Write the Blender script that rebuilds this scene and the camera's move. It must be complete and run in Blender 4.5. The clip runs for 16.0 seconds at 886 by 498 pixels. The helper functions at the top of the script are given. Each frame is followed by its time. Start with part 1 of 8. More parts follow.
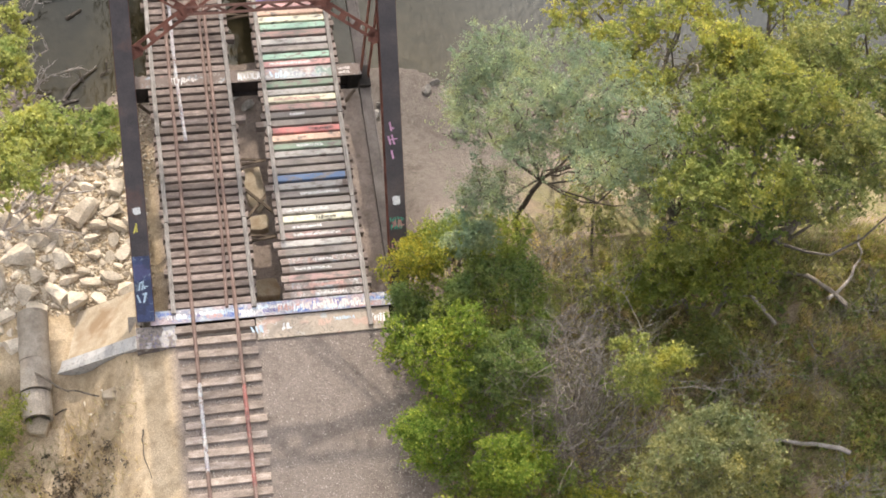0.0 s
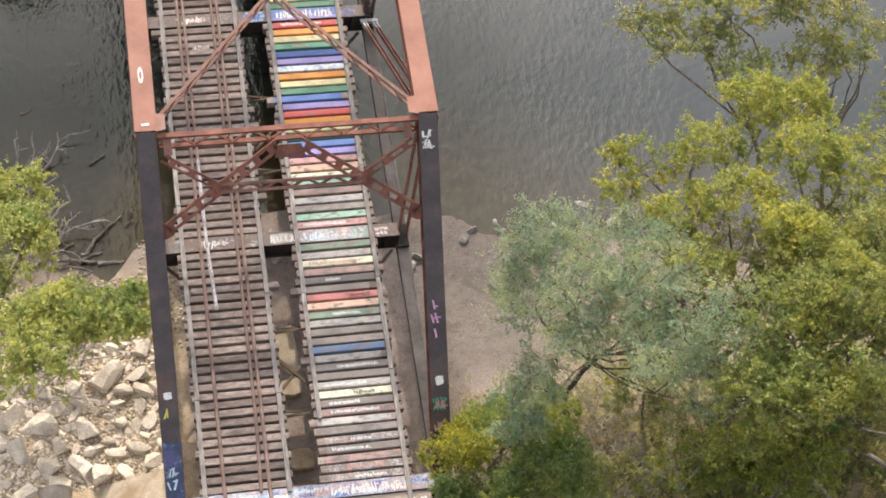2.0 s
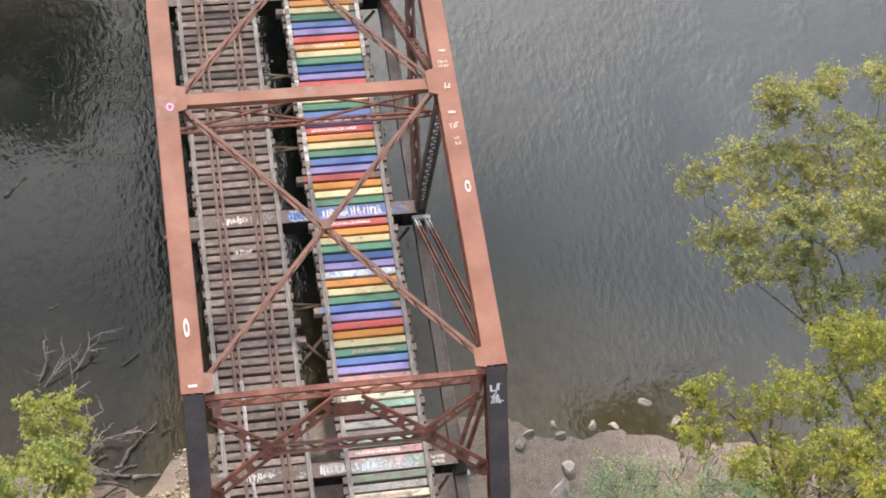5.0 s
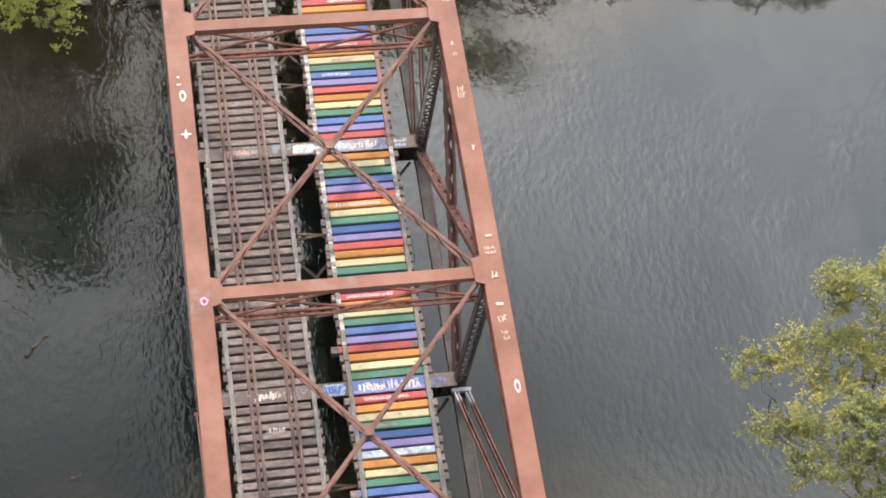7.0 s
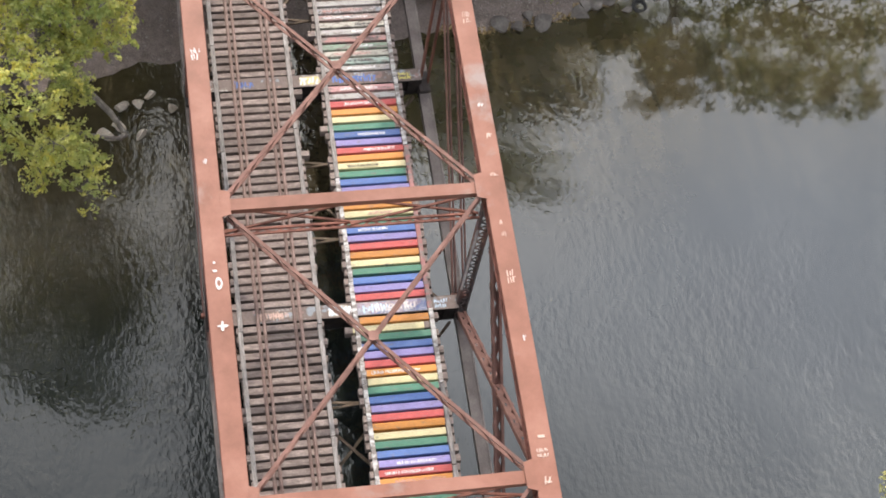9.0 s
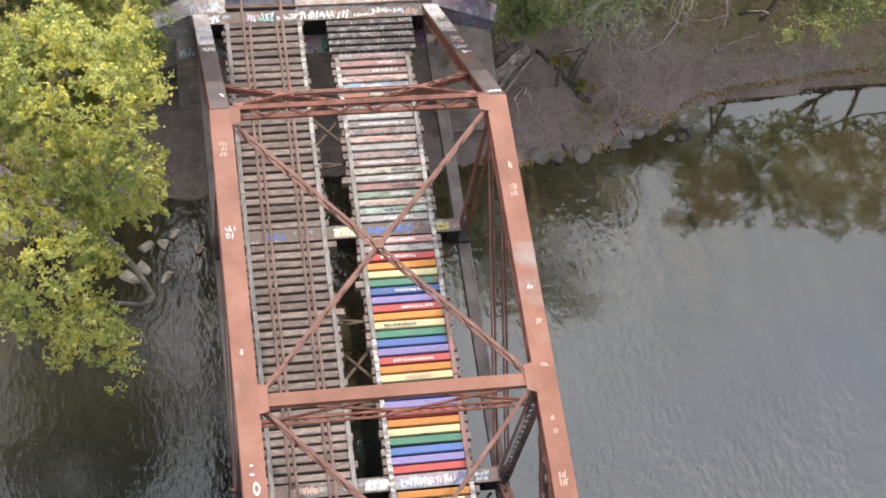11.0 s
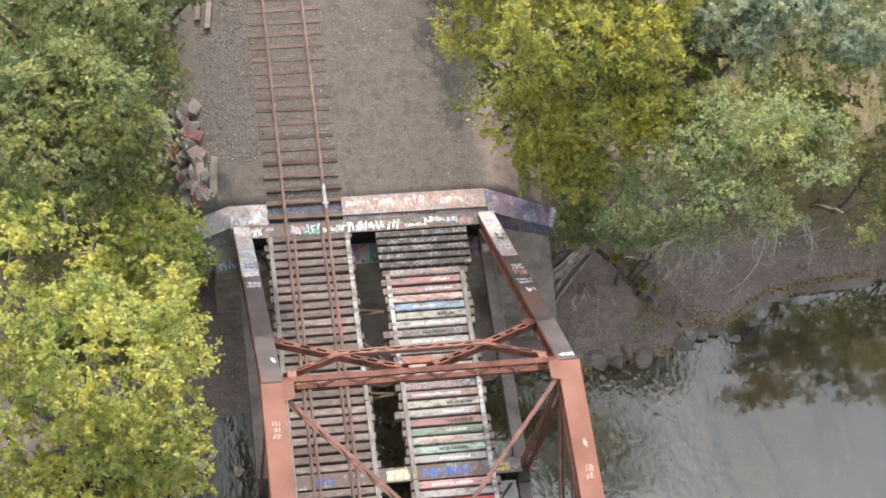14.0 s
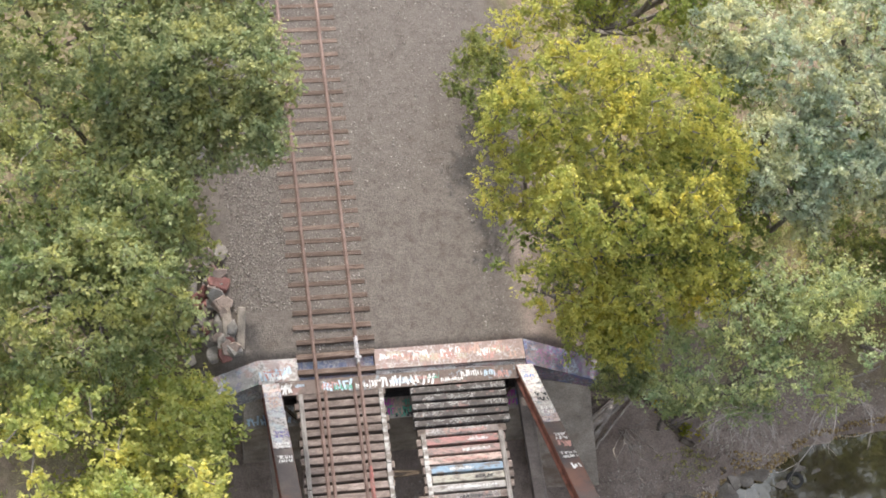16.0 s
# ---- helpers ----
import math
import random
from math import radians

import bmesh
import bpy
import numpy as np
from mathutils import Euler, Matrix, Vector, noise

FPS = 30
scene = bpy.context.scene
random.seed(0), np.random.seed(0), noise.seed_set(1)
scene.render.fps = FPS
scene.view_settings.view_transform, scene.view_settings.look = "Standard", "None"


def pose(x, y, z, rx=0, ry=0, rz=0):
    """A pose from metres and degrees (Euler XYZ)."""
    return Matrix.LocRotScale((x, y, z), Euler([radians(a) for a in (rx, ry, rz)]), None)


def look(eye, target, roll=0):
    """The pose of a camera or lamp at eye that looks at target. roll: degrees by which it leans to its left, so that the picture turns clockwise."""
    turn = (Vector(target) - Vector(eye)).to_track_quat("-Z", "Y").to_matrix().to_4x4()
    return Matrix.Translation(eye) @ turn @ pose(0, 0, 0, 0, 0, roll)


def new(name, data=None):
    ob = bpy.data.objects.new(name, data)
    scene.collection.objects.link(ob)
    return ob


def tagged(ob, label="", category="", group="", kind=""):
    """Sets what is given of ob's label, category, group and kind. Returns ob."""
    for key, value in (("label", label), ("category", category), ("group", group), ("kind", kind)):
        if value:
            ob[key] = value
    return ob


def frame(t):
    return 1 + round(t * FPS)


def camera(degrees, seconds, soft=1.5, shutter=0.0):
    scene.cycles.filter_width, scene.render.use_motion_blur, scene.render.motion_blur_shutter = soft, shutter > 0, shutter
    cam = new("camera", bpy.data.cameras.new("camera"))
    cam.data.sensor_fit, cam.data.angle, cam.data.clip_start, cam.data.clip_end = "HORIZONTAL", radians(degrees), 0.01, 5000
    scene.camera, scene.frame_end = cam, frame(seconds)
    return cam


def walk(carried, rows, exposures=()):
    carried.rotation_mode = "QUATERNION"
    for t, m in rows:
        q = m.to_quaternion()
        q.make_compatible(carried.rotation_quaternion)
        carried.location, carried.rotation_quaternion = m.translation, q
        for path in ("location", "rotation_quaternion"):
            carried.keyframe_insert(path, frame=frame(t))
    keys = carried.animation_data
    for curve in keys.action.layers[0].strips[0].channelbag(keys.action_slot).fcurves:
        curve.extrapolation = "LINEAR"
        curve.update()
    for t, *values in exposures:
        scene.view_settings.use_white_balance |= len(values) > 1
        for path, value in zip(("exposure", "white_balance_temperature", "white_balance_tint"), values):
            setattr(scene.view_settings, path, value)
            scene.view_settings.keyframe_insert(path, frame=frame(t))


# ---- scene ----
cam = camera(28.58, 16.0, 1.8)
PATH = [
    (0.0, look((-2.049, -26.110, 55.296), (7.081, -1.692, 6.867), 13.342)),
    (0.5, look((-2.194, -24.523, 55.236), (6.937, -0.095, 6.812), 13.346)),
    (1.0, look((-2.330, -22.943, 55.189), (6.817, 1.637, 6.845), 13.218)),
    (1.5, look((-2.457, -21.366, 55.155), (6.712, 3.477, 6.950), 13.117)),
    (2.0, look((-2.578, -19.792, 55.133), (6.576, 5.136, 6.969), 13.059)),
    (2.5, look((-2.694, -18.217, 55.121), (6.424, 6.678, 6.933), 13.128)),
    (3.0, look((-2.807, -16.640, 55.118), (6.293, 8.206, 6.902), 13.206)),
    (3.5, look((-2.918, -15.060, 55.124), (6.174, 9.696, 6.860), 13.310)),
    (4.0, look((-3.029, -13.474, 55.137), (6.061, 11.191, 6.826), 13.368)),
    (4.5, look((-3.140, -11.883, 55.156), (5.962, 12.675, 6.792), 13.375)),
    (5.0, look((-3.251, -10.283, 55.181), (5.866, 14.185, 6.775), 13.352)),
    (5.5, look((-3.365, -8.676, 55.211), (5.765, 15.759, 6.790), 13.322)),
    (6.0, look((-3.481, -7.060, 55.244), (5.648, 17.434, 6.853), 13.308)),
    (6.5, look((-3.600, -5.435, 55.281), (5.520, 19.201, 6.960), 13.290)),
    (7.0, look((-3.722, -3.800, 55.320), (5.387, 20.930, 7.045), 13.308)),
    (7.5, look((-3.848, -2.155, 55.362), (5.256, 22.589, 7.093), 13.386)),
    (8.0, look((-3.977, -0.502, 55.405), (5.113, 24.252, 7.139), 13.471)),
    (8.5, look((-4.109, 1.161, 55.449), (4.979, 25.917, 7.183), 13.557)),
    (9.0, look((-4.244, 2.832, 55.493), (4.828, 27.594, 7.228), 13.538)),
    (9.5, look((-4.381, 4.510, 55.538), (4.684, 29.266, 7.268), 13.605)),
    (10.0, look((-4.521, 6.195, 55.582), (4.544, 30.924, 7.298), 13.725)),
    (10.5, look((-4.661, 7.886, 55.626), (4.405, 32.565, 7.317), 13.870)),
    (11.0, look((-4.802, 9.581, 55.669), (4.267, 34.186, 7.323), 14.017)),
    (11.5, look((-4.942, 11.278, 55.711), (4.129, 35.785, 7.316), 14.139)),
    (12.0, look((-5.081, 12.976, 55.752), (3.992, 37.361, 7.296), 14.247)),
    (12.5, look((-5.216, 14.673, 55.792), (3.858, 38.955, 7.284), 14.341)),
    (13.0, look((-5.347, 16.366, 55.831), (3.726, 40.532, 7.264), 14.496)),
    (13.5, look((-5.471, 18.054, 55.868), (3.596, 42.108, 7.245), 14.556)),
    (14.0, look((-5.588, 19.733, 55.905), (3.476, 43.726, 7.251), 14.628)),
    (14.5, look((-5.695, 21.402, 55.940), (3.346, 45.310, 7.241), 14.691)),
    (15.0, look((-5.790, 23.056, 55.975), (3.226, 46.891, 7.234), 14.728)),
    (15.5, look((-5.871, 24.693, 56.009), (3.107, 48.425, 7.211), 14.885)),
    (16.0, look((-5.936, 26.309, 56.042), (2.993, 49.951, 7.192), 14.775)),
]
walk(cam, PATH, [(0.0, 1.5, 7000, 12), (1.5, 1.43, 6950, 13), (3.5, 1.32, 6750, 13), (9.0, 1.44, 6650, 13), (11.5, 1.51, 6600, 13), (16.0, 1.54, 6550, 11)])

# ---------------------------------------------------------------- light
SUN_ELEV = radians(29.0)
SUN_AZ = radians(-0.5)         # from +y towards +x
world = bpy.data.worlds.new("sky_world")
scene.world = world
world.use_nodes = True
wn = world.node_tree
sky = wn.nodes.new("ShaderNodeTexSky")
sky.sky_type = "NISHITA"
sky.sun_disc = False
sky.sun_elevation = SUN_ELEV
sky.sun_rotation = SUN_AZ
sky.air_density = 1.0
sky.dust_density = 3.0
sky.ozone_density = 1.0
haze = wn.nodes.new("ShaderNodeHueSaturation")   # thin high cloud takes most of the blue out of the sky
haze.inputs["Saturation"].default_value = 0.3
wn.links.new(sky.outputs[0], haze.inputs["Color"])
# broken cloud all over the sky: it spreads the sun's glow and is brightest overhead
sky_at = wn.nodes.new("ShaderNodeTexCoord")
spread = wn.nodes.new("ShaderNodeMapping")
spread.inputs["Scale"].default_value = (0.5, 0.5, 1.0)
wn.links.new(sky_at.outputs["Generated"], spread.inputs[0])
wn.links.new(spread.outputs[0], sky.inputs[0])
cloud = wn.nodes.new("ShaderNodeTexNoise")
cloud.inputs["Scale"].default_value = 3.2
cloud.inputs["Detail"].default_value = 7.0
cloud.inputs["Roughness"].default_value = 0.6
wn.links.new(sky_at.outputs["Generated"], cloud.inputs["Vector"])
cover = wn.nodes.new("ShaderNodeValToRGB")
cover.color_ramp.elements[0].position, cover.color_ramp.elements[0].color = 0.38, (0.80, 0.84, 0.90, 1)
cover.color_ramp.elements[1].position, cover.color_ramp.elements[1].color = 0.66, (1.50, 1.46, 1.40, 1)
wn.links.new(cloud.outputs["Fac"], cover.inputs[0])
clouded = wn.nodes.new("ShaderNodeMix")
clouded.data_type, clouded.blend_type = "RGBA", "MULTIPLY"
clouded.inputs[0].default_value = 1.0
wn.links.new(haze.outputs[0], clouded.inputs[6])
wn.links.new(cover.outputs[0], clouded.inputs[7])
up_part = wn.nodes.new("ShaderNodeSeparateXYZ")
wn.links.new(sky_at.outputs["Generated"], up_part.inputs[0])
steep = wn.nodes.new("ShaderNodeMath")
steep.operation = "POWER"
steep.use_clamp = True
steep.inputs[1].default_value = 3.6
wn.links.new(up_part.outputs["Z"], steep.inputs[0])
zenith = wn.nodes.new("ShaderNodeMapRange")
zenith.inputs["To Min"].default_value, zenith.inputs["To Max"].default_value = 0.36, 2.50
wn.links.new(steep.outputs[0], zenith.inputs["Value"])
overcast = wn.nodes.new("ShaderNodeMix")
overcast.data_type, overcast.blend_type = "RGBA", "MULTIPLY"
overcast.inputs[0].default_value = 1.0
wn.links.new(clouded.outputs[2], overcast.inputs[6])
wn.links.new(zenith.outputs[0], overcast.inputs[7])
wn.links.new(overcast.outputs[2], wn.nodes["Background"].inputs[0])
wn.nodes["Background"].inputs[1].default_value = 0.15
sun_data = bpy.data.lights.new("sun", "SUN")
sun_data.energy = 1.75
sun_data.angle = radians(0.6)
sun_data.color = (1.0, 0.93, 0.83)
sun = new("sun", sun_data)
sun_dir = Vector((math.sin(SUN_AZ) * math.cos(SUN_ELEV), math.cos(SUN_AZ) * math.cos(SUN_ELEV), math.sin(SUN_ELEV)))
sun.matrix_world = look(sun_dir * 200, (0, 0, 0))

# ---------------------------------------------------------------- materials
MATS = {}


def node(nt, kind, **inputs):
    n = nt.nodes.new(kind)
    for key, value in inputs.items():
        n.inputs[key.replace("_", " ")].default_value = value
    return n


def ramp(nt, fac, stops):
    r = nt.nodes.new("ShaderNodeValToRGB")
    nt.links.new(fac, r.inputs[0])
    e = r.color_ramp.elements
    while len(e) < len(stops):
        e.new(0.5)
    for el, (pos, col) in zip(e, stops):
        el.position = pos
        el.color = (*col, 1) if len(col) == 3 else col
    return r.outputs[0]


def mixc(nt, fac, a, b, mode="MIX"):
    m = nt.nodes.new("ShaderNodeMix")
    m.data_type = "RGBA"
    m.blend_type = mode
    for sock, v in ((m.inputs[0], fac), (m.inputs[6], a), (m.inputs[7], b)):
        if isinstance(v, bpy.types.NodeSocket):
            nt.links.new(v, sock)
        elif isinstance(v, (int, float)):
            sock.default_value = v
        else:
            sock.default_value = (*v, 1)
    return m.outputs[2]


def start(name, rough=0.8, metal=0.0, spec=0.4):
    m = bpy.data.materials.new(name)
    m.use_nodes = True
    nt = m.node_tree
    b = nt.nodes["Principled BSDF"]
    b.inputs["Roughness"].default_value = rough
    b.inputs["Metallic"].default_value = metal
    b.inputs["Specular IOR Level"].default_value = spec
    MATS[name] = m
    return m, nt, b


def coords(nt, stretch=(1, 1, 1)):
    tc = nt.nodes.new("ShaderNodeNewGeometry")
    mp = nt.nodes.new("ShaderNodeMapping")
    mp.inputs["Scale"].default_value = stretch
    nt.links.new(tc.outputs["Position"], mp.inputs[0])
    return mp.outputs[0]


def noise_tex(nt, vec, scale, detail=4.0, rough=0.6):
    n = node(nt, "ShaderNodeTexNoise", Scale=scale, Detail=detail, Roughness=rough)
    nt.links.new(vec, n.inputs["Vector"])
    return n.outputs["Fac"]


def bump(nt, b, height, strength, dist):
    k = node(nt, "ShaderNodeBump", Strength=strength, Distance=dist)
    nt.links.new(height, k.inputs["Height"])
    nt.links.new(k.outputs[0], b.inputs["Normal"])


def surface(name, dark, mid, light, scale=3.0, fine=30.0, rough=0.85, metal=0.0, spec=0.3, bumps=0.4, dist=0.02,
            stretch=(1, 1, 1), varied=0.25, stain=None, stain_at=0.62, grit=0.35):
    """A weathered surface: broad patches, fine grain, relief, and a shift of tone from object to object."""
    m, nt, b = start(name, rough, metal, spec)
    v = coords(nt, stretch)
    big = noise_tex(nt, v, scale, 5)
    small = noise_tex(nt, v, fine, 3, 0.7)
    col = ramp(nt, big, [(0.3, dark), (0.5, mid), (0.7, light)])
    grain = ramp(nt, small, [(0.3, (1 - grit,) * 3), (0.7, (1 + grit * 0.7,) * 3)])
    col = mixc(nt, 1.0, col, grain, "MULTIPLY")
    if stain:
        st = noise_tex(nt, v, scale * 0.45, 6, 0.65)
        f = ramp(nt, st, [(stain_at - 0.06, (0, 0, 0)), (stain_at + 0.06, (1, 1, 1))])
        col = mixc(nt, f, col, stain)
    if varied:
        oi = nt.nodes.new("ShaderNodeObjectInfo")
        tone = ramp(nt, oi.outputs["Random"], [(0.0, (1 - varied,) * 3), (1.0, (1 + varied,) * 3)])
        col = mixc(nt, 1.0, col, tone, "MULTIPLY")
    nt.links.new(col, b.inputs["Base Color"])
    bump(nt, b, small, bumps, dist)
    return m


def paint_on_wood(name, colour, wear=0.5):
    """Brushed paint, worn through to grey timber in streaks along the tie."""
    m, nt, b = start(name, 0.6, 0.0, 0.35)
    v = coords(nt, (1.0, 5.0, 5.0))
    grain = noise_tex(nt, v, 14.0, 4, 0.7)
    wood = ramp(nt, grain, [(0.3, (0.10, 0.085, 0.075)), (0.7, (0.27, 0.235, 0.21))])
    patch = noise_tex(nt, coords(nt, (1.0, 2.5, 1.0)), 2.3, 6, 0.7)
    oi = nt.nodes.new("ShaderNodeObjectInfo")
    tone = ramp(nt, oi.outputs["Random"], [(0.0, (0.8, 0.8, 0.8)), (1.0, (1.12, 1.12, 1.12))])
    tint = ramp(nt, noise_tex(nt, v, 6.0, 3), [(0.3, tuple(c * 0.82 for c in colour)), (0.7, tuple(min(1, c * 1.08 + 0.015) for c in colour))])
    tint = mixc(nt, 1.0, tint, tone, "MULTIPLY")
    f = ramp(nt, patch, [(wear - 0.05, (0, 0, 0)), (wear + 0.07, (1, 1, 1))])
    speck = ramp(nt, noise_tex(nt, coords(nt, (0.7, 2.0, 1.0)), 21.0, 3, 0.65), [(0.56, (0, 0, 0)), (0.68, (0.6, 0.6, 0.6))])
    nt.links.new(mixc(nt, speck, mixc(nt, f, tint, wood), wood), b.inputs["Base Color"])
    bump(nt, b, grain, 0.35, 0.01)
    return m


def graffiti(name, dark, light, colours, scale=2.2, fill=0.56, line=0.028, rough=0.7):
    """A weathered surface under many layers of sprayed fills and looping strokes."""
    m, nt, b = start(name, rough, 0.0, 0.35)
    v = coords(nt)
    grain = noise_tex(nt, v, 9.0, 4, 0.7)
    col = ramp(nt, grain, [(0.3, dark), (0.7, light)])
    for i, c in enumerate(colours):
        mp = nt.nodes.new("ShaderNodeMapping")
        mp.inputs["Location"].default_value = (3.7 * i + 1.3, 5.1 * i, 2.2 * i)
        nt.links.new(v, mp.inputs[0])
        gate = noise_tex(nt, mp.outputs[0], scale * 0.6, 2)
        edge = fill if i % 2 == 0 else fill - 0.07
        f = ramp(nt, gate, [(edge - 0.015, (0, 0, 0)), (edge + 0.015, (1, 1, 1))])
        if i % 2:
            n = noise_tex(nt, mp.outputs[0], scale * 2.6, 1.5, 0.45)
            d = nt.nodes.new("ShaderNodeMath")
            d.operation = "SUBTRACT"
            d.inputs[1].default_value = 0.5
            nt.links.new(n, d.inputs[0])
            e = nt.nodes.new("ShaderNodeMath")
            e.operation = "ABSOLUTE"
            nt.links.new(d.outputs[0], e.inputs[0])
            f = mixc(nt, 1.0, f, ramp(nt, e.outputs[0], [(line, (1, 1, 1)), (line + 0.012, (0, 0, 0))]), "MULTIPLY")
        k = nt.nodes.new("ShaderNodeMath")
        k.operation = "MULTIPLY"
        k.inputs[1].default_value = 0.38 if i % 2 == 0 else 0.45
        nt.links.new(f, k.inputs[0])
        col = mixc(nt, k.outputs[0], col, c)
    worn = ramp(nt, noise_tex(nt, v, 22.0, 3, 0.7), [(0.3, (0.78, 0.78, 0.78)), (0.7, (1.12, 1.12, 1.12))])
    nt.links.new(mixc(nt, 1.0, col, worn, "MULTIPLY"), b.inputs["Base Color"])
    bump(nt, b, grain, 0.2, 0.006)
    return m


def leaf_mat(name, dark, mid, light, clump=0.5):
    m, nt, b = start(name, 0.7, 0.0, 0.15)
    g = nt.nodes.new("ShaderNodeNewGeometry")
    lo, hi = tuple(0.65 * a + 0.35 * b for a, b in zip(dark, mid)), tuple(0.3 * a + 0.7 * b for a, b in zip(mid, light))
    col = ramp(nt, g.outputs["Random Per Island"], [(0.0, lo), (0.45, mid), (1.0, hi)])
    big = noise_tex(nt, coords(nt), clump, 3)
    tone = ramp(nt, big, [(0.32, (0.72, 0.82, 0.80)), (0.5, (1, 1, 1)), (0.7, (1.22, 1.13, 0.90))])
    col = mixc(nt, 1.0, col, tone, "MULTIPLY")
    tuft = ramp(nt, noise_tex(nt, coords(nt), 1.9, 2), [(0.34, (0.78, 0.86, 0.88)), (0.5, (1, 1, 1)), (0.66, (1.2, 1.12, 0.92))])
    col = mixc(nt, 1.0, col, tuft, "MULTIPLY")
    nt.links.new(col, b.inputs["Base Color"])
    # light that shines through the blades
    tr = nt.nodes.new("ShaderNodeBsdfTranslucent")
    nt.links.new(col, tr.inputs[0])
    mx = nt.nodes.new("ShaderNodeMixShader")
    mx.inputs[0].default_value = 0.58
    nt.links.new(b.outputs[0], mx.inputs[1])
    nt.links.new(tr.outputs[0], mx.inputs[2])
    nt.links.new(mx.outputs[0], nt.nodes["Material Output"].inputs[0])
    return m


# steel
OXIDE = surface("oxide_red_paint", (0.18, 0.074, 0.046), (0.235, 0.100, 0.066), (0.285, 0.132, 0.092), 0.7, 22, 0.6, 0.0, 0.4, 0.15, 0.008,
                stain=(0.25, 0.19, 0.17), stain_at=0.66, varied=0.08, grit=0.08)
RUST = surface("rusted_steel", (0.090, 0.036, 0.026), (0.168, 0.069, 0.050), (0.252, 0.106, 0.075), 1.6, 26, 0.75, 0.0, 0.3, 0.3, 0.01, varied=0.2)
LACE = surface("faded_red_steel", (0.135, 0.07, 0.055), (0.195, 0.10, 0.078), (0.27, 0.145, 0.115), 1.6, 26, 0.7, 0.0, 0.3, 0.25, 0.01, varied=0.15)
DARKSTEEL = surface("dark_weathered_cover_plate", (0.045, 0.038, 0.042), (0.07, 0.058, 0.06), (0.11, 0.085, 0.08), 0.9, 24, 0.5, 0.0, 0.45, 0.2, 0.008,
                    stain=(0.14, 0.075, 0.06), stain_at=0.6, varied=0.08)
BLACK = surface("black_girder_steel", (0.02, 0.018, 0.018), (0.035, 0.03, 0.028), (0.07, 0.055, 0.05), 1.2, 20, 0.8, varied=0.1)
GREYSTEEL = surface("grey_brown_bottom_chord", (0.10, 0.085, 0.075), (0.16, 0.135, 0.12), (0.22, 0.19, 0.17), 1.1, 22, 0.75, varied=0.1)
RAIL = surface("rusted_rail", (0.12, 0.077, 0.062), (0.18, 0.120, 0.101), (0.25, 0.175, 0.152), 2.2, 40, 0.55, 0.25, 0.4, 0.2, 0.004, varied=0.1)
REDBLOCK = surface("worn_red_paint_on_concrete", (0.15, 0.085, 0.075), (0.22, 0.10, 0.09), (0.28, 0.16, 0.14), 2.4, 20, 0.85, 0, 0.25, 0.4, 0.01,
                   stain=(0.30, 0.25, 0.22), stain_at=0.6)
# timber
BEDTIE = surface("brown_bedded_tie", (0.09, 0.062, 0.05), (0.155, 0.112, 0.092), (0.24, 0.185, 0.155), 5.0, 28, 0.9, 0.0, 0.2, 0.6, 0.015, (0.35, 3, 3), varied=0.25)
TIE = surface("weathered_tie", (0.138, 0.110, 0.097), (0.221, 0.177, 0.156), (0.325, 0.269, 0.240), 5.0, 28, 0.9, 0.0, 0.2, 0.5, 0.01, (0.5, 1.6, 1.6), varied=0.3)
OLDTIE = surface("split_pale_tie", (0.19, 0.152, 0.128), (0.29, 0.237, 0.203), (0.41, 0.345, 0.305), 3.4, 26, 0.9, 0.0, 0.2, 0.6, 0.015, (0.6, 1.5, 1.5), varied=0.3)
TIMBER = surface("grey_guard_timber", (0.16, 0.145, 0.135), (0.25, 0.23, 0.215), (0.36, 0.335, 0.315), 6.0, 30, 0.9, 0.0, 0.2, 0.6, 0.012, (3, 0.35, 3), varied=0.15,
                 stain=(0.42, 0.40, 0.38), stain_at=0.64)
TIMBERWHITE = paint_on_wood("white_painted_timber", (0.55, 0.54, 0.52), 0.48)
TIMBERBLUE = paint_on_wood("pale_blue_painted_timber", (0.30, 0.37, 0.46), 0.55)
TIMBERRED = paint_on_wood("red_painted_timber", (0.36, 0.15, 0.14), 0.5)
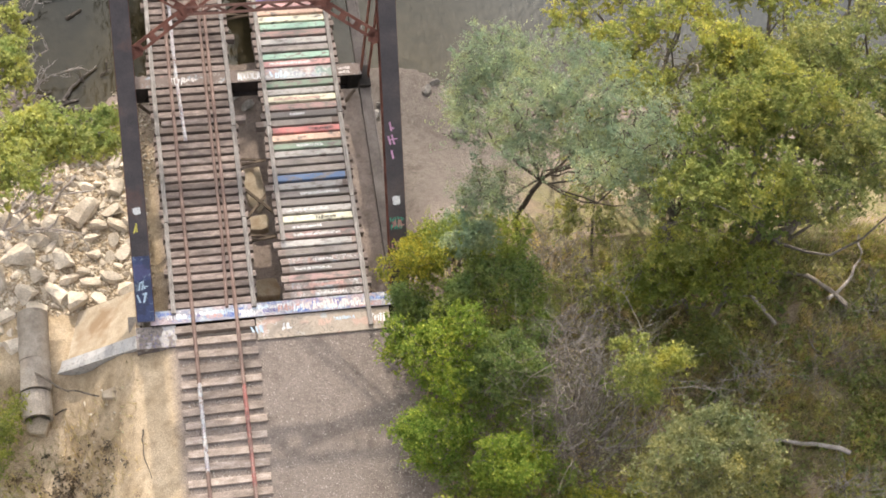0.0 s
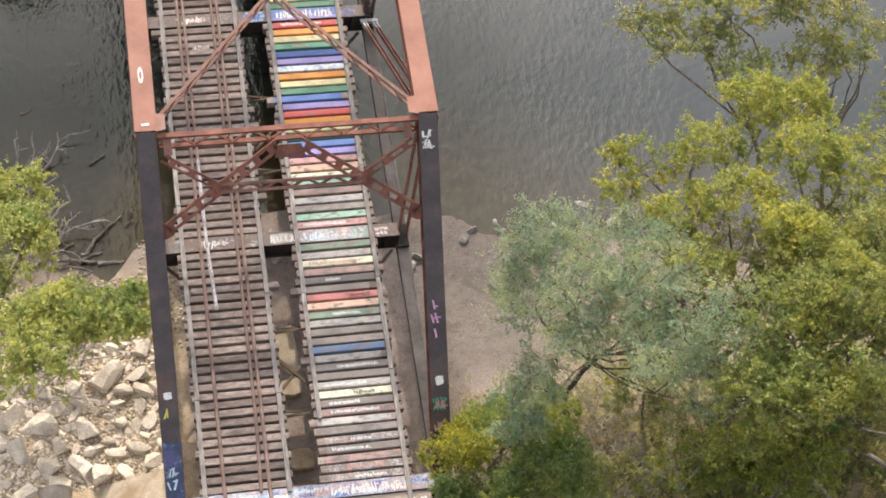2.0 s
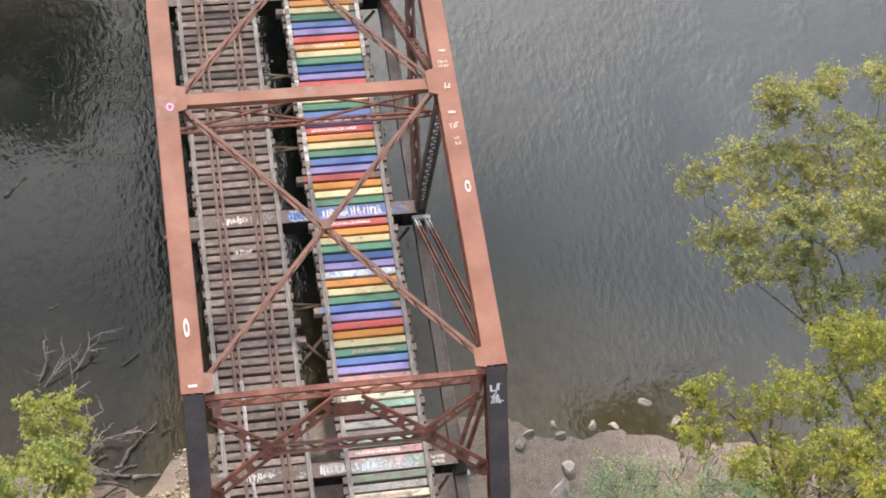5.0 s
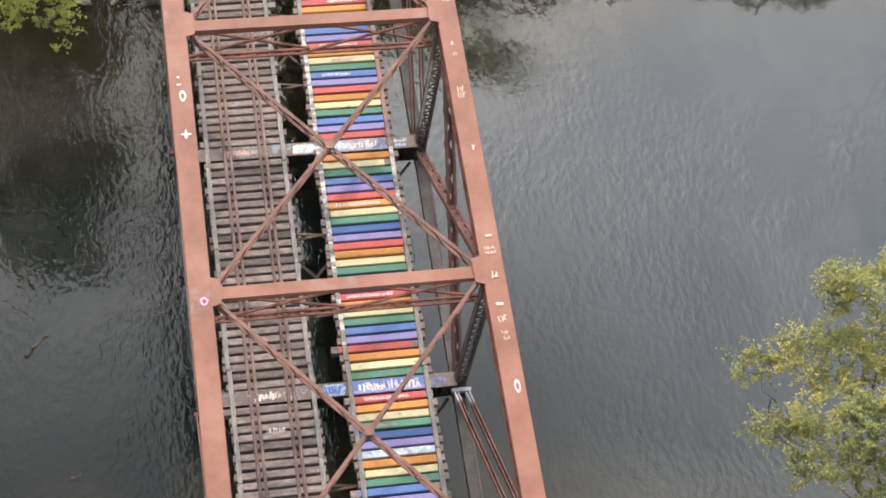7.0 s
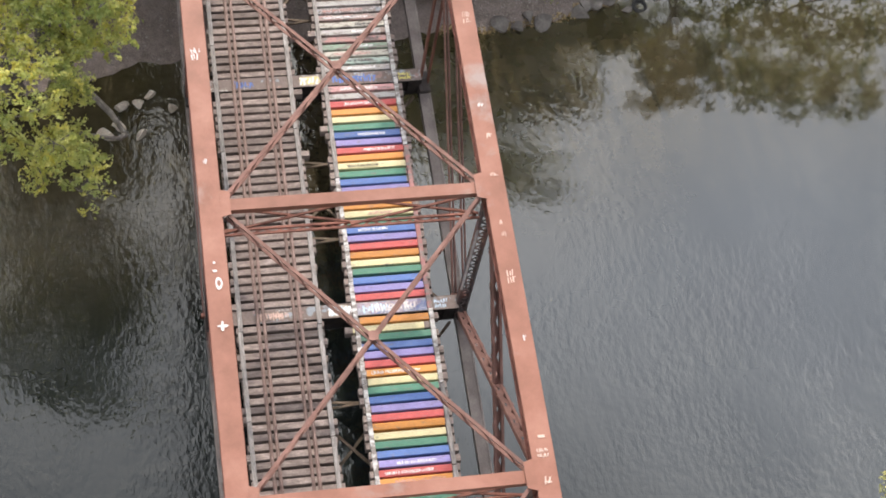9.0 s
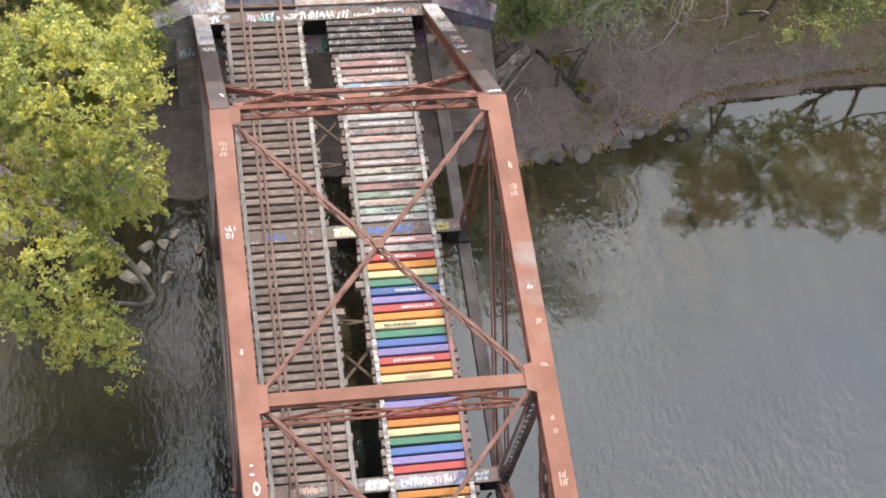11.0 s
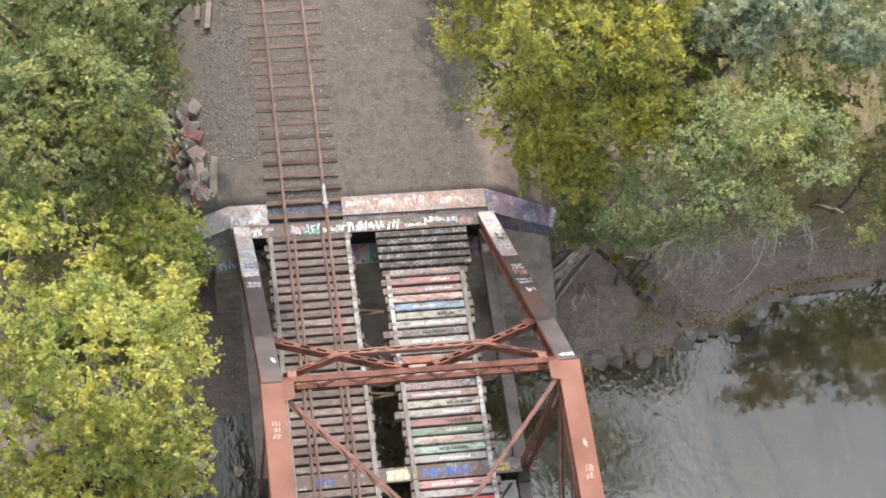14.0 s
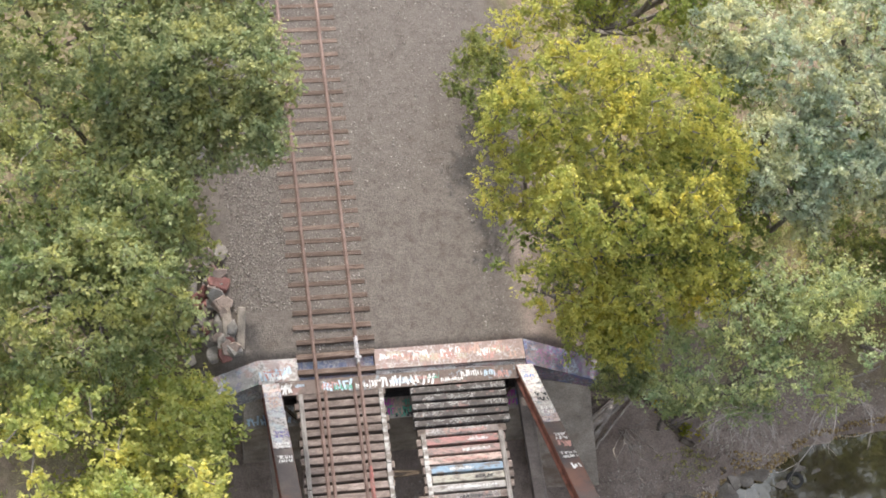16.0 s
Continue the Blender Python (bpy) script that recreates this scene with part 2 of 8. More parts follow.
PAINT = {
    "red": paint_on_wood("red_paint", (0.47, 0.085, 0.08), 0.63),
    "orange": paint_on_wood("orange_paint", (0.60, 0.25, 0.055), 0.63),
    "yellow": paint_on_wood("cream_yellow_paint", (0.66, 0.58, 0.33), 0.64),
    "green": paint_on_wood("green_paint", (0.075, 0.22, 0.145), 0.62),
    "blue": paint_on_wood("blue_paint", (0.085, 0.16, 0.38), 0.63),
    "purple": paint_on_wood("purple_paint", (0.27, 0.235, 0.48), 0.63),
    "faded_red": paint_on_wood("faded_red_paint", (0.46, 0.16, 0.15), 0.55),
    "faded_blue": paint_on_wood("faded_blue_paint", (0.12, 0.20, 0.36), 0.53),
    "pink": paint_on_wood("pink_paint", (0.56, 0.30, 0.29), 0.54),
    "peach": paint_on_wood("peach_paint", (0.70, 0.47, 0.36), 0.56),
    "cream": paint_on_wood("cream_paint", (0.72, 0.69, 0.52), 0.57),
    "mint": paint_on_wood("mint_paint", (0.34, 0.53, 0.42), 0.56),
    "sage": paint_on_wood("sage_paint", (0.20, 0.27, 0.20), 0.52),
    "pale": paint_on_wood("pale_blue_paint", (0.62, 0.68, 0.70), 0.58),
    "white": paint_on_wood("white_paint", (0.74, 0.72, 0.68), 0.57),
    "lgrey": paint_on_wood("light_grey_paint", (0.40, 0.38, 0.36), 0.55),
    "grey": paint_on_wood("thin_grey_paint", (0.25, 0.22, 0.205), 0.5),
    "nred": paint_on_wood("chalky_red_paint", (0.40, 0.20, 0.185), 0.52),
    "nblue": paint_on_wood("chalky_blue_paint", (0.24, 0.34, 0.44), 0.53),
    "ncream": paint_on_wood("chalky_cream_paint", (0.50, 0.475, 0.40), 0.53),
    "nmint": paint_on_wood("chalky_mint_paint", (0.36, 0.46, 0.40), 0.53),
    "npeach": paint_on_wood("chalky_peach_paint", (0.54, 0.40, 0.35), 0.53),
    "rosy": paint_on_wood("thin_rosy_paint", (0.36, 0.23, 0.21), 0.5),
}


def marker(name, c, rough=0.6):
    return surface(name, tuple(x * 0.8 for x in c), c, tuple(min(1, x * 1.1) for x in c), 2.0, 30, rough, 0, 0.35, 0.1, 0.004, varied=0.05)


MARK = {
    "white": marker("white_spray_paint", (0.74, 0.73, 0.72)),
    "worn": marker("worn_white_spray_paint", (0.62, 0.56, 0.53)),
    "blush": marker("pale_peach_spray_paint", (0.60, 0.46, 0.38)),
    "salmon": marker("salmon_spray_paint", (0.54, 0.37, 0.30)),
    "pink": marker("pink_spray_paint", (0.62, 0.33, 0.50)),
    "blue": marker("blue_spray_paint", (0.09, 0.16, 0.42)),
    "pale": marker("pale_blue_spray_paint", (0.48, 0.62, 0.74)),
    "red": marker("red_spray_paint", (0.52, 0.10, 0.10)),
    "magenta": marker("magenta_spray_paint", (0.48, 0.07, 0.36)),
    "yellow": marker("yellow_spray_paint", (0.68, 0.60, 0.14)),
    "green": marker("green_spray_paint", (0.10, 0.34, 0.24)),
    "black": marker("black_spray_paint", (0.035, 0.035, 0.04)),
    "violet": marker("violet_spray_paint", (0.14, 0.12, 0.30)),
    "rose": marker("rose_primer", (0.50, 0.28, 0.25)),
    "cream": marker("cream_spray_paint", (0.46, 0.40, 0.31)),
}
WHITE, SALMON, ROSE, PALE = (0.66, 0.65, 0.63), (0.58, 0.34, 0.28), (0.42, 0.24, 0.215), (0.40, 0.52, 0.60)
BLUE, VIOLET, MAGENTA, GREENP, INK, YELLOWP, REDP = (0.09, 0.15, 0.36), (0.13, 0.115, 0.24), (0.38, 0.09, 0.29), (0.10, 0.28, 0.21), (0.04, 0.04, 0.05), (0.55, 0.49, 0.16), (0.42, 0.09, 0.085)
TAG = {
    "walltop": graffiti("graffiti_on_rosy_concrete", (0.29, 0.215, 0.195), (0.38, 0.29, 0.265), [ROSE, WHITE, SALMON, WHITE, ROSE, WHITE], 2.0, 0.6, 0.022),
    "ledge": graffiti("graffiti_on_white_ledge", (0.27, 0.235, 0.22), (0.40, 0.36, 0.34), [WHITE, INK, WHITE, WHITE, ROSE, WHITE], 1.8, 0.53, 0.022),
    "wing": graffiti("graffiti_on_dark_wing", (0.15, 0.145, 0.17), (0.23, 0.22, 0.25), [VIOLET, PALE, BLUE, ROSE, INK, MAGENTA], 2.2, 0.56, 0.03),
    "wingpale": graffiti("graffiti_on_pale_wing", (0.26, 0.25, 0.24), (0.37, 0.35, 0.34), [PALE, WHITE, ROSE, VIOLET, GREENP, WHITE], 2.2, 0.58, 0.03),
    "post": graffiti("graffiti_on_white_post", (0.42, 0.39, 0.37), (0.56, 0.53, 0.51), [SALMON, INK, WHITE, INK, PALE, VIOLET], 2.6, 0.57, 0.035),
    "beam": graffiti("graffiti_on_beam", (0.22, 0.22, 0.26), (0.36, 0.355, 0.40), [PALE, WHITE, BLUE, WHITE, ROSE, BLUE], 2.4, 0.56, 0.03),
    "stained": graffiti("stained_concrete_with_old_paint", (0.11, 0.095, 0.085), (0.26, 0.22, 0.20), [WHITE, INK, WHITE, VIOLET], 2.2, 0.54, 0.02),
    "flange": graffiti("graffiti_on_worn_flange", (0.12, 0.09, 0.078), (0.20, 0.155, 0.135), [ROSE, WHITE, PALE, PALE], 2.6, 0.66, 0.02),
    "darktie": graffiti("graffiti_on_dark_tie", (0.05, 0.043, 0.04), (0.115, 0.10, 0.094), [INK, WHITE, INK, WHITE, ROSE, WHITE], 4.0, 0.66, 0.03),
    "lettered": graffiti("blue_letters_on_white_tie", (0.5, 0.55, 0.57), (0.66, 0.70, 0.71), [BLUE, WHITE, BLUE, PALE, BLUE], 5.0, 0.58, 0.03),
    "greytie": graffiti("graffiti_on_grey_tie", (0.17, 0.145, 0.135), (0.29, 0.25, 0.235), [ROSE, WHITE, PALE, WHITE, SALMON, INK], 3.6, 0.6, 0.035),
    "bluepost": graffiti("graffiti_on_blue_post", (0.05, 0.06, 0.125), (0.075, 0.10, 0.21), [VIOLET, PALE, INK], 1.6, 0.54, 0.018),
    "cap": graffiti("graffiti_on_pale_cap", (0.30, 0.25, 0.205), (0.42, 0.355, 0.29), [SALMON, WHITE, PALE, INK], 1.6, 0.63, 0.02),
    "wingwhite": graffiti("worn_white_paint_on_concrete", (0.38, 0.37, 0.37), (0.52, 0.51, 0.52), [WHITE, PALE, WHITE, INK], 1.8, 0.52, 0.012),
    "rail": graffiti("worn_white_paint_on_rail", (0.20, 0.14, 0.125), (0.30, 0.225, 0.21), [WHITE, PALE, (0.40, 0.38, 0.45), WHITE], 3.2, 0.5, 0.05),
    "redrail": graffiti("worn_red_paint_on_rail", (0.17, 0.10, 0.085), (0.25, 0.145, 0.125), [(0.33, 0.09, 0.085), REDP, (0.30, 0.10, 0.09), ROSE], 3.2, 0.53, 0.04),
}
# mineral
CONCRETE = surface("weathered_concrete", (0.22, 0.19, 0.165), (0.33, 0.29, 0.25), (0.44, 0.39, 0.34), 1.3, 24, 0.9, 0, 0.2, 0.4, 0.015, varied=0.12,
                   stain=(0.20, 0.15, 0.12), stain_at=0.6)
APRON = surface("sandy_concrete_apron", (0.35, 0.28, 0.20), (0.44, 0.365, 0.275), (0.52, 0.44, 0.35), 1.1, 20, 0.9, 0, 0.2, 0.3, 0.01, varied=0.1,
                stain=(0.30, 0.215, 0.14), stain_at=0.57)
STONE = surface("pale_riprap_stone", (0.47, 0.395, 0.31), (0.62, 0.54, 0.44), (0.74, 0.66, 0.56), 1.9, 18, 0.92, 0, 0.2, 0.7, 0.03, varied=0.22)
GREYSTONE = surface("grey_river_stone", (0.19, 0.175, 0.16), (0.28, 0.26, 0.24), (0.40, 0.38, 0.355), 1.9, 18, 0.85, 0, 0.3, 0.6, 0.02, varied=0.25)
MUDSTONE = surface("muddy_shore_stone", (0.13, 0.115, 0.10), (0.19, 0.17, 0.15), (0.27, 0.245, 0.22), 1.9, 18, 0.9, 0, 0.25, 0.6, 0.02, varied=0.2)
RUBBLEBROWN = surface("rosy_brown_rubble", (0.20, 0.155, 0.135), (0.30, 0.24, 0.21), (0.42, 0.35, 0.31), 1.9, 18, 0.9, 0, 0.2, 0.6, 0.02, varied=0.2)
GREYWOOD = surface("grey_driftwood", (0.15, 0.13, 0.11), (0.22, 0.19, 0.165), (0.31, 0.275, 0.24), 4, 30, 0.95, 0, 0.15, 0.6, 0.01, varied=0.2)
# plants
BARK = surface("grey_brown_bark", (0.07, 0.055, 0.045), (0.12, 0.10, 0.082), (0.19, 0.165, 0.14), 4, 30, 0.95, 0, 0.15, 0.7, 0.02, varied=0.15)
GREYBARK = surface("pale_grey_bark", (0.12, 0.105, 0.09), (0.19, 0.17, 0.15), (0.28, 0.255, 0.23), 4, 30, 0.95, 0, 0.15, 0.6, 0.02, varied=0.15)
DEADWOOD = surface("bleached_dead_wood", (0.26, 0.225, 0.20), (0.36, 0.32, 0.29), (0.47, 0.43, 0.40), 4, 30, 0.95, 0, 0.15, 0.5, 0.01, varied=0.15)
LEAF = {
    "yellowgreen": leaf_mat("yellow_green_leaves", (0.20, 0.24, 0.07), (0.315, 0.35, 0.11), (0.52, 0.525, 0.21)),
    "lime": leaf_mat("lime_green_leaves", (0.20, 0.25, 0.055), (0.29, 0.34, 0.085), (0.47, 0.49, 0.17)),
    "palelime": leaf_mat("pale_lime_leaves", (0.31, 0.345, 0.115), (0.45, 0.485, 0.165), (0.66, 0.66, 0.28)),
    "limegold": leaf_mat("lime_yellow_leaves", (0.41, 0.445, 0.135), (0.56, 0.58, 0.205), (0.76, 0.74, 0.33)),
    "golden": leaf_mat("soft_golden_green_leaves", (0.34, 0.36, 0.095), (0.49, 0.49, 0.145), (0.70, 0.66, 0.23)),
    "airy": leaf_mat("airy_light_green_leaves", (0.30, 0.36, 0.18), (0.42, 0.475, 0.25), (0.63, 0.66, 0.40)),
    "green": leaf_mat("mid_green_leaves", (0.19, 0.225, 0.05), (0.30, 0.34, 0.09), (0.50, 0.51, 0.17)),
    "dark": leaf_mat("grey_green_leaves", (0.17, 0.20, 0.062), (0.26, 0.295, 0.105), (0.42, 0.44, 0.20)),
    "woodland": leaf_mat("woodland_grey_green_leaves", (0.26, 0.30, 0.135), (0.37, 0.41, 0.195), (0.56, 0.59, 0.34)),
    "silver": leaf_mat("silver_leaves", (0.36, 0.40, 0.27), (0.52, 0.56, 0.41), (0.78, 0.81, 0.66)),
    "feather": leaf_mat("feathery_grey_green_leaves", (0.28, 0.345, 0.22), (0.37, 0.445, 0.295), (0.50, 0.56, 0.39), 0.9),
    "greyolive": leaf_mat("grey_olive_leaves", (0.24, 0.275, 0.135), (0.345, 0.38, 0.195), (0.55, 0.575, 0.34)),
    "sageolive": leaf_mat("sage_olive_leaves", (0.29, 0.305, 0.13), (0.42, 0.43, 0.195), (0.64, 0.63, 0.32)),
    "leafgold": leaf_mat("green_leaves_turning_gold", (0.25, 0.29, 0.08), (0.385, 0.42, 0.125), (0.68, 0.61, 0.19)),
    "bright": leaf_mat("fresh_green_leaves", (0.11, 0.185, 0.03), (0.215, 0.31, 0.06), (0.54, 0.57, 0.125)),
    "deep": leaf_mat("deep_green_leaves", (0.13, 0.185, 0.06), (0.215, 0.285, 0.10), (0.37, 0.43, 0.18)),
    "mid": leaf_mat("thicket_green_leaves", (0.16, 0.22, 0.055), (0.26, 0.33, 0.09), (0.44, 0.49, 0.17)),
    "goldtip": leaf_mat("golden_tipped_leaves", (0.19, 0.23, 0.045), (0.32, 0.34, 0.075), (0.70, 0.60, 0.11)),
    "olive": leaf_mat("olive_leaves", (0.205, 0.23, 0.08), (0.32, 0.34, 0.13), (0.52, 0.51, 0.24)),
    "paleolive": leaf_mat("pale_olive_leaves", (0.19, 0.205, 0.09), (0.28, 0.29, 0.14), (0.43, 0.43, 0.25)),
    "autumn": leaf_mat("golden_leaves", (0.26, 0.24, 0.03), (0.42, 0.38, 0.05), (0.58, 0.50, 0.09)),
    "dry": leaf_mat("dry_grass_blades", (0.33, 0.265, 0.155), (0.48, 0.40, 0.25), (0.64, 0.55, 0.37)),
    "litter_shade": leaf_mat("dapple_shade_brown", (0.10, 0.085, 0.07), (0.17, 0.14, 0.115), (0.28, 0.235, 0.19)),
    "weed": leaf_mat("green_grass_blades", (0.28, 0.28, 0.10), (0.42, 0.415, 0.165), (0.58, 0.56, 0.27)),
}

# ---------------------------------------------------------------- mesh helpers


def link_mesh(name, me, mats, parent=None, label=""):
    for m in mats if isinstance(mats, (list, tuple)) else [mats]:
        me.materials.append(m)
    ob = new(name, me)
    ob.parent = parent
    if label:
        ob["label"] = label
    return ob


def part(name, bm, material, parent, label=""):
    me = bpy.data.meshes.new(name)
    bm.normal_update()
    bm.to_mesh(me)
    bm.free()
    return link_mesh(name, me, material, parent, label)


def thing(name, at, label, category, group="", kind=""):
    ob = new(name)
    ob.location = at
    ob.empty_display_size = 0.3
    return tagged(ob, label, category, group, kind)


def np_mesh(name, verts, faces):
    """A mesh from an array of places and an array of faces that all have the same number of corners."""
    verts = np.asarray(verts, np.float32)
    faces = np.asarray(faces, np.int32)
    me = bpy.data.meshes.new(name)
    me.vertices.add(len(verts))
    me.vertices.foreach_set("co", verts.ravel())
    me.loops.add(faces.size)
    me.loops.foreach_set("vertex_index", faces.ravel())
    me.polygons.add(len(faces))
    me.polygons.foreach_set("loop_start", np.arange(0, faces.size, faces.shape[1], dtype=np.int32))
    me.update(calc_edges=True)
    return me


def bar(bm, a, b, w, h, up=(0, 0, 1), mat=0):
    """A box from a to b, w wide and h high, its top facing up; a and b are the middle of its ends."""
    a, b = Vector(a), Vector(b)
    y = (b - a).normalized()
    x = y.cross(Vector(up)).normalized()
    z = x.cross(y)
    c = []
    for p in (a, b):
        for sx, sz in ((-1, -1), (1, -1), (1, 1), (-1, 1)):
            c.append(bm.verts.new(p + x * (sx * w / 2) + z * (sz * h / 2)))
    for f in ((0, 1, 2, 3), (7, 6, 5, 4), (0, 4, 5, 1), (1, 5, 6, 2), (2, 6, 7, 3), (3, 7, 4, 0)):
        bm.faces.new([c[i] for i in f]).material_index = mat


def plate(bm, pts, n, t):
    """A flat plate with the outline pts, t thick along n."""
    n = Vector(n).normalized() * t
    lo = [bm.verts.new(Vector(p)) for p in pts]
    hi = [bm.verts.new(Vector(p) + n) for p in pts]
    bm.faces.new(lo[::-1])
    bm.faces.new(hi)
    k = len(pts)
    for i in range(k):
        bm.faces.new((lo[i], lo[(i + 1) % k], hi[(i + 1) % k], hi[i]))


def laced(bm, a, b, side, half, w, h, step, lace=0.06):
    """Two bars side by side (half apart from the middle along side), tied by zigzag lacing."""
    a, b, s = Vector(a), Vector(b), Vector(side).normalized()
    y = (b - a).normalized()
    up = s.cross(y)
    for k in (-1, 1):
        bar(bm, a + s * half * k, b + s * half * k, w, h, up)
    n = max(2, int((b - a).length / step))
    k = 1
    for i in range(n):
        p, q = a.lerp(b, i / n), a.lerp(b, (i + 1) / n)
        bar(bm, p + s * half * k + up * h * 0.3, q - s * half * k + up * h * 0.3, lace, 0.02, up)
        k = -k


def channel(bm, a, b, up, w, gap=0.55):
    """Two angles back to back with batten plates across them."""
    a, b = Vector(a), Vector(b)
    y = (b - a).normalized()
    x = y.cross(Vector(up)).normalized()
    z = x.cross(y)
    for k in (-1, 1):
        bar(bm, a + x * k * w * 0.36, b + x * k * w * 0.36, w * 0.28, 0.03, z)
        bar(bm, a + x * k * w * 0.47 - z * 0.09, b + x * k * w * 0.47 - z * 0.09, 0.03, 0.15, z)
    n = max(2, int((b - a).length / gap))
    for i in range(n):
        p = a.lerp(b, (i + 0.5) / n)
        bar(bm, p - y * gap * 0.22 + z * 0.02, p + y * gap * 0.22 + z * 0.02, w * 0.9, 0.02, z)


def tube(bm, pts, radii, sides=7):
    rings = []
    pts = [Vector(p) for p in pts]
    for i, p in enumerate(pts):
        d = (pts[min(i + 1, len(pts) - 1)] - pts[max(i - 1, 0)]).normalized()
        x = d.orthogonal().normalized()
        y = d.cross(x)
        rings.append([bm.verts.new(p + (x * math.cos(t) + y * math.sin(t)) * radii[i]) for t in (2 * math.pi * k / sides for k in range(sides))])
    for r, s in zip(rings, rings[1:]):
        m = min(range(sides), key=lambda k: (s[k].co - r[0].co).length)
        for k in range(sides):
            bm.faces.new((r[k], r[(k + 1) % sides], s[(k + 1 + m) % sides], s[(k + m) % sides]))
    bm.faces.new(rings[0][::-1])
    bm.faces.new(rings[-1])


def lettering(name, parent, origin, u, v, w, h, colour, rng, label="", rows=1):
    """Unreadable writing as plain upright bars: origin is its lower left corner, u runs along it, v up its strokes."""
    bm = bmesh.new()
    u, v, o = Vector(u).normalized(), Vector(v).normalized(), Vector(origin)
    n = u.cross(v).normalized()
    for r in range(rows):
        if rows > 2 and rng.random() < 0.35:
            continue
        x = w * rng.uniform(0, 0.3) if rows > 2 else 0.0
        hh = h / rows
        while True:
            bw = h / rows * rng.uniform(0.10, 0.2)
            if x + bw * 2.3 > w:
                break
            y0, y1 = r * hh + hh * rng.uniform(0.0, 0.25), r * hh + hh * rng.uniform(0.65, 0.95)
            tilt = rng.uniform(-0.25, 0.25) * hh
            p = [o + u * x + v * y0, o + u * (x + bw) + v * y0, o + u * (x + bw + tilt) + v * y1, o + u * (x + tilt) + v * y1]
            plate(bm, [q + n * 0.004 for q in p], n, 0.003)
            if rng.random() < 0.55:
                yy = rng.uniform(y0, y1)
                q = o + u * x + v * yy
                plate(bm, [q + n * 0.0045, q + u * bw * 2.2 + n * 0.0045, q + u * bw * 2.2 + v * bw * 0.7 + n * 0.0045, q + v * bw * 0.7 + n * 0.0045], n, 0.003)
            x += bw * rng.uniform(1.5, 2.4)
    ob = part(name, bm, MARK[colour], parent, label or colour + " spray-painted marks")
    ob["kind"] = "stuff"
    return ob


def patch(name, parent, origin, u, v, w, h, colour, rng, label=""):
    """A sprayed patch with a wavering edge."""
    bm = bmesh.new()
    u, v, o = Vector(u).normalized(), Vector(v).normalized(), Vector(origin)
    n = u.cross(v).normalized()
    k = 22
    pts = []
    for i in range(k):
        t = 2 * math.pi * i / k
        cx, cy = math.cos(t), math.sin(t)
        s = 1 / max(abs(cx), abs(cy)) ** 0.7 * rng.uniform(0.82, 1.0)
        pts.append(o + u * (w / 2 * (1 + cx * s)) + v * (h / 2 * (1 + cy * s)) + n * 0.0035)
    plate(bm, pts, n, 0.002)
    return part(name, bm, MARK[colour], parent, label or colour + " sprayed patch")


# ---------------------------------------------------------------- ground and water
WATER_Z = -5.4


def interp(x, table):
    return np.interp(x, [p[0] for p in table], [p[1] for p in table])


SHORE_S = [(-60, 9), (-12, 12.5), (-6.5, 13.4), (-4.2, 11.2), (-2, 14.2), (3, 13.9), (9.3, 13.0), (12.8, 12.1), (17, 11.2), (25, 9.5), (70, 8)]
SHORE_N = [(-60, 38), (-14, 41.5), (-6.3, 43.0), (-2.5, 43.8), (4, 44.1), (10.6, 44.3), (15.5, 45.1), (18.5, 46.8), (25, 47.4), (70, 49)]


def smooth(x, a, b):
    t = np.clip((x - a) / (b - a), 0, 1)
    return t * t * (3 - 2 * t)


def wobble(x, y):
    return (np.sin(x * 0.9 + 1.3 * np.sin(y * 0.7)) * np.sin(y * 1.1 + 0.8 * np.sin(x * 0.6)) * 0.6
            + np.sin(x * 2.3 + y * 1.7) * np.sin(y * 2.9 - x * 1.1) * 0.3 + np.sin(x * 5.1 - y * 3.3) * np.sin(y * 6.3 + x * 2.2) * 0.12)


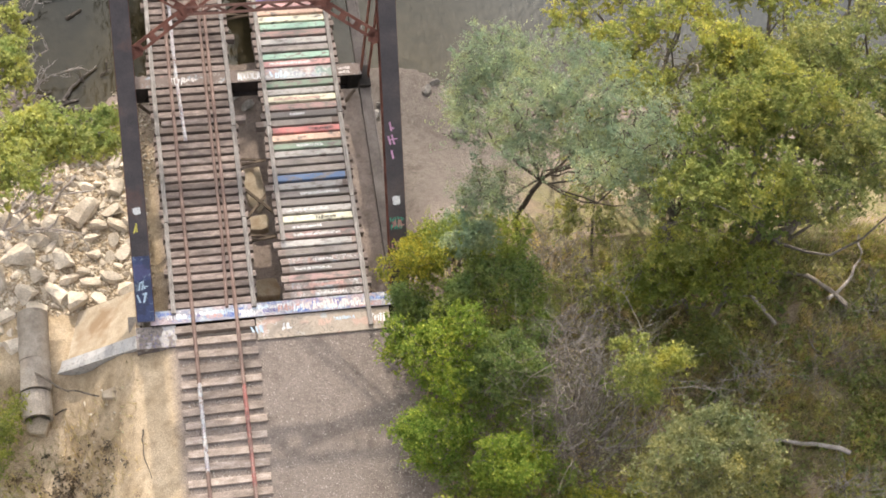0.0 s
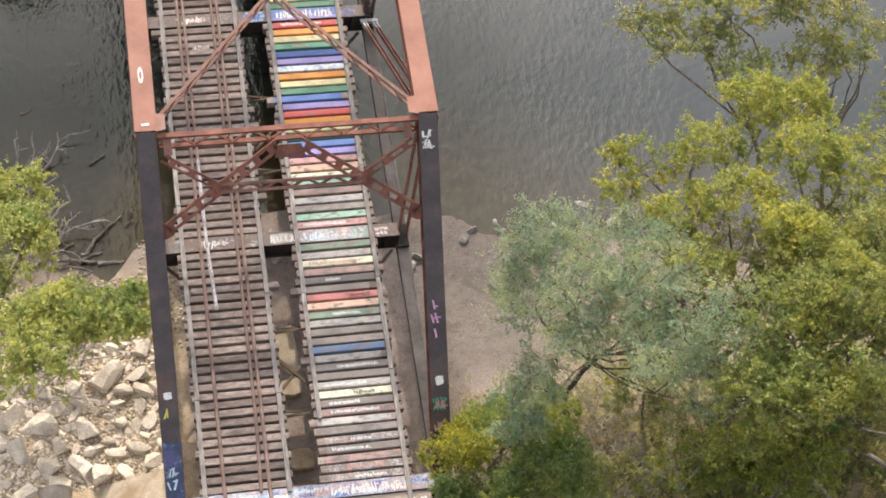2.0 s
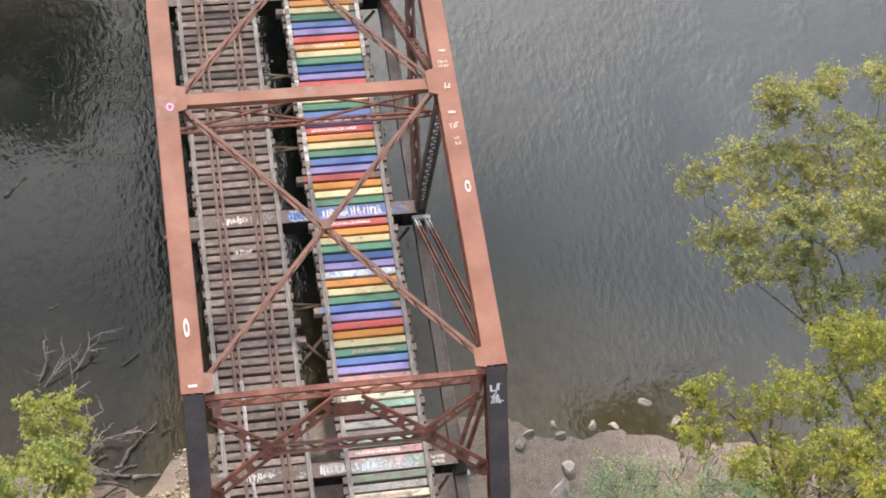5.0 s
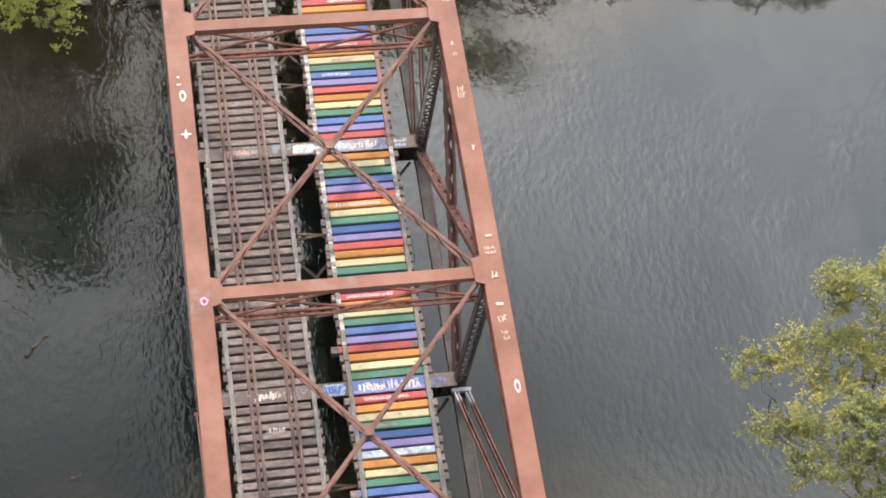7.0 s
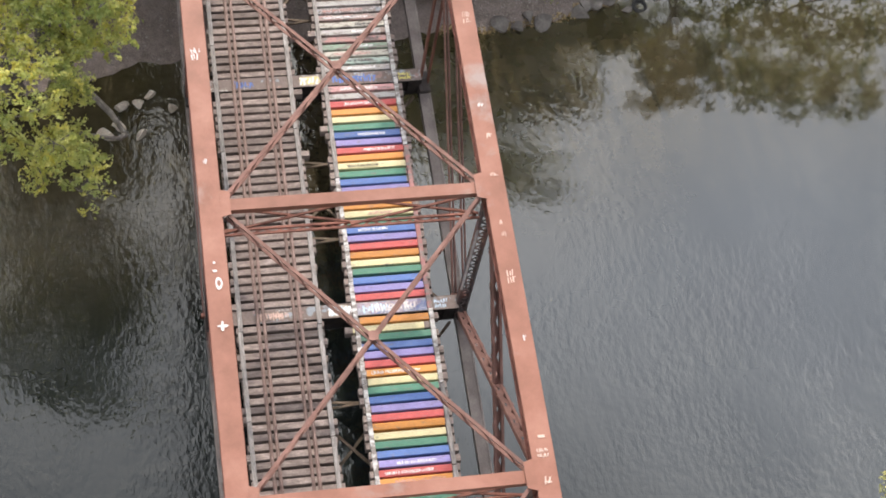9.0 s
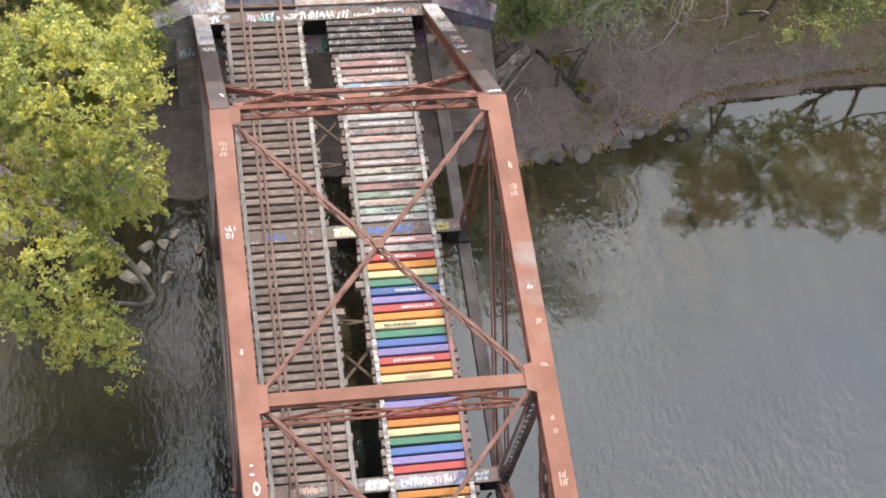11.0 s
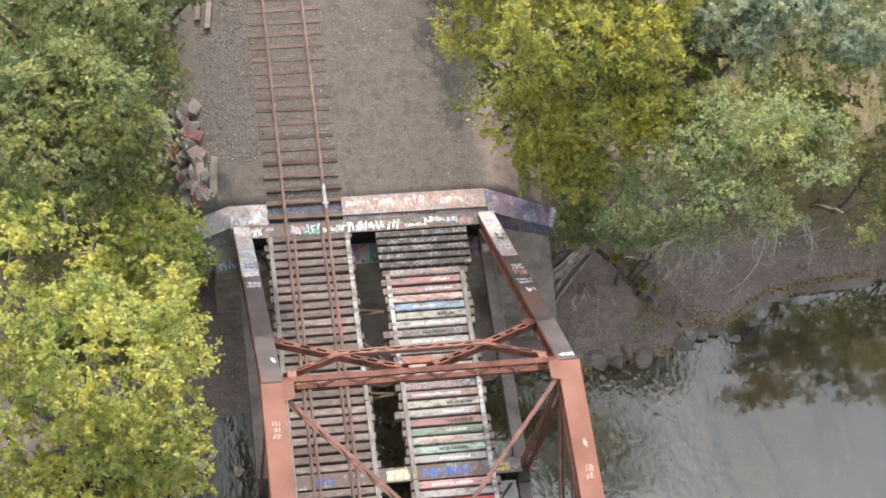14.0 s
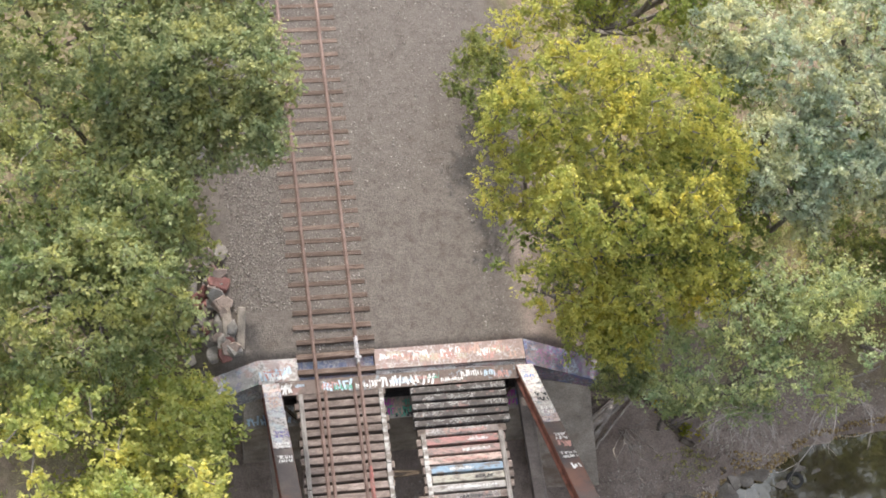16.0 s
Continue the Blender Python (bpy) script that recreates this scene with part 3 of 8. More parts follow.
def height(x, y):
    """The lie of the land."""
    x, y = np.asarray(x, float), np.asarray(y, float)
    w = wobble(x, y)
    ds = interp(x, SHORE_S) - y          # inland from the south shore
    dn = y - interp(x, SHORE_N)
    # south bank: a low beach, then up to the approach
    beach_s = WATER_Z + np.clip(ds, -6, 30) * 0.10 + w * 0.10
    east = smooth(x, 6.6, 9.0)
    rise_e = smooth(ds, 3.0, 14.0) * (4.3 + 0.05 * np.clip(x - 8, 0, 30)) + smooth(x, 12, 30) * smooth(ds, 0, 14) * 2.0
    beach_s = beach_s + east * rise_e
    top_s = (-0.13 - smooth(-x, 1.35, 2.3) * 0.35 - smooth(-x, 2.4, 6.1) * 4.35 - smooth(-x, 6, 11) * 0.6 + smooth(-x, 9.5, 15) * 2.0
             + w * 0.05 * smooth(-x, 2, 4) - east * 1.0 + smooth(x, 11, 22) * 2.2)
    behind = smooth(-y, 0.25 - 0.0, 0.75)            # behind the abutment's face
    behind_e = smooth(-y, -3.5, 2.5)
    behind_w = smooth(-y, -0.7, 0.6)
    blend = np.where(x > 6.6, behind_e, np.where(x < -2.9, behind_w, behind))
    south = beach_s * (1 - blend) + top_s * blend
    # north bank
    beach_n = WATER_Z + np.clip(dn, -6, 30) * 0.16 + w * 0.12
    top_n = -0.13 - smooth(-x, 3.4, 6.5) * 2.8 - smooth(x, 7.0, 9.5) * 1.6 + w * 0.05 * (smooth(-x, 3, 5) + smooth(x, 6.5, 9))
    bn = smooth(y, 49.0, 49.5)
    bn_e = smooth(y, 45.5, 52.5)
    bn_w = smooth(y, 46.5, 51.5)
    bln = np.where(x > 9.2, bn_e, np.where(x < -4.4, bn_w, bn))
    north = beach_n * (1 - bln) + top_n * bln
    # an undercut bank east of the muddy cove
    d = (x - 11.7) * 0.68 + (y - 48.6) * 0.73
    north = north + 0.75 * smooth(d, 0.0, 0.4) * smooth(x, 11.0, 12.0) * smooth(-x, -23, -15) * smooth(-y, -53, -50) * smooth(dn, 0.4, 1.6)
    mid = smooth(y, 24, 30)
    z = south * (1 - mid) + north * mid
    bed = (ds < 0) & (dn < 0)
    z = np.where(bed, np.maximum(np.minimum(z, WATER_Z + np.maximum(ds, dn) * 0.22), WATER_Z - 2.2), z)
    far = smooth(np.maximum(np.abs(x - 8), np.abs(y - 28)), 90, 400)
    return z * (1 - far) + far * np.where(bed, -7.5, 1.0)


def axis_lines(lo, hi, step):
    a = list(np.arange(lo, hi + 1e-6, step))
    out, d = [], step
    p = hi
    while p < 900:
        d *= 1.35
        p += d
        out.append(p)
    low, d, p = [], step, lo
    while p > -900:
        d *= 1.35
        p -= d
        low.append(p)
    return np.array(low[::-1] + a + out)


def ground_material():
    m, nt, b = start("earth_and_gravel", 0.95, 0, 0.15)
    v = coords(nt)
    at = nt.nodes.new("ShaderNodeAttribute")
    at.attribute_name = "soil"
    sep = nt.nodes.new("ShaderNodeSeparateColor")
    nt.links.new(at.outputs["Color"], sep.inputs[0])
    n1, n2, n3 = noise_tex(nt, v, 0.9, 5), noise_tex(nt, v, 6.0, 4, 0.7), noise_tex(nt, v, 26.0, 2, 0.7)
    mud = ramp(nt, n1, [(0.3, (0.23, 0.187, 0.163)), (0.7, (0.33, 0.272, 0.243))])
    sand = ramp(nt, n1, [(0.3, (0.39, 0.30, 0.20)), (0.55, (0.49, 0.39, 0.275)), (0.75, (0.57, 0.465, 0.345))])
    gravel = ramp(nt, n2, [(0.25, (0.142, 0.124, 0.112)), (0.5, (0.162, 0.143, 0.130)), (0.75, (0.186, 0.166, 0.152))])
    dryl = ramp(nt, n2, [(0.3, (0.165, 0.125, 0.086)), (0.5, (0.25, 0.195, 0.135)), (0.7, (0.35, 0.28, 0.20))])
    moss = ramp(nt, n2, [(0.3, (0.125, 0.122, 0.05)), (0.5, (0.19, 0.18, 0.078)), (0.7, (0.27, 0.25, 0.12))])
    litter_shade = mixc(nt, ramp(nt, noise_tex(nt, v, 0.55, 5, 0.65), [(0.42, (0, 0, 0)), (0.56, (1, 1, 1))]), dryl, moss)
    col = mixc(nt, sep.outputs[0], mud, sand)
    col = mixc(nt, sep.outputs[1], col, gravel)
    col = mixc(nt, sep.outputs[2], col, litter_shade)
    grain = ramp(nt, n3, [(0.3, (0.60, 0.60, 0.60)), (0.7, (1.32, 1.31, 1.29))])
    col = mixc(nt, 1.0, col, grain, "MULTIPLY")
    blotch = ramp(nt, noise_tex(nt, v, 2.4, 6, 0.7), [(0.34, (0.74, 0.72, 0.70)), (0.5, (1, 1, 1)), (0.68, (1.1, 1.1, 1.1))])
    col = mixc(nt, 1.0, col, blotch, "MULTIPLY")
    nt.links.new(col, b.inputs["Base Color"])
    bump(nt, b, n3, 0.7, 0.05)
    return m


gx, gy = axis_lines(-14, 32, 0.35), axis_lines(-14, 70, 0.35)
GX, GY = np.meshgrid(gx, gy)
GZ = height(GX, GY)
nx, ny = len(gx), len(gy)
idx = np.arange(nx * ny).reshape(ny, nx)
quads = np.stack([idx[:-1, :-1], idx[:-1, 1:], idx[1:, 1:], idx[1:, :-1]], -1).reshape(-1, 4)
ground_me = np_mesh("ground", np.stack([GX, GY, GZ], -1).reshape(-1, 3), quads)
sandy = np.clip(smooth(-GX, 1.3, 1.8) * smooth(GX, -15, -11) * smooth(GY, -14, -10) * smooth(-GY, -13, -9) + smooth(GX, 6.5, 8) * smooth(-GY, -13.5, -11) * 0.0, 0, 1)
gravelly = smooth(GX, -1.8, -1.2) * smooth(-GX, -6.9, -6.3) * smooth(-GY, 0.0, 0.7) * 0.5
gravelly = np.maximum(gravelly, smooth(GY, 49, 49.5) * smooth(GX, -5.8, -4.8) * smooth(-GX, -7.2 - 2 * smooth(GY, 54, 58), -6.4 - 2 * smooth(GY, 54, 58)))
gravelly = np.maximum(gravelly, 0.95 * smooth(GX, 6.6, 7.4) * smooth(-GX, -16, -12) * smooth(GY, 3, 6) * smooth(-GY, -16, -12))
littered = np.maximum(smooth(GX, 10.5, 13.5) * smooth(-GY, -9, -4), smooth(-GX, 6.5, 9) * smooth(-GY, -6, -2) * 0.3)
littered = np.maximum(littered, np.maximum(smooth(GY, 51, 55) * smooth(GX, 7.5, 10), smooth(GY, 45, 50) * smooth(-GX, 4, 6)))
littered = np.maximum(littered, smooth(GY, 47.6, 49.6) * smooth(GX, 13.5, 16))
littered = np.maximum(littered, np.maximum(smooth(np.abs(GX - 4), 20, 24), smooth(np.abs(GY - 26), 36, 40) * smooth(np.abs(GX - 2.5), 4.5, 6)))
soil = np.stack([sandy, gravelly, littered * 0.9, np.ones_like(sandy)], -1).astype(np.float32)
ca = ground_me.color_attributes.new("soil", "FLOAT_COLOR", "POINT")
ca.data.foreach_set("color", soil.ravel())
ground_me.polygons.foreach_set("use_smooth", np.ones(len(ground_me.polygons), bool))
ground = link_mesh("ground", ground_me, ground_material())
tagged(ground, "sandy and gravelly river banks with bare brown earth", "ground", kind="structure")


def water_material():
    m, nt, b = start("river_water", 0.04, 0, 0.9)
    b.inputs["IOR"].default_value = 2.0
    b.inputs["Specular Tint"].default_value = (0.98, 1.0, 0.96, 1)
    v = coords(nt)
    at = nt.nodes.new("ShaderNodeAttribute")
    at.attribute_name = "shallow"
    n1 = noise_tex(nt, v, 0.11, 4)
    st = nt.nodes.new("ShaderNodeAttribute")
    st.attribute_name = "silt_sheen"
    silt_sheen = mixc(nt, st.outputs["Fac"], (0.010, 0.013, 0.011), (0.034, 0.037, 0.036))   # darker west and by the banks, paler midstream: silt plus painted-in sky reflection
    deep = mixc(nt, 1.0, silt_sheen, ramp(nt, n1, [(0.3, (0.8, 0.8, 0.8)), (0.7, (1.2, 1.2, 1.2))]), "MULTIPLY")
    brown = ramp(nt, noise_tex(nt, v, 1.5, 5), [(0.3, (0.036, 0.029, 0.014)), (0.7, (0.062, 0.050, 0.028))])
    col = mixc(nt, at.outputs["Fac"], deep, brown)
    nt.links.new(col, b.inputs["Base Color"])
    r1 = noise_tex(nt, coords(nt, (1.0, 0.55, 1)), 4.2, 3, 0.55)
    gate = ramp(nt, noise_tex(nt, v, 0.3, 4), [(0.36, (0.22, 0.22, 0.22)), (0.64, (1, 1, 1))])
    mul = nt.nodes.new("ShaderNodeMath")
    mul.operation = "MULTIPLY"
    nt.links.new(r1, mul.inputs[0])
    nt.links.new(gate, mul.inputs[1])
    calm = nt.nodes.new("ShaderNodeAttribute")
    calm.attribute_name = "calm"
    still = nt.nodes.new("ShaderNodeMath")
    still.operation = "MULTIPLY"
    nt.links.new(mul.outputs[0], still.inputs[0])
    nt.links.new(calm.outputs["Fac"], still.inputs[1])
    bump(nt, b, still.outputs[0], 1.0, 0.032)
    sheen = nt.nodes.new("ShaderNodeAttribute")      # reflection strength set by place, weak in the south, imitating a changing sky
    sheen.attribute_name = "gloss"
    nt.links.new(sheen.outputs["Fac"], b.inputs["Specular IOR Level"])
    return m


wx, wy = axis_lines(-16, 36, 0.5), axis_lines(6, 52, 0.5)
WX, WY = np.meshgrid(wx, wy)
depth = WATER_Z - height(WX, WY)
wi = np.arange(WX.size).reshape(WX.shape)
wq = np.stack([wi[:-1, :-1], wi[:-1, 1:], wi[1:, 1:], wi[1:, :-1]], -1).reshape(-1, 4)
water_me = np_mesh("water", np.stack([WX, WY, np.full_like(WX, WATER_Z)], -1).reshape(-1, 3), wq)
sh = water_me.attributes.new("shallow", "FLOAT", "POINT")
off_n = interp(WX, SHORE_N) - WY
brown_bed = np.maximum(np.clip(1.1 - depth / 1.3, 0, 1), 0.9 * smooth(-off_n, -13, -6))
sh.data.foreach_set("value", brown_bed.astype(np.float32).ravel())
# Pale tint stands in for reflected sky, fading where the north trees mirror.
silt_sheen = smooth(WX, 1, 12) * (0.02 + 0.84 * smooth(WY, 14, 28) + 0.14 * smooth(WY, 30, 40)) * smooth(off_n - 2.0 * smooth(WX, 13, 17), -1, 6) + 0.10 * smooth(-WX, 0, 6) * smooth(WY, 16, 26)
sl = water_me.attributes.new("silt_sheen", "FLOAT", "POINT")
sl.data.foreach_set("value", silt_sheen.astype(np.float32).ravel())
cl = water_me.attributes.new("calm", "FLOAT", "POINT")
shelter = 4 * smooth(WX, 12, 18)
calm = np.maximum(0.10 + 0.90 * smooth(off_n, 5 + shelter, 13 + shelter), 0.85 * (1 - smooth(WX, 13, 18))) * (1 + 0.35 * smooth(-WX, -1, 3))
cl.data.foreach_set("value", calm.astype(np.float32).ravel())
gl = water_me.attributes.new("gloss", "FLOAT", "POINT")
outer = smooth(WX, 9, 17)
# Reflected sky brightness is graded into the gloss, duller south and west.
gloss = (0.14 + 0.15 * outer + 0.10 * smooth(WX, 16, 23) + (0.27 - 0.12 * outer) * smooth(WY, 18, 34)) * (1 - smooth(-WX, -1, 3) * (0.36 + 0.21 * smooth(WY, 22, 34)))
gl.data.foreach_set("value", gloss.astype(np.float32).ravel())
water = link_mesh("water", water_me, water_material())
tagged(water, "slow grey-green river water with light ripples", "water", kind="structure")

# ---------------------------------------------------------------- the truss bridge
PANEL = 9.72
SPAN = 5 * PANEL
XL, XR = -2.36, 6.58
XM = (XL + XR) / 2
TOP = 8.35                  # upper face of the top chord
LOW = -0.80                 # bottom chord
END_Y = 9.42                # where the end post meets the chord

bridge = thing("truss_bridge", (XM, 0, 0), "rust-red riveted steel truss railway bridge with painted marks, spanning a river", "bridge")


def at_bridge(ob):
    ob.matrix_parent_inverse = bridge.matrix_basis.inverted()
    return ob


bridge.matrix_basis = Matrix.Translation((XM, 0, 0))


def bpart(name, bm, material, label=""):
    return at_bridge(part(name, bm, material, bridge, label))


CHORD, POST, BEAM = {}, {}, {}


def hang(ob, owner):
    """Paint belongs to the member that carries it."""
    ob.parent = owner
    ob.matrix_parent_inverse = Matrix.Identity(4)
    return ob


def mirror(p, north):
    return Vector((p[0], SPAN - p[1] if north else p[1], p[2]))


def box_member(bm, a, b, up, w=0.60, d=0.52):
    """A built-up chord: two webs with flange angles under a wide cover plate, laced below."""
    a, b = Vector(a), Vector(b)
    y = (b - a).normalized()
    x = y.cross(Vector(up)).normalized()
    z = x.cross(y)
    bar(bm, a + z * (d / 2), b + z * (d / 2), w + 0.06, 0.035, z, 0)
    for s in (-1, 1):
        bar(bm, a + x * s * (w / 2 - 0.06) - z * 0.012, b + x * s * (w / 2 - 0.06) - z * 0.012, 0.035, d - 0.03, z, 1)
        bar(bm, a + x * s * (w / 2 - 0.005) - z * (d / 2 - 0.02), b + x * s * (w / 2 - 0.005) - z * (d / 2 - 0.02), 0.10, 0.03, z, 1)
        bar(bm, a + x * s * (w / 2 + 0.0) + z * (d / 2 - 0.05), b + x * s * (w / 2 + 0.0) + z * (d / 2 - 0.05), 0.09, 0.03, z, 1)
    n = int((b - a).length / 0.6)
    for i in range(n):
        p, q = a.lerp(b, i / n), a.lerp(b, (i + 1) / n)
        k = 1 if i % 2 else -1
        bar(bm, p + x * k * 0.26 - z * (d / 2 + 0.012), q - x * k * 0.26 - z * (d / 2 + 0.012), 0.06, 0.015, z, 1)


def post_point(x, s, north, lift=0.0):
    """A place on an end post's upper face: s runs from the bearing (0) to the portal's top (1)."""
    n = Vector((0, -8.3, 9.5)).normalized()
    p = Vector((x, -0.08 + 9.5 * s, 0.05 + 8.3 * s)) + n * lift
    return mirror(p, north)


rng = random.Random(11)
for x in (XL, XR):
    bm = bmesh.new()
    box_member(bm, (x, END_Y, TOP - 0.28), (x, SPAN - END_Y, TOP - 0.28), (0, 0, 1), 0.62)
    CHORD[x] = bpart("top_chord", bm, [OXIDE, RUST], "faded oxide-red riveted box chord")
    for north in (False, True):
        bm = bmesh.new()
        nrm = Vector((0, 8.3 if north else -8.3, 9.5))
        box_member(bm, post_point(x, 0.0, north, -0.28), post_point(x, 0.995, north, -0.28), nrm, 0.54)
        POST[x, north] = bpart("end_post", bm, [DARKSTEEL, RUST], "dark weathered inclined end post")
    # gusset plates on top of the chord
    inward = 1 if x == XL else -1
    for k in (1, 2, 3, 4):
        y = (END_Y + 0.28, 2 * PANEL, 3 * PANEL, SPAN - END_Y - 0.28)[k - 1]
        ln = 0.34 if k in (1, 4) else 0.5
        bm = bmesh.new()
        plate(bm, [(x + inward * 0.30, y - ln, TOP + 0.004), (x + inward * 0.62, y - ln * 0.8, TOP + 0.004),
                   (x + inward * 0.62, y + ln * 0.8, TOP + 0.004), (x + inward * 0.30, y + ln, TOP + 0.004)][::inward], (0, 0, 1), 0.02)
        bpart("gusset_plate", bm, OXIDE)
        for side in (-0.33, 0.33):
            bm = bmesh.new()
            bar(bm, (x + side, y, TOP - 0.75), (x + side, y, TOP - 0.06), 0.9, 0.025, (1, 0, 0))
            bpart("side_plate", bm, RUST)
        # laced vertical post from the chord to the floor beam
        bm = bmesh.new()
        yy = k * PANEL
        if k in (1, 4):
            for side in (-0.15, 0.15):
                bar(bm, (x + side, yy, LOW - 0.1), (x + side, yy, TOP - 0.5), 0.05, 0.24, (0, 1, 0))
            bpart("vertical_post", bm, RUST, "plain rusty hanger bars")
        else:
            laced(bm, (x, yy, LOW - 0.1), (x, yy, TOP - 0.5), (1, 0, 0), 0.17, 0.08, 0.26, 0.22, 0.07)
            post = bpart("vertical_post", bm, DARKSTEEL, "dark closely laced steel post")
            if x == XR and k == 3:
                bm = bmesh.new()
                bar(bm, (x - 0.2, yy - 0.134, 1.2), (x - 0.2, yy - 0.134, 5.6), 0.09, 0.01, (0, -1, 0))
                hang(bpart("painted_cover", bm, TAG["wingwhite"], "worn white paint on the post's edge"), post)
        # pin block and gusset at the foot
        bm = bmesh.new()
        bar(bm, (x, yy - 0.45, LOW), (x, yy + 0.45, LOW), 0.42, 0.62)
        bar(bm, (x + inward * 0.38, yy, LOW - 0.25), (x + inward * 0.38, yy, 0.0), 0.5, 0.28, (0, 1, 0))
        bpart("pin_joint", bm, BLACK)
    # bottom chord: a pair of deep bars with a batten plate now and then
    for s in (-0.19, 0.19):
        bm = bmesh.new()
        bar(bm, (x + s, 0.1, LOW), (x + s, SPAN - 0.1, LOW), 0.06, 0.34)
        bpart("bottom_chord_bar", bm, GREYSTEEL, "grey-brown bar of the bottom chord")
    bm = bmesh.new()
    bar(bm, (x, 0.3, LOW + 0.12), (x, SPAN - 0.3, LOW + 0.12), 0.32, 0.02)
    bpart("bottom_chord_plate", bm, GREYSTEEL, "grey-brown plate of the bottom chord")
    # diagonals
    for north in (False, True):
        for s in (-0.25, -0.14, 0.14, 0.25):
            bm = bmesh.new()
            bar(bm, mirror((x + s, PANEL + 0.15, TOP - 0.5), north), mirror((x + s, 2 * PANEL - 0.35, LOW + 0.45), north), 0.045, 0.17)
            eyebar = bpart("eyebar", bm, LACE)
            if x == XR and not north:
                bm = bmesh.new()
                top, foot = Vector((x + s, PANEL + 0.15, TOP - 0.5)), Vector((x + s, 2 * PANEL - 0.35, LOW + 0.45))
                bar(bm, foot.lerp(top, 0.015), foot.lerp(top, 0.07 + 0.02 * (s > 0)), 0.055, 0.182)
                hang(bpart("painted_cover", bm, TAG["wingwhite"], "worn white paint on the bar's end"), eyebar)
        bm = bmesh.new()
        a, b = mirror((x, 2 * PANEL + 0.1, TOP - 0.5), north), mirror((x, 3 * PANEL - 0.2, LOW + 0.2), north)
        laced(bm, a + Vector((0.03 if north else -0.03, 0, 0)), b, (1, 0, 0), 0.12, 0.09, 0.2, 0.6, 0.2)
        bpart("diagonal", bm, LACE)
        bm = bmesh.new()
        e = mirror((x, 2 * PANEL - 0.35, LOW + 0.55), north)
        bar(bm, e - Vector((0.34, 0, 0)), e + Vector((0.34, 0, 0)), 0.14, 0.16)
        bpart("pin_cap", bm, TAG["wingwhite"] if x == XR and not north else RUST, "pin end under worn white paint" if x == XR and not north else "")

# struts and sway frames between the chords
for k in (2, 3):
    y = k * PANEL
    bm = bmesh.new()
    bar(bm, (XL + 0.4, y, TOP - 0.12), (XR - 0.4, y, TOP - 0.12), 0.40, 0.03)
    for s in (-0.17, 0.17):
        bar(bm, (XL + 0.3, y + s, TOP - 0.25), (XR - 0.3, y + s, TOP - 0.25), 0.04, 0.24)
    bpart("top_strut", bm, OXIDE, "faded oxide-red cross strut")
    bm = bmesh.new()
    laced(bm, (XL + 0.25, y, 6.40), (XR - 0.25, y, 6.40), (0, 1, 0), 0.085, 0.075, 0.07, 0.34, 0.05)
    bpart("lower_strut", bm, RUST, "laced pair of rusty angles")
    for a, b in ((XL + 0.35, XM), (XM, XR - 0.35)):
        for z0, z1 in ((TOP - 0.35, 6.5), (6.5, TOP - 0.35)):
            bm = bmesh.new()
            bar(bm, (a, y + (0.05 if z0 > z1 else -0.05), z0), (b, y + (0.05 if z0 > z1 else -0.05), z1), 0.07, 0.07)
            bpart("sway_brace", bm, RUST)

# top lateral bracing, crossed in each panel
nodes_y = (END_Y + 0.3, 2 * PANEL, 3 * PANEL, SPAN - END_Y - 0.3)
for ya, yb in zip(nodes_y, nodes_y[1:]):
    for flip, zz in ((False, TOP - 0.05), (True, TOP - 0.13)):
        a = Vector((XL + 0.45 if not flip else XR - 0.45, ya + 0.25, zz))
        b = Vector((XR - 0.45 if not flip else XL + 0.45, yb - 0.25, zz))
        bm = bmesh.new()
        bar(bm, a, b, 0.11, 0.03)
        bar(bm, a - Vector((0, 0, 0.34)), b - Vector((0, 0, 0.34)), 0.10, 0.03)
        n = 26
        for i in range(n):
            p, q = a.lerp(b, i / n), a.lerp(b, (i + 1) / n)
            lo, hi = Vector((0, 0, -0.33)), Vector((0, 0, -0.01))
            bar(bm, p + (lo if i % 2 else hi), q + (hi if i % 2 else lo), 0.05, 0.02, (0, 1, 0))
        bpart("lateral_brace", bm, LACE, "laced red-brown cross brace")
    bm = bmesh.new()
    m = Vector((XM, (ya + yb) / 2, TOP - 0.02))
    plate(bm, [m + Vector(v) for v in ((-0.15, -0.12, 0), (-0.1, -0.16, 0), (0.1, -0.16, 0), (0.15, -0.12, 0), (0.15, 0.12, 0), (0.1, 0.16, 0), (-0.1, 0.16, 0), (-0.15, 0.12, 0))], (0, 0, 1), 0.02)
    bpart("crossing_plate", bm, LACE)

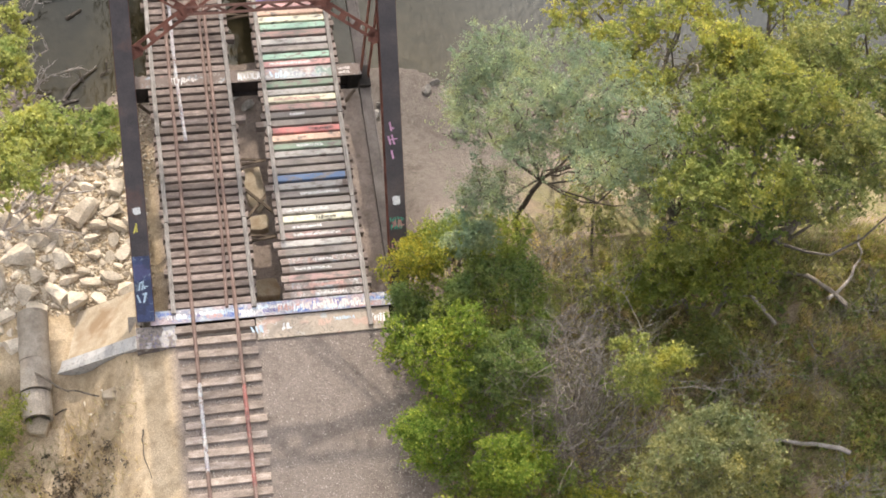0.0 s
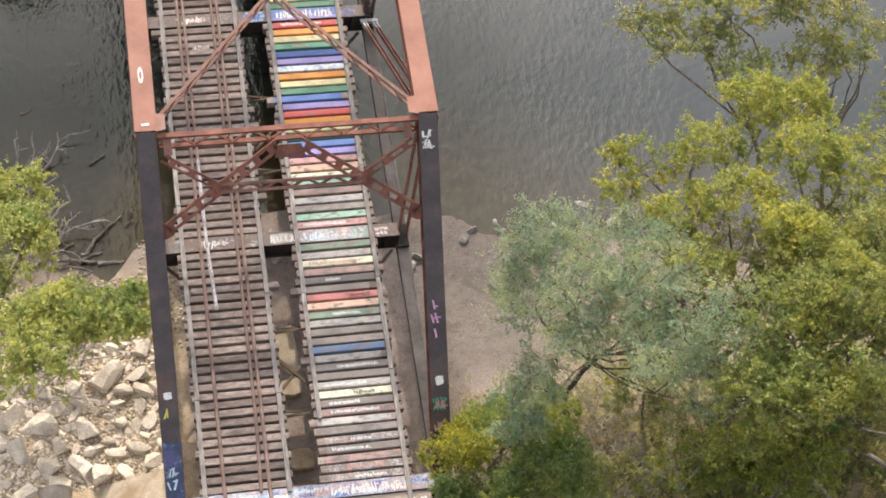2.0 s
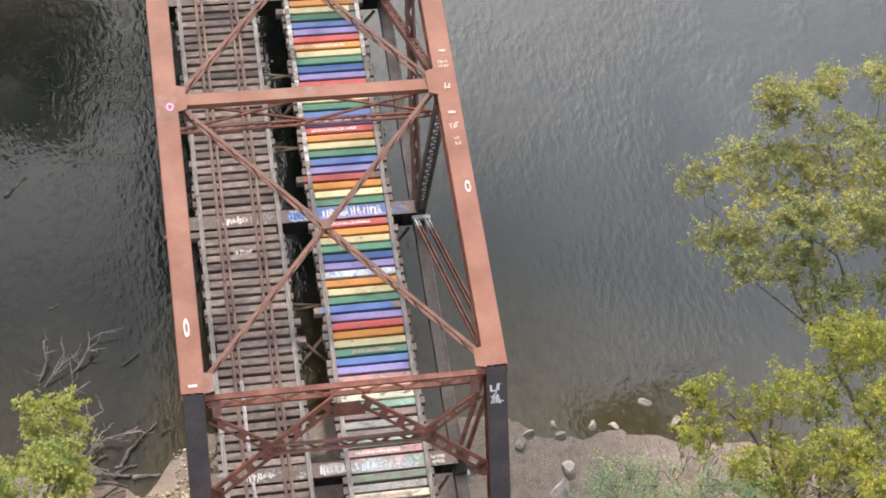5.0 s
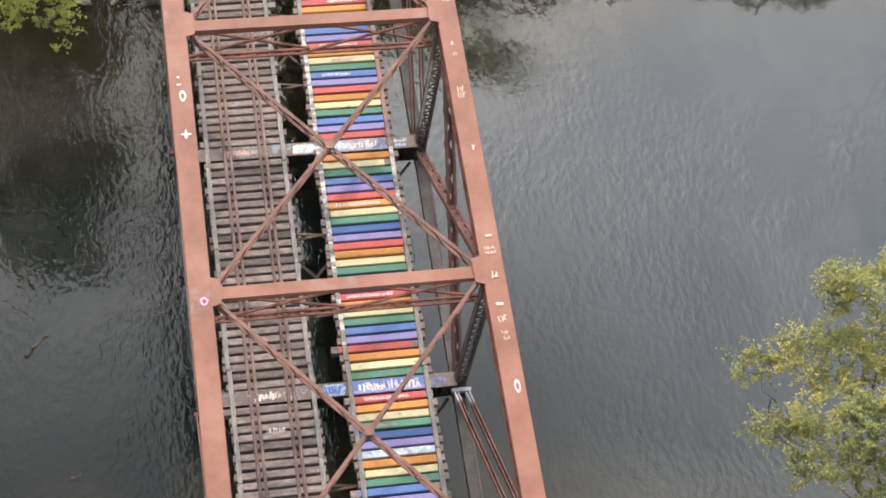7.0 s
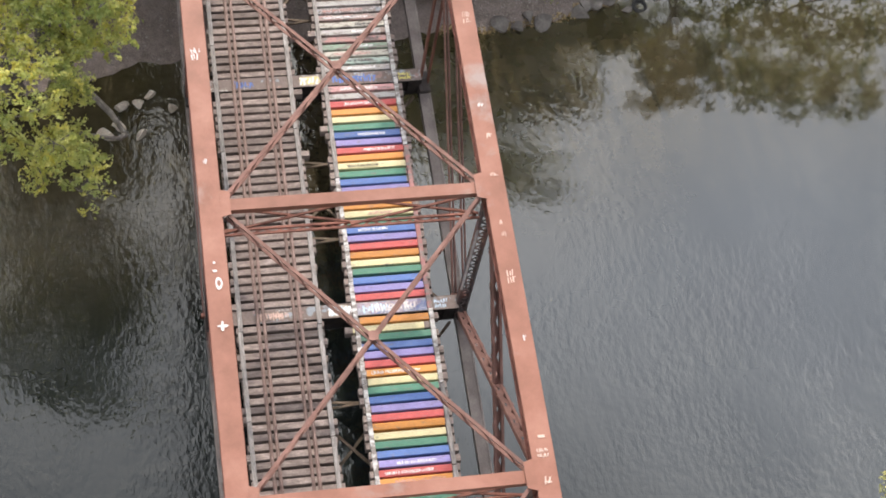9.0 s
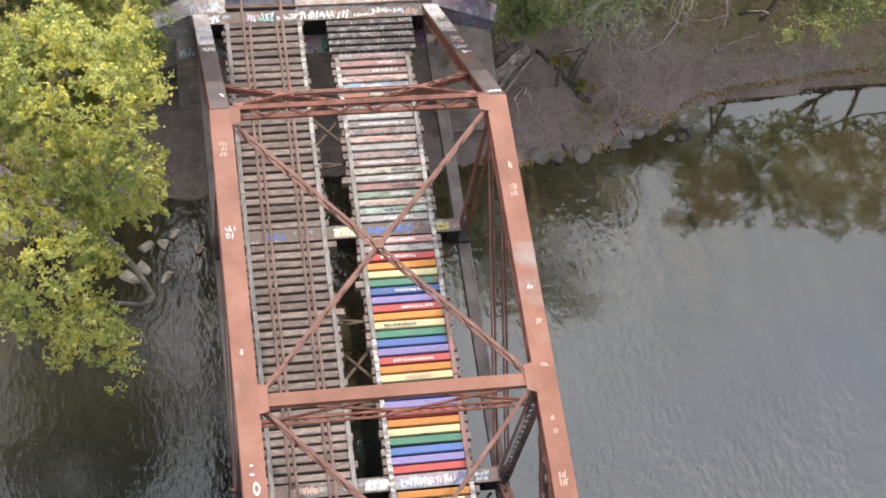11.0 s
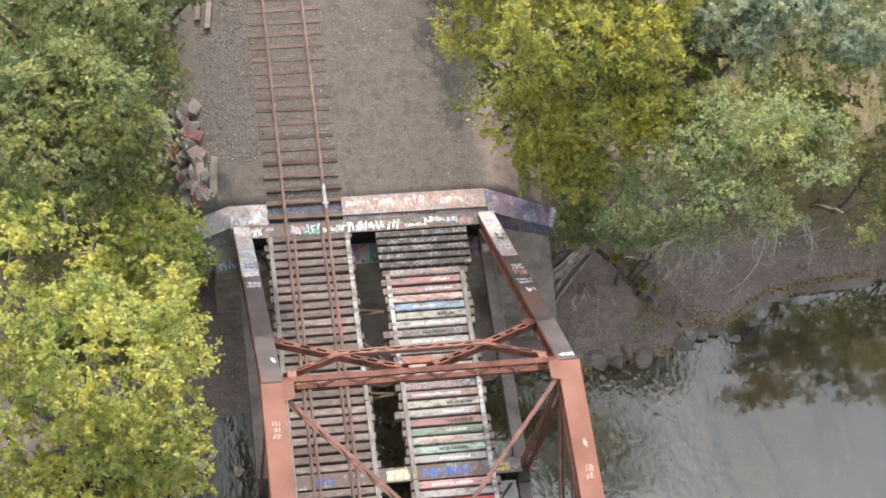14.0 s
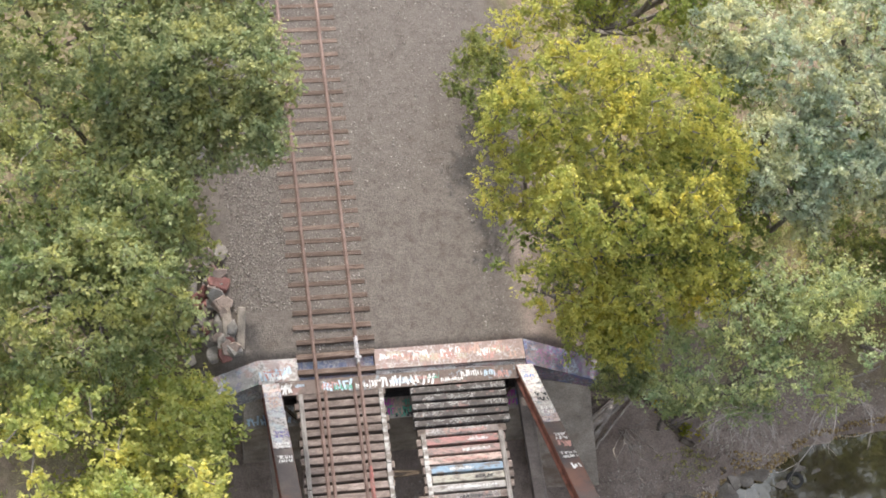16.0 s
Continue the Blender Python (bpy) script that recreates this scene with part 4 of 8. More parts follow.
# portal frames in the plane of the end posts
for north in (False, True):
    def pp(x, s, lift=-0.22):
        return post_point(x, s, north, lift)
    nrm = (0, 8.3 if north else -8.3, 9.5)
    slope = (pp(XM, 0.9) - pp(XM, 0.8)).normalized()
    inL, inR = XL + 0.3, XR - 0.3
    # an upright lattice girder across the hips
    hip = lambda x, z: mirror((x, 9.3, z), north)
    bm = bmesh.new()
    for z, w in ((8.17, 0.17), (7.55, 0.15)):
        bar(bm, hip(inL, z), hip(inR, z), w, 0.10)
    for z0, z1, n in ((8.13, 7.57, 14),):
        for i in range(n):
            xa, xb = inL + (inR - inL) * i / n, inL + (inR - inL) * (i + 1) / n
            bar(bm, hip(xa, z0 if i % 2 else z1), hip(xb, z1 if i % 2 else z0), 0.03, 0.08, (0, 1, 0))
    bpart("portal_strut", bm, RUST, "rusty latticed portal girder")
    knee, mid = 0.735, 0.845
    joints = {}
    for s, x0 in ((1, inL), (-1, inR)):
        apex = pp(XM - s * 0.35, 0.94)
        foot = pp(x0, knee)
        joint = foot.lerp(apex, 0.5)
        joints[s] = joint
        bm = bmesh.new()
        channel(bm, foot, apex, nrm, 0.28 if north else 0.36)
        bpart("portal_knee", bm, RUST, "rusty knee brace of the portal")
        bm = bmesh.new()
        channel(bm, pp(x0 + s * 0.15, 0.925), joint, nrm, 0.19 if north else 0.25)
        bpart("portal_brace", bm, RUST)
        for c, r in ((joint, 0.26), (foot + Vector((s * 0.1, 0, 0)), 0.28)):
            bm = bmesh.new()
            e1, e2 = Vector((1, 0, 0)), slope
            plate(bm, [c + e1 * r * a + e2 * r * b for a, b in ((-1, -0.4), (-0.2, -0.8), (0.9, -0.3), (1, 0.4), (0.1, 0.8), (-0.9, 0.5))], nrm, 0.03)
            bpart("portal_gusset", bm, RUST)
    bm = bmesh.new()
    laced(bm, joints[1], joints[-1], slope, 0.12, 0.08, 0.12, 0.45, 0.09)
    bpart("portal_tie", bm, LACE)
    bm = bmesh.new()
    c = pp(XM, 0.925, -0.1)
    plate(bm, [c + Vector((1, 0, 0)) * a + slope * b for a, b in ((-0.5, -0.22), (0.5, -0.22), (0.36, 0.2), (-0.36, 0.2))], nrm, 0.025)
    bpart("portal_gusset", bm, RUST)
    # pale spots at the strut's ends
    for x0 in (inL + 0.35, inR - 0.35):
        bm = bmesh.new()
        c = pp(x0, 0.955, -0.09)
        plate(bm, [c + Vector((1, 0, 0)) * a + slope * b for a, b in ((-0.13, -0.26), (0.13, -0.26), (0.1, 0.26), (-0.16, 0.26))], nrm, 0.02)
        bpart("batten_plate", bm, LACE)

# floor beams, stringers and the bracing below the decks
for k in range(6):
    y = k * PANEL + (0.02 if k == 0 else -0.12 if k == 5 else 0)
    bm = bmesh.new()
    w = 0.54
    bar(bm, (XL + 0.15, y, -0.02), (XR - 0.15, y, -0.02), w, 0.04)
    bar(bm, (XL + 0.15, y, -0.55), (XR - 0.15, y, -0.55), 0.03, 1.02)
    bar(bm, (XL + 0.15, y, -1.08), (XR - 0.15, y, -1.08), 0.36, 0.04)
    for i in range(8):
        x = XL + 0.5 + i * (XR - XL - 1.0) / 7
        bar(bm, (x, y, -1.06), (x, y, -0.04), 0.03, 0.32, (0, 1, 0))
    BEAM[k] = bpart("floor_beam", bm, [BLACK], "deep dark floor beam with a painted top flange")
    bm = bmesh.new()
    bar(bm, (XL + 0.15, y, 0.004), (XR - 0.15, y, 0.004), w - 0.02, 0.006)
    hang(bpart("painted_flange", bm, TAG["flange"] if k else TAG["beam"], "top flange covered in worn paint and marks"), BEAM[k])
for x in (-0.80, 0.80, 4.035 - 0.80, 4.035 + 0.80):
    for k in range(5):
        bm = bmesh.new()
        ya, yb = k * PANEL + 0.12, (k + 1) * PANEL - 0.25
        bar(bm, (x, ya, -0.26), (x, yb, -0.26), 0.26, 0.03)
        bar(bm, (x, ya, -0.58), (x, yb, -0.58), 0.03, 0.62)
        bar(bm, (x, ya, -0.9), (x, yb, -0.9), 0.26, 0.03)
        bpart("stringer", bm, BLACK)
OCHRE = surface("ochre_rusted_angle", (0.07, 0.05, 0.034), (0.11, 0.08, 0.055), (0.16, 0.12, 0.085), 2, 24, 0.8, varied=0.1)
for k in range(5):
    for s in (1, -1):
        bm = bmesh.new()
        a = Vector((XM - s * 4.1, k * PANEL + 0.3, LOW - 0.22 - 0.03 * s))
        b = Vector((XM + s * 4.1, (k + 1) * PANEL - 0.3, LOW - 0.22 - 0.03 * s))
        bar(bm, a, b, 0.10, 0.08)
        bpart("bottom_brace", bm, OCHRE)
    for q in (0.33, 0.66):
        for z0, z1 in ((-0.4, -0.95), (-0.95, -0.4)):
            bm = bmesh.new()
            y = (k + q) * PANEL + (0.06 if z0 > z1 else -0.06)
            bar(bm, (0.8, y, z0), (4.035 - 0.8, y, z1), 0.08, 0.06)
            bpart("cross_frame", bm, OCHRE)

# marks on the steel
rng = random.Random(5)


def chord_mark(x, y, w, h, colour, kind="patch", z=TOP, dx=0.0):
    o = (x - w / 2 + dx, y - h / 2, z + 0.013)
    if kind == "patch":
        hang(patch("painted_mark", bridge, o, (1, 0, 0), (0, 1, 0), w, h, colour, rng), CHORD[x])
    else:
        hang(lettering("painted_mark", bridge, o, (1, 0, 0), (0, 1, 0), w, h, colour, rng, rows=max(1, round(h / 0.2))), CHORD[x])


def sprayed_cross(x, y, size, colour, dx=0.0):
    """A worn cross with uneven arms."""
    bm = bmesh.new()
    for i in range(4):
        c, q = ((1, 0), (0, 1), (-1, 0), (0, -1))[i], ((0, 1), (-1, 0), (0, -1), (1, 0))[i]
        r0, r1, w0, w1 = 0.005, size * rng.uniform(0.42, 0.6), size * 0.11, size * rng.uniform(0.07, 0.15)
        o = Vector((x + dx, y, TOP + 0.016 + 0.0007 * i))
        c, q = Vector((c[0], c[1], 0)), Vector((q[0], q[1], 0))
        plate(bm, [o + c * r0 - q * w0, o + c * r1 * 0.6 - q * w1 * 1.2, o + c * r1 - q * w1 * 0.5, o + c * r1 * 0.95 + q * w1 * 0.6, o + c * r1 * 0.5 + q * w1, o + c * r0 + q * w0], (0, 0, 1), 0.002)
    hang(part("painted_mark", bm, MARK[colour], bridge, "worn " + colour + " sprayed cross"), CHORD[x])


def sprayed_ring(x, y, w, h, colour, dx=0.0):
    """A hollow leaf-like loop with a stroke down its middle."""
    bm = bmesh.new()
    k = 14
    o = Vector((x + dx, y, TOP + 0.016))
    pts = [Vector((w / 2 * math.cos(6.2832 * i / k) * rng.uniform(0.9, 1.1), h / 2 * math.sin(6.2832 * i / k) * rng.uniform(0.95, 1.05), 0)) for i in range(k)]
    for i in range(k):
        p, q = pts[i], pts[(i + 1) % k]
        plate(bm, [o + p * 0.5, o + p, o + q, o + q * 0.5], (0, 0, 1), 0.002)
    hang(part("painted_mark", bm, MARK[colour], bridge, colour + " sprayed loop"), CHORD[x])


for y, w, h in ((9.64, 0.24, 0.10), (34.73, 0.24, 0.5), (30.7, 0.16, 0.22), (27.13, 0.08, 0.08), (26.85, 0.12, 0.08)):
    chord_mark(XL, y, w * 1.2, h, "worn", "bars" if h > 0.2 else "patch", dx=-0.05 if 26 < y < 28 else 0.0)
sprayed_cross(XL, 25.0, 0.34, "worn", 0.03)
sprayed_ring(XL, 26.42, 0.22, 0.42, "worn", 0.04)
sprayed_ring(XL, 11.5, 0.17, 0.62, "worn", -0.02)
sprayed_ring(XL, 19.15, 0.26, 0.3, "pink", 0.1)
chord_mark(XL, 37.6, 0.3, 0.8, "salmon", "bars")
sprayed_ring(XR, 15.5, 0.2, 0.44, "worn", 0.1)
chord_mark(XR, 32.35, 0.26, 0.6, "worn", "bars")
chord_mark(XR, 23.82, 0.12, 0.24, "worn", "bars", dx=0.1)
for y, w, h in ((20.6, 0.24, 0.10), (20.1, 0.36, 0.34), (19.24, 0.26, 0.3), (18.24, 0.28, 0.12), (17.75, 0.28, 0.26), (17.1, 0.34, 0.6), (25.9, 0.26, 0.5), (27.6, 0.24, 0.6), (29.35, 0.4, 0.56), (31.0, 0.2, 0.3), (35.6, 0.3, 0.5), (36.5, 0.2, 0.3)):
    chord_mark(XR, y, w, h, "salmon" if h > 0.45 else "blush", "bars" if h > 0.2 else "patch", dx=rng.uniform(0.0, 0.12))


def post_mark(x, s, w, h, colour, north, kind="bars", dx=0.0, rows=1):
    o = post_point(x - w / 2 + dx, s, north, 0.013)
    u = (1, 0, 0) if not north else (-1, 0, 0)
    if north:
        o = post_point(x + w / 2 + dx, s, north, 0.013)
    v = post_point(x, s + 0.1, north) - post_point(x, s, north)
    f = patch if kind == "patch" else lettering
    kw = {} if kind == "patch" else {"rows": rows}
    hang(f("painted_mark", bridge, o, u, v, w, h, colour, rng, **kw), POST[x, north])


bm = bmesh.new()
bar(bm, post_point(XL, 0.0, False, 0.012), post_point(XL, 0.185, False, 0.012), 0.585, 0.008, (0, -8.3, 9.5))
hang(bpart("painted_cover", bm, TAG["bluepost"], "lower end of the post under blue and violet paint"), POST[XL, False])
post_mark(XL, 0.05, 0.34, 0.9, "pale", False, rows=2)
post_mark(XL, 0.30, 0.30, 0.28, "white", False, "patch")
post_mark(XL, 0.25, 0.36, 0.4, "yellow", False)
post_mark(XR, 0.27, 0.3, 0.34, "white", False, "patch")
post_mark(XR, 0.14, 0.5, 1.2, "rose", False, rows=3)
post_mark(XR, 0.20, 0.5, 0.5, "green", False, rows=2)
post_mark(XR, 0.40, 0.3, 1.35, "pink", False, rows=3)
post_mark(XR, 0.90, 0.44, 0.75, "white", False, rows=2)
for x in (XL, XR):
    bm = bmesh.new()
    a, c = post_point(x, 0.0, True, 0.012), post_point(x, 0.34 if x == XR else 0.36, True, 0.012)
    bar(bm, a, c, 0.585, 0.008, (0, 8.3, 9.5))
    hang(bpart("painted_cover", bm, TAG["post"], "lower end of the post under white and black graffiti"), POST[x, True])
    post_mark(x, 0.40, 0.5, 0.5, "white", True, rows=2)
post_mark(XR, 0.44, 0.56, 0.5, "rose", True, rows=1)
post_mark(XR, 0.50, 0.5, 0.45, "white", True, rows=2)
post_mark(XR, 0.56, 0.4, 0.4, "white", True)
post_mark(XL, 0.27, 0.5, 0.5, "violet", True, rows=2)
post_mark(XL, 0.33, 0.5, 0.5, "white", True, rows=2)
post_mark(XR, 0.25, 0.5, 0.6, "white", True, rows=2)
post_mark(XL, 0.08, 0.5, 0.8, "salmon", True, rows=3)
post_mark(XR, 0.06, 0.5, 0.8, "blue", True, rows=3)
post_mark(XR, 0.17, 0.5, 0.7, "black", True, rows=2)
post_mark(XL, 0.86, 0.32, 0.5, "white", True)
post_mark(XR, 0.96, 0.5, 0.3, "white", True)
# bright marks on the floor beams' flanges, between and beside the decks
for k, cols in enumerate((("pale", "magenta", "white", "blue", "white", "red", "blue"), ("white", "white", "yellow", "white", "pale", "white", "rose"), ("white", "white", "pale", "blue", "white", "white", "red"),
                          ("white", "salmon", "white", "white", "pale", "white", "white"), ("pale", "blue", "yellow", "white", "blue", "pale", "yellow"), ("white", "pink", "pale", "white", "green", "white", "white"))):
    y = k * PANEL + (0.02 if k == 0 else -0.12 if k == 5 else 0)
    for i, c in enumerate(cols):
        xa = XL + 0.35 + i * 1.25
        if i in (0, 2, 5, 6) or k in (0, 5):
            continue
        hang(lettering("painted_mark", bridge, (xa, y - 0.2, 0.013), (1, 0, 0), (0, 1, 0), rng.uniform(0.6, 1.1), 0.38, c, rng), BEAM[k])

# painted stretches of flange that carry on the walkway's colours
for k, mat, words in ((1, TAG["wingpale"], "flange under pale pink and white graffiti"), (2, PAINT["blue"], "blue-painted stretch of the flange"), (3, TAG["beam"], "pale grey stretch of the flange under graffiti")):
    bm = bmesh.new()
    bar(bm, (2.78, k * PANEL, 0.007), (5.29, k * PANEL, 0.007), 0.47, 0.006, (0, 0, 1))
    hang(bpart("painted_cover", bm, mat, words), BEAM[k])
bm = bmesh.new()
bar(bm, (2.78, 2 * PANEL - 0.175, 0.012), (5.29, 2 * PANEL - 0.175, 0.012), 0.115, 0.006, (0, 0, 1))
hang(bpart("painted_cover", bm, PAINT["purple"], "purple stripe along the flange's edge"), BEAM[2])
# solid fills on the flanges in the gap between the decks
for k, cols in ((1, ("cream", "worn")), (2, ("pale", "blue")), (3, ("cream", "pale")), (4, ("cream", "yellow"))):
    hang(patch("painted_mark", bridge, (1.72, k * PANEL - 0.24, 0.007), (1, 0, 0), (0, 1, 0), 0.84, 0.46, cols[0], rng), BEAM[k])
    hang(lettering("painted_mark", bridge, (1.76, k * PANEL - 0.2, 0.011), (1, 0, 0), (0, 1, 0), 0.8, 0.38, cols[1], rng, rows=2), BEAM[k])
    hang(lettering("painted_mark", bridge, (5.55, k * PANEL - 0.2, 0.009), (1, 0, 0), (0, 1, 0), 0.5, 0.36, cols[1], rng, rows=2), BEAM[k])

# ---------------------------------------------------------------- decks
PITCH = PANEL / 28.7
WEAR = random.Random(3)


def tie_mesh(length, mats, inner=None, w=0.258, h=0.32, seed=0):
    """A squared timber with eased edges; inner: the stretch of its length that carries paint."""
    r = random.Random(seed)
    xs = [-length / 2, length / 2] if inner is None else [-length / 2, inner[0], inner[1], length / 2]
    e = 0.018
    prof = [(-w / 2, -h), (w / 2, -h), (w / 2, -e), (w / 2 - e, 0), (-w / 2 + e, 0), (-w / 2, -e)]
    bm = bmesh.new()
    rings = []
    for x in xs:
        j = r.uniform(-0.006, 0.006)
        rings.append([bm.verts.new((x, py + j, pz + r.uniform(-0.004, 0.004))) for py, pz in prof])
    for i, (a, b) in enumerate(zip(rings, rings[1:])):
        for k in range(6):
            f = bm.faces.new((a[k], b[k], b[(k + 1) % 6], a[(k + 1) % 6]))
            f.material_index = 1 if inner is not None and i == 1 else 0
    bm.faces.new(rings[0])
    bm.faces.new(rings[-1][::-1])
    bmesh.ops.recalc_face_normals(bm, faces=bm.faces)
    me = bpy.data.meshes.new("tie")
    bm.to_mesh(me)
    bm.free()
    for m in mats:
        me.materials.append(m)
    return me


def child(name, me, parent, m, label=""):
    ob = new(name, me)
    ob.parent = parent
    ob.matrix_basis = parent.matrix_basis.inverted() @ m
    if label:
        ob["label"] = label
    return ob


def rail_mesh(name, pts, mats, scale=1.0):
    """A rail of flat-bottomed section, its foot at z = 0, along pts."""
    prof = [(-0.07, 0), (0.07, 0), (0.07, 0.012), (0.012, 0.035), (0.012, 0.12), (0.036, 0.13), (0.036, 0.165), (0.028, 0.172),
            (-0.028, 0.172), (-0.036, 0.165), (-0.036, 0.13), (-0.012, 0.12), (-0.012, 0.035), (-0.07, 0.012)]
    bm = bmesh.new()
    rings = [[bm.verts.new((p[0] + a * scale, p[1], p[2] + b * scale)) for a, b in prof] for p in pts]
    k = len(prof)
    for a, b in zip(rings, rings[1:]):
        for i in range(k):
            bm.faces.new((a[i], a[(i + 1) % k], b[(i + 1) % k], b[i]))
    bm.faces.new(rings[0])
    bm.faces.new(rings[-1][::-1])
    bmesh.ops.recalc_face_normals(bm, faces=bm.faces)
    me = bpy.data.meshes.new(name)
    bm.to_mesh(me)
    bm.free()
    for m in mats:
        me.materials.append(m)
    return me


track = thing("bridge_track", (0, 0, 0), "railway track with rusty rails and guard rails on weathered grey ties", "railway track")
plain_ties = [tie_mesh(3.08, [TIE], w=0.24, seed=s) for s in range(5)]
I4 = Matrix.Identity(4)
for k in range(5):
    for i in range(27):
        y = k * PANEL + (i + 1.35) * PITCH
        m = pose(WEAR.uniform(-0.07, 0.07) + (WEAR.choice((-0.22, 0.25)) if WEAR.random() < 0.05 else 0), y + WEAR.uniform(-0.012, 0.012),
                 WEAR.uniform(-0.012, 0.006), 0, 0, WEAR.uniform(-0.5, 0.5))
        child("tie", WEAR.choice(plain_ties), track, m)
# running rails reach on to both approaches
for x in (-0.752, 0.752):
    child("rail", rail_mesh("rail", [(x, y, 0.0) for y in (-60, -0.4, SPAN + 0.6, 130)], [RAIL]), track, I4, "rusty brown running rail")
child("guard_rail", rail_mesh("guard_rail", [(-0.40, 7.1, 0), (-0.52, 9.6, 0), (-0.54, 11, 0), (-0.54, 46.5, 0), (-0.5, SPAN - 0.3, 0)], [RAIL], 0.92), track, I4, "rusty inner guard rail")
child("guard_rail", rail_mesh("guard_rail", [(0.45, 0.2, 0), (0.54, 3.0, 0), (0.54, 46.5, 0), (0.5, SPAN - 0.1, 0)], [RAIL], 0.92), track, I4, "rusty inner guard rail")
child("white_rail_stretch", rail_mesh("white_rail_stretch", [(-0.40, 7.08, 0), (-0.52, 9.6, 0), (-0.54, 11, 0), (-0.54, 13.2, 0)], [TAG["rail"]], 0.96), track, I4, "white-painted end of the guard rail")
child("white_rail_stretch", rail_mesh("white_rail_stretch", [(-0.752, -5.8, 0), (-0.752, -2.6, 0)], [TAG["rail"]], 1.04), track, I4, "white-painted stretch of rail")
child("red_rail_stretch", rail_mesh("red_rail_stretch", [(0.752, -6.5, 0), (0.752, -2.8, 0)], [TAG["redrail"]], 1.04), track, I4, "red-painted stretch of rail")
child("white_rail_stretch", rail_mesh("white_rail_stretch", [(0.752, 49.2, 0), (0.752, 50.2, 0)], [TAG["rail"]], 1.05), track, I4, "white-painted stretch of rail")
child("red_rail_stretch", rail_mesh("red_rail_stretch", [(0.752, 44.0, 0), (0.752, 45.4, 0)], [TAG["redrail"]], 1.04), track, I4, "red-painted stretch of rail")
bm = bmesh.new()
bar(bm, (0.64, 49.42, 0.09), (0.87, 49.42, 0.09), 0.07, 0.14)
me = bpy.data.meshes.new("joint_bar")
bm.to_mesh(me)
bm.free()
me.materials.append(TAG["wingwhite"])
child("joint_bar", me, track, I4, "white-painted rail joint")


def timber_run(parent, x, y0, y1, step, mats, r):
    """Guard timbers laid end to end with small steps between them."""
    y = y0
    while y < y1:
        ln = min(step * r.uniform(0.8, 1.2), y1 - y)
        if ln < 0.4:
            break
        bm = bmesh.new()
        bar(bm, (0, -ln / 2 + 0.012, 0.055), (0, ln / 2 - 0.012, 0.055), 0.165, 0.12)
        bmesh.ops.bevel(bm, geom=list(bm.edges), offset=0.012, segments=1, affect="EDGES")
        me = bpy.data.meshes.new("guard_timber")
        bm.to_mesh(me)
        bm.free()
        me.materials.append(r.choice(mats))
        child("guard_timber", me, parent, pose(x + r.uniform(-0.015, 0.015), y + ln / 2, r.uniform(0, 0.012), 0, 0, r.uniform(-0.25, 0.25)))
        y += ln


timber_run(track, -1.39, 0.1, SPAN - 0.4, 4.2, [TIMBER], WEAR)
timber_run(track, 1.39, 0.1, 42.6, 4.2, [TIMBER], WEAR)
timber_run(track, 1.39, 42.6, SPAN - 0.4, 3.0, [TIMBERBLUE, TIMBERWHITE], WEAR)

walkway = thing("painted_walkway", (4.035, 0, 0), "disused deck of timber ties painted in rainbow colours", "walkway")
walkway.matrix_basis = Matrix.Translation((4.035, 0, 0))
CYCLE = ["red", "orange", "yellow", "green", "blue", "purple"]
cyc = [CYCLE[i % 6] for i in range(40)]
ROWS = [   # from north to south in each panel, southernmost panel first
    "sage lgrey cream rosy grey grey faded_red peach sage lgrey grey grey faded_blue lgrey grey grey lgrey cream grey rosy lgrey grey tagged grey rosy tagged tagged".split(),
    cyc[:6] + ["lettered"] + cyc[1:6] + cyc[:6] + "pink peach cream mint rosy lgrey grey mint pink".split(),
    cyc[1:28],
    ["pink", "lgrey"] + cyc[:25],
    "dark dark dark dark dark tagged nred rosy npeach nblue ncream lgrey tagged lgrey grey tagged npeach lgrey tagged rosy ncream lgrey nred sage ncream nmint lgrey".split(),
]
tie_cache = {}
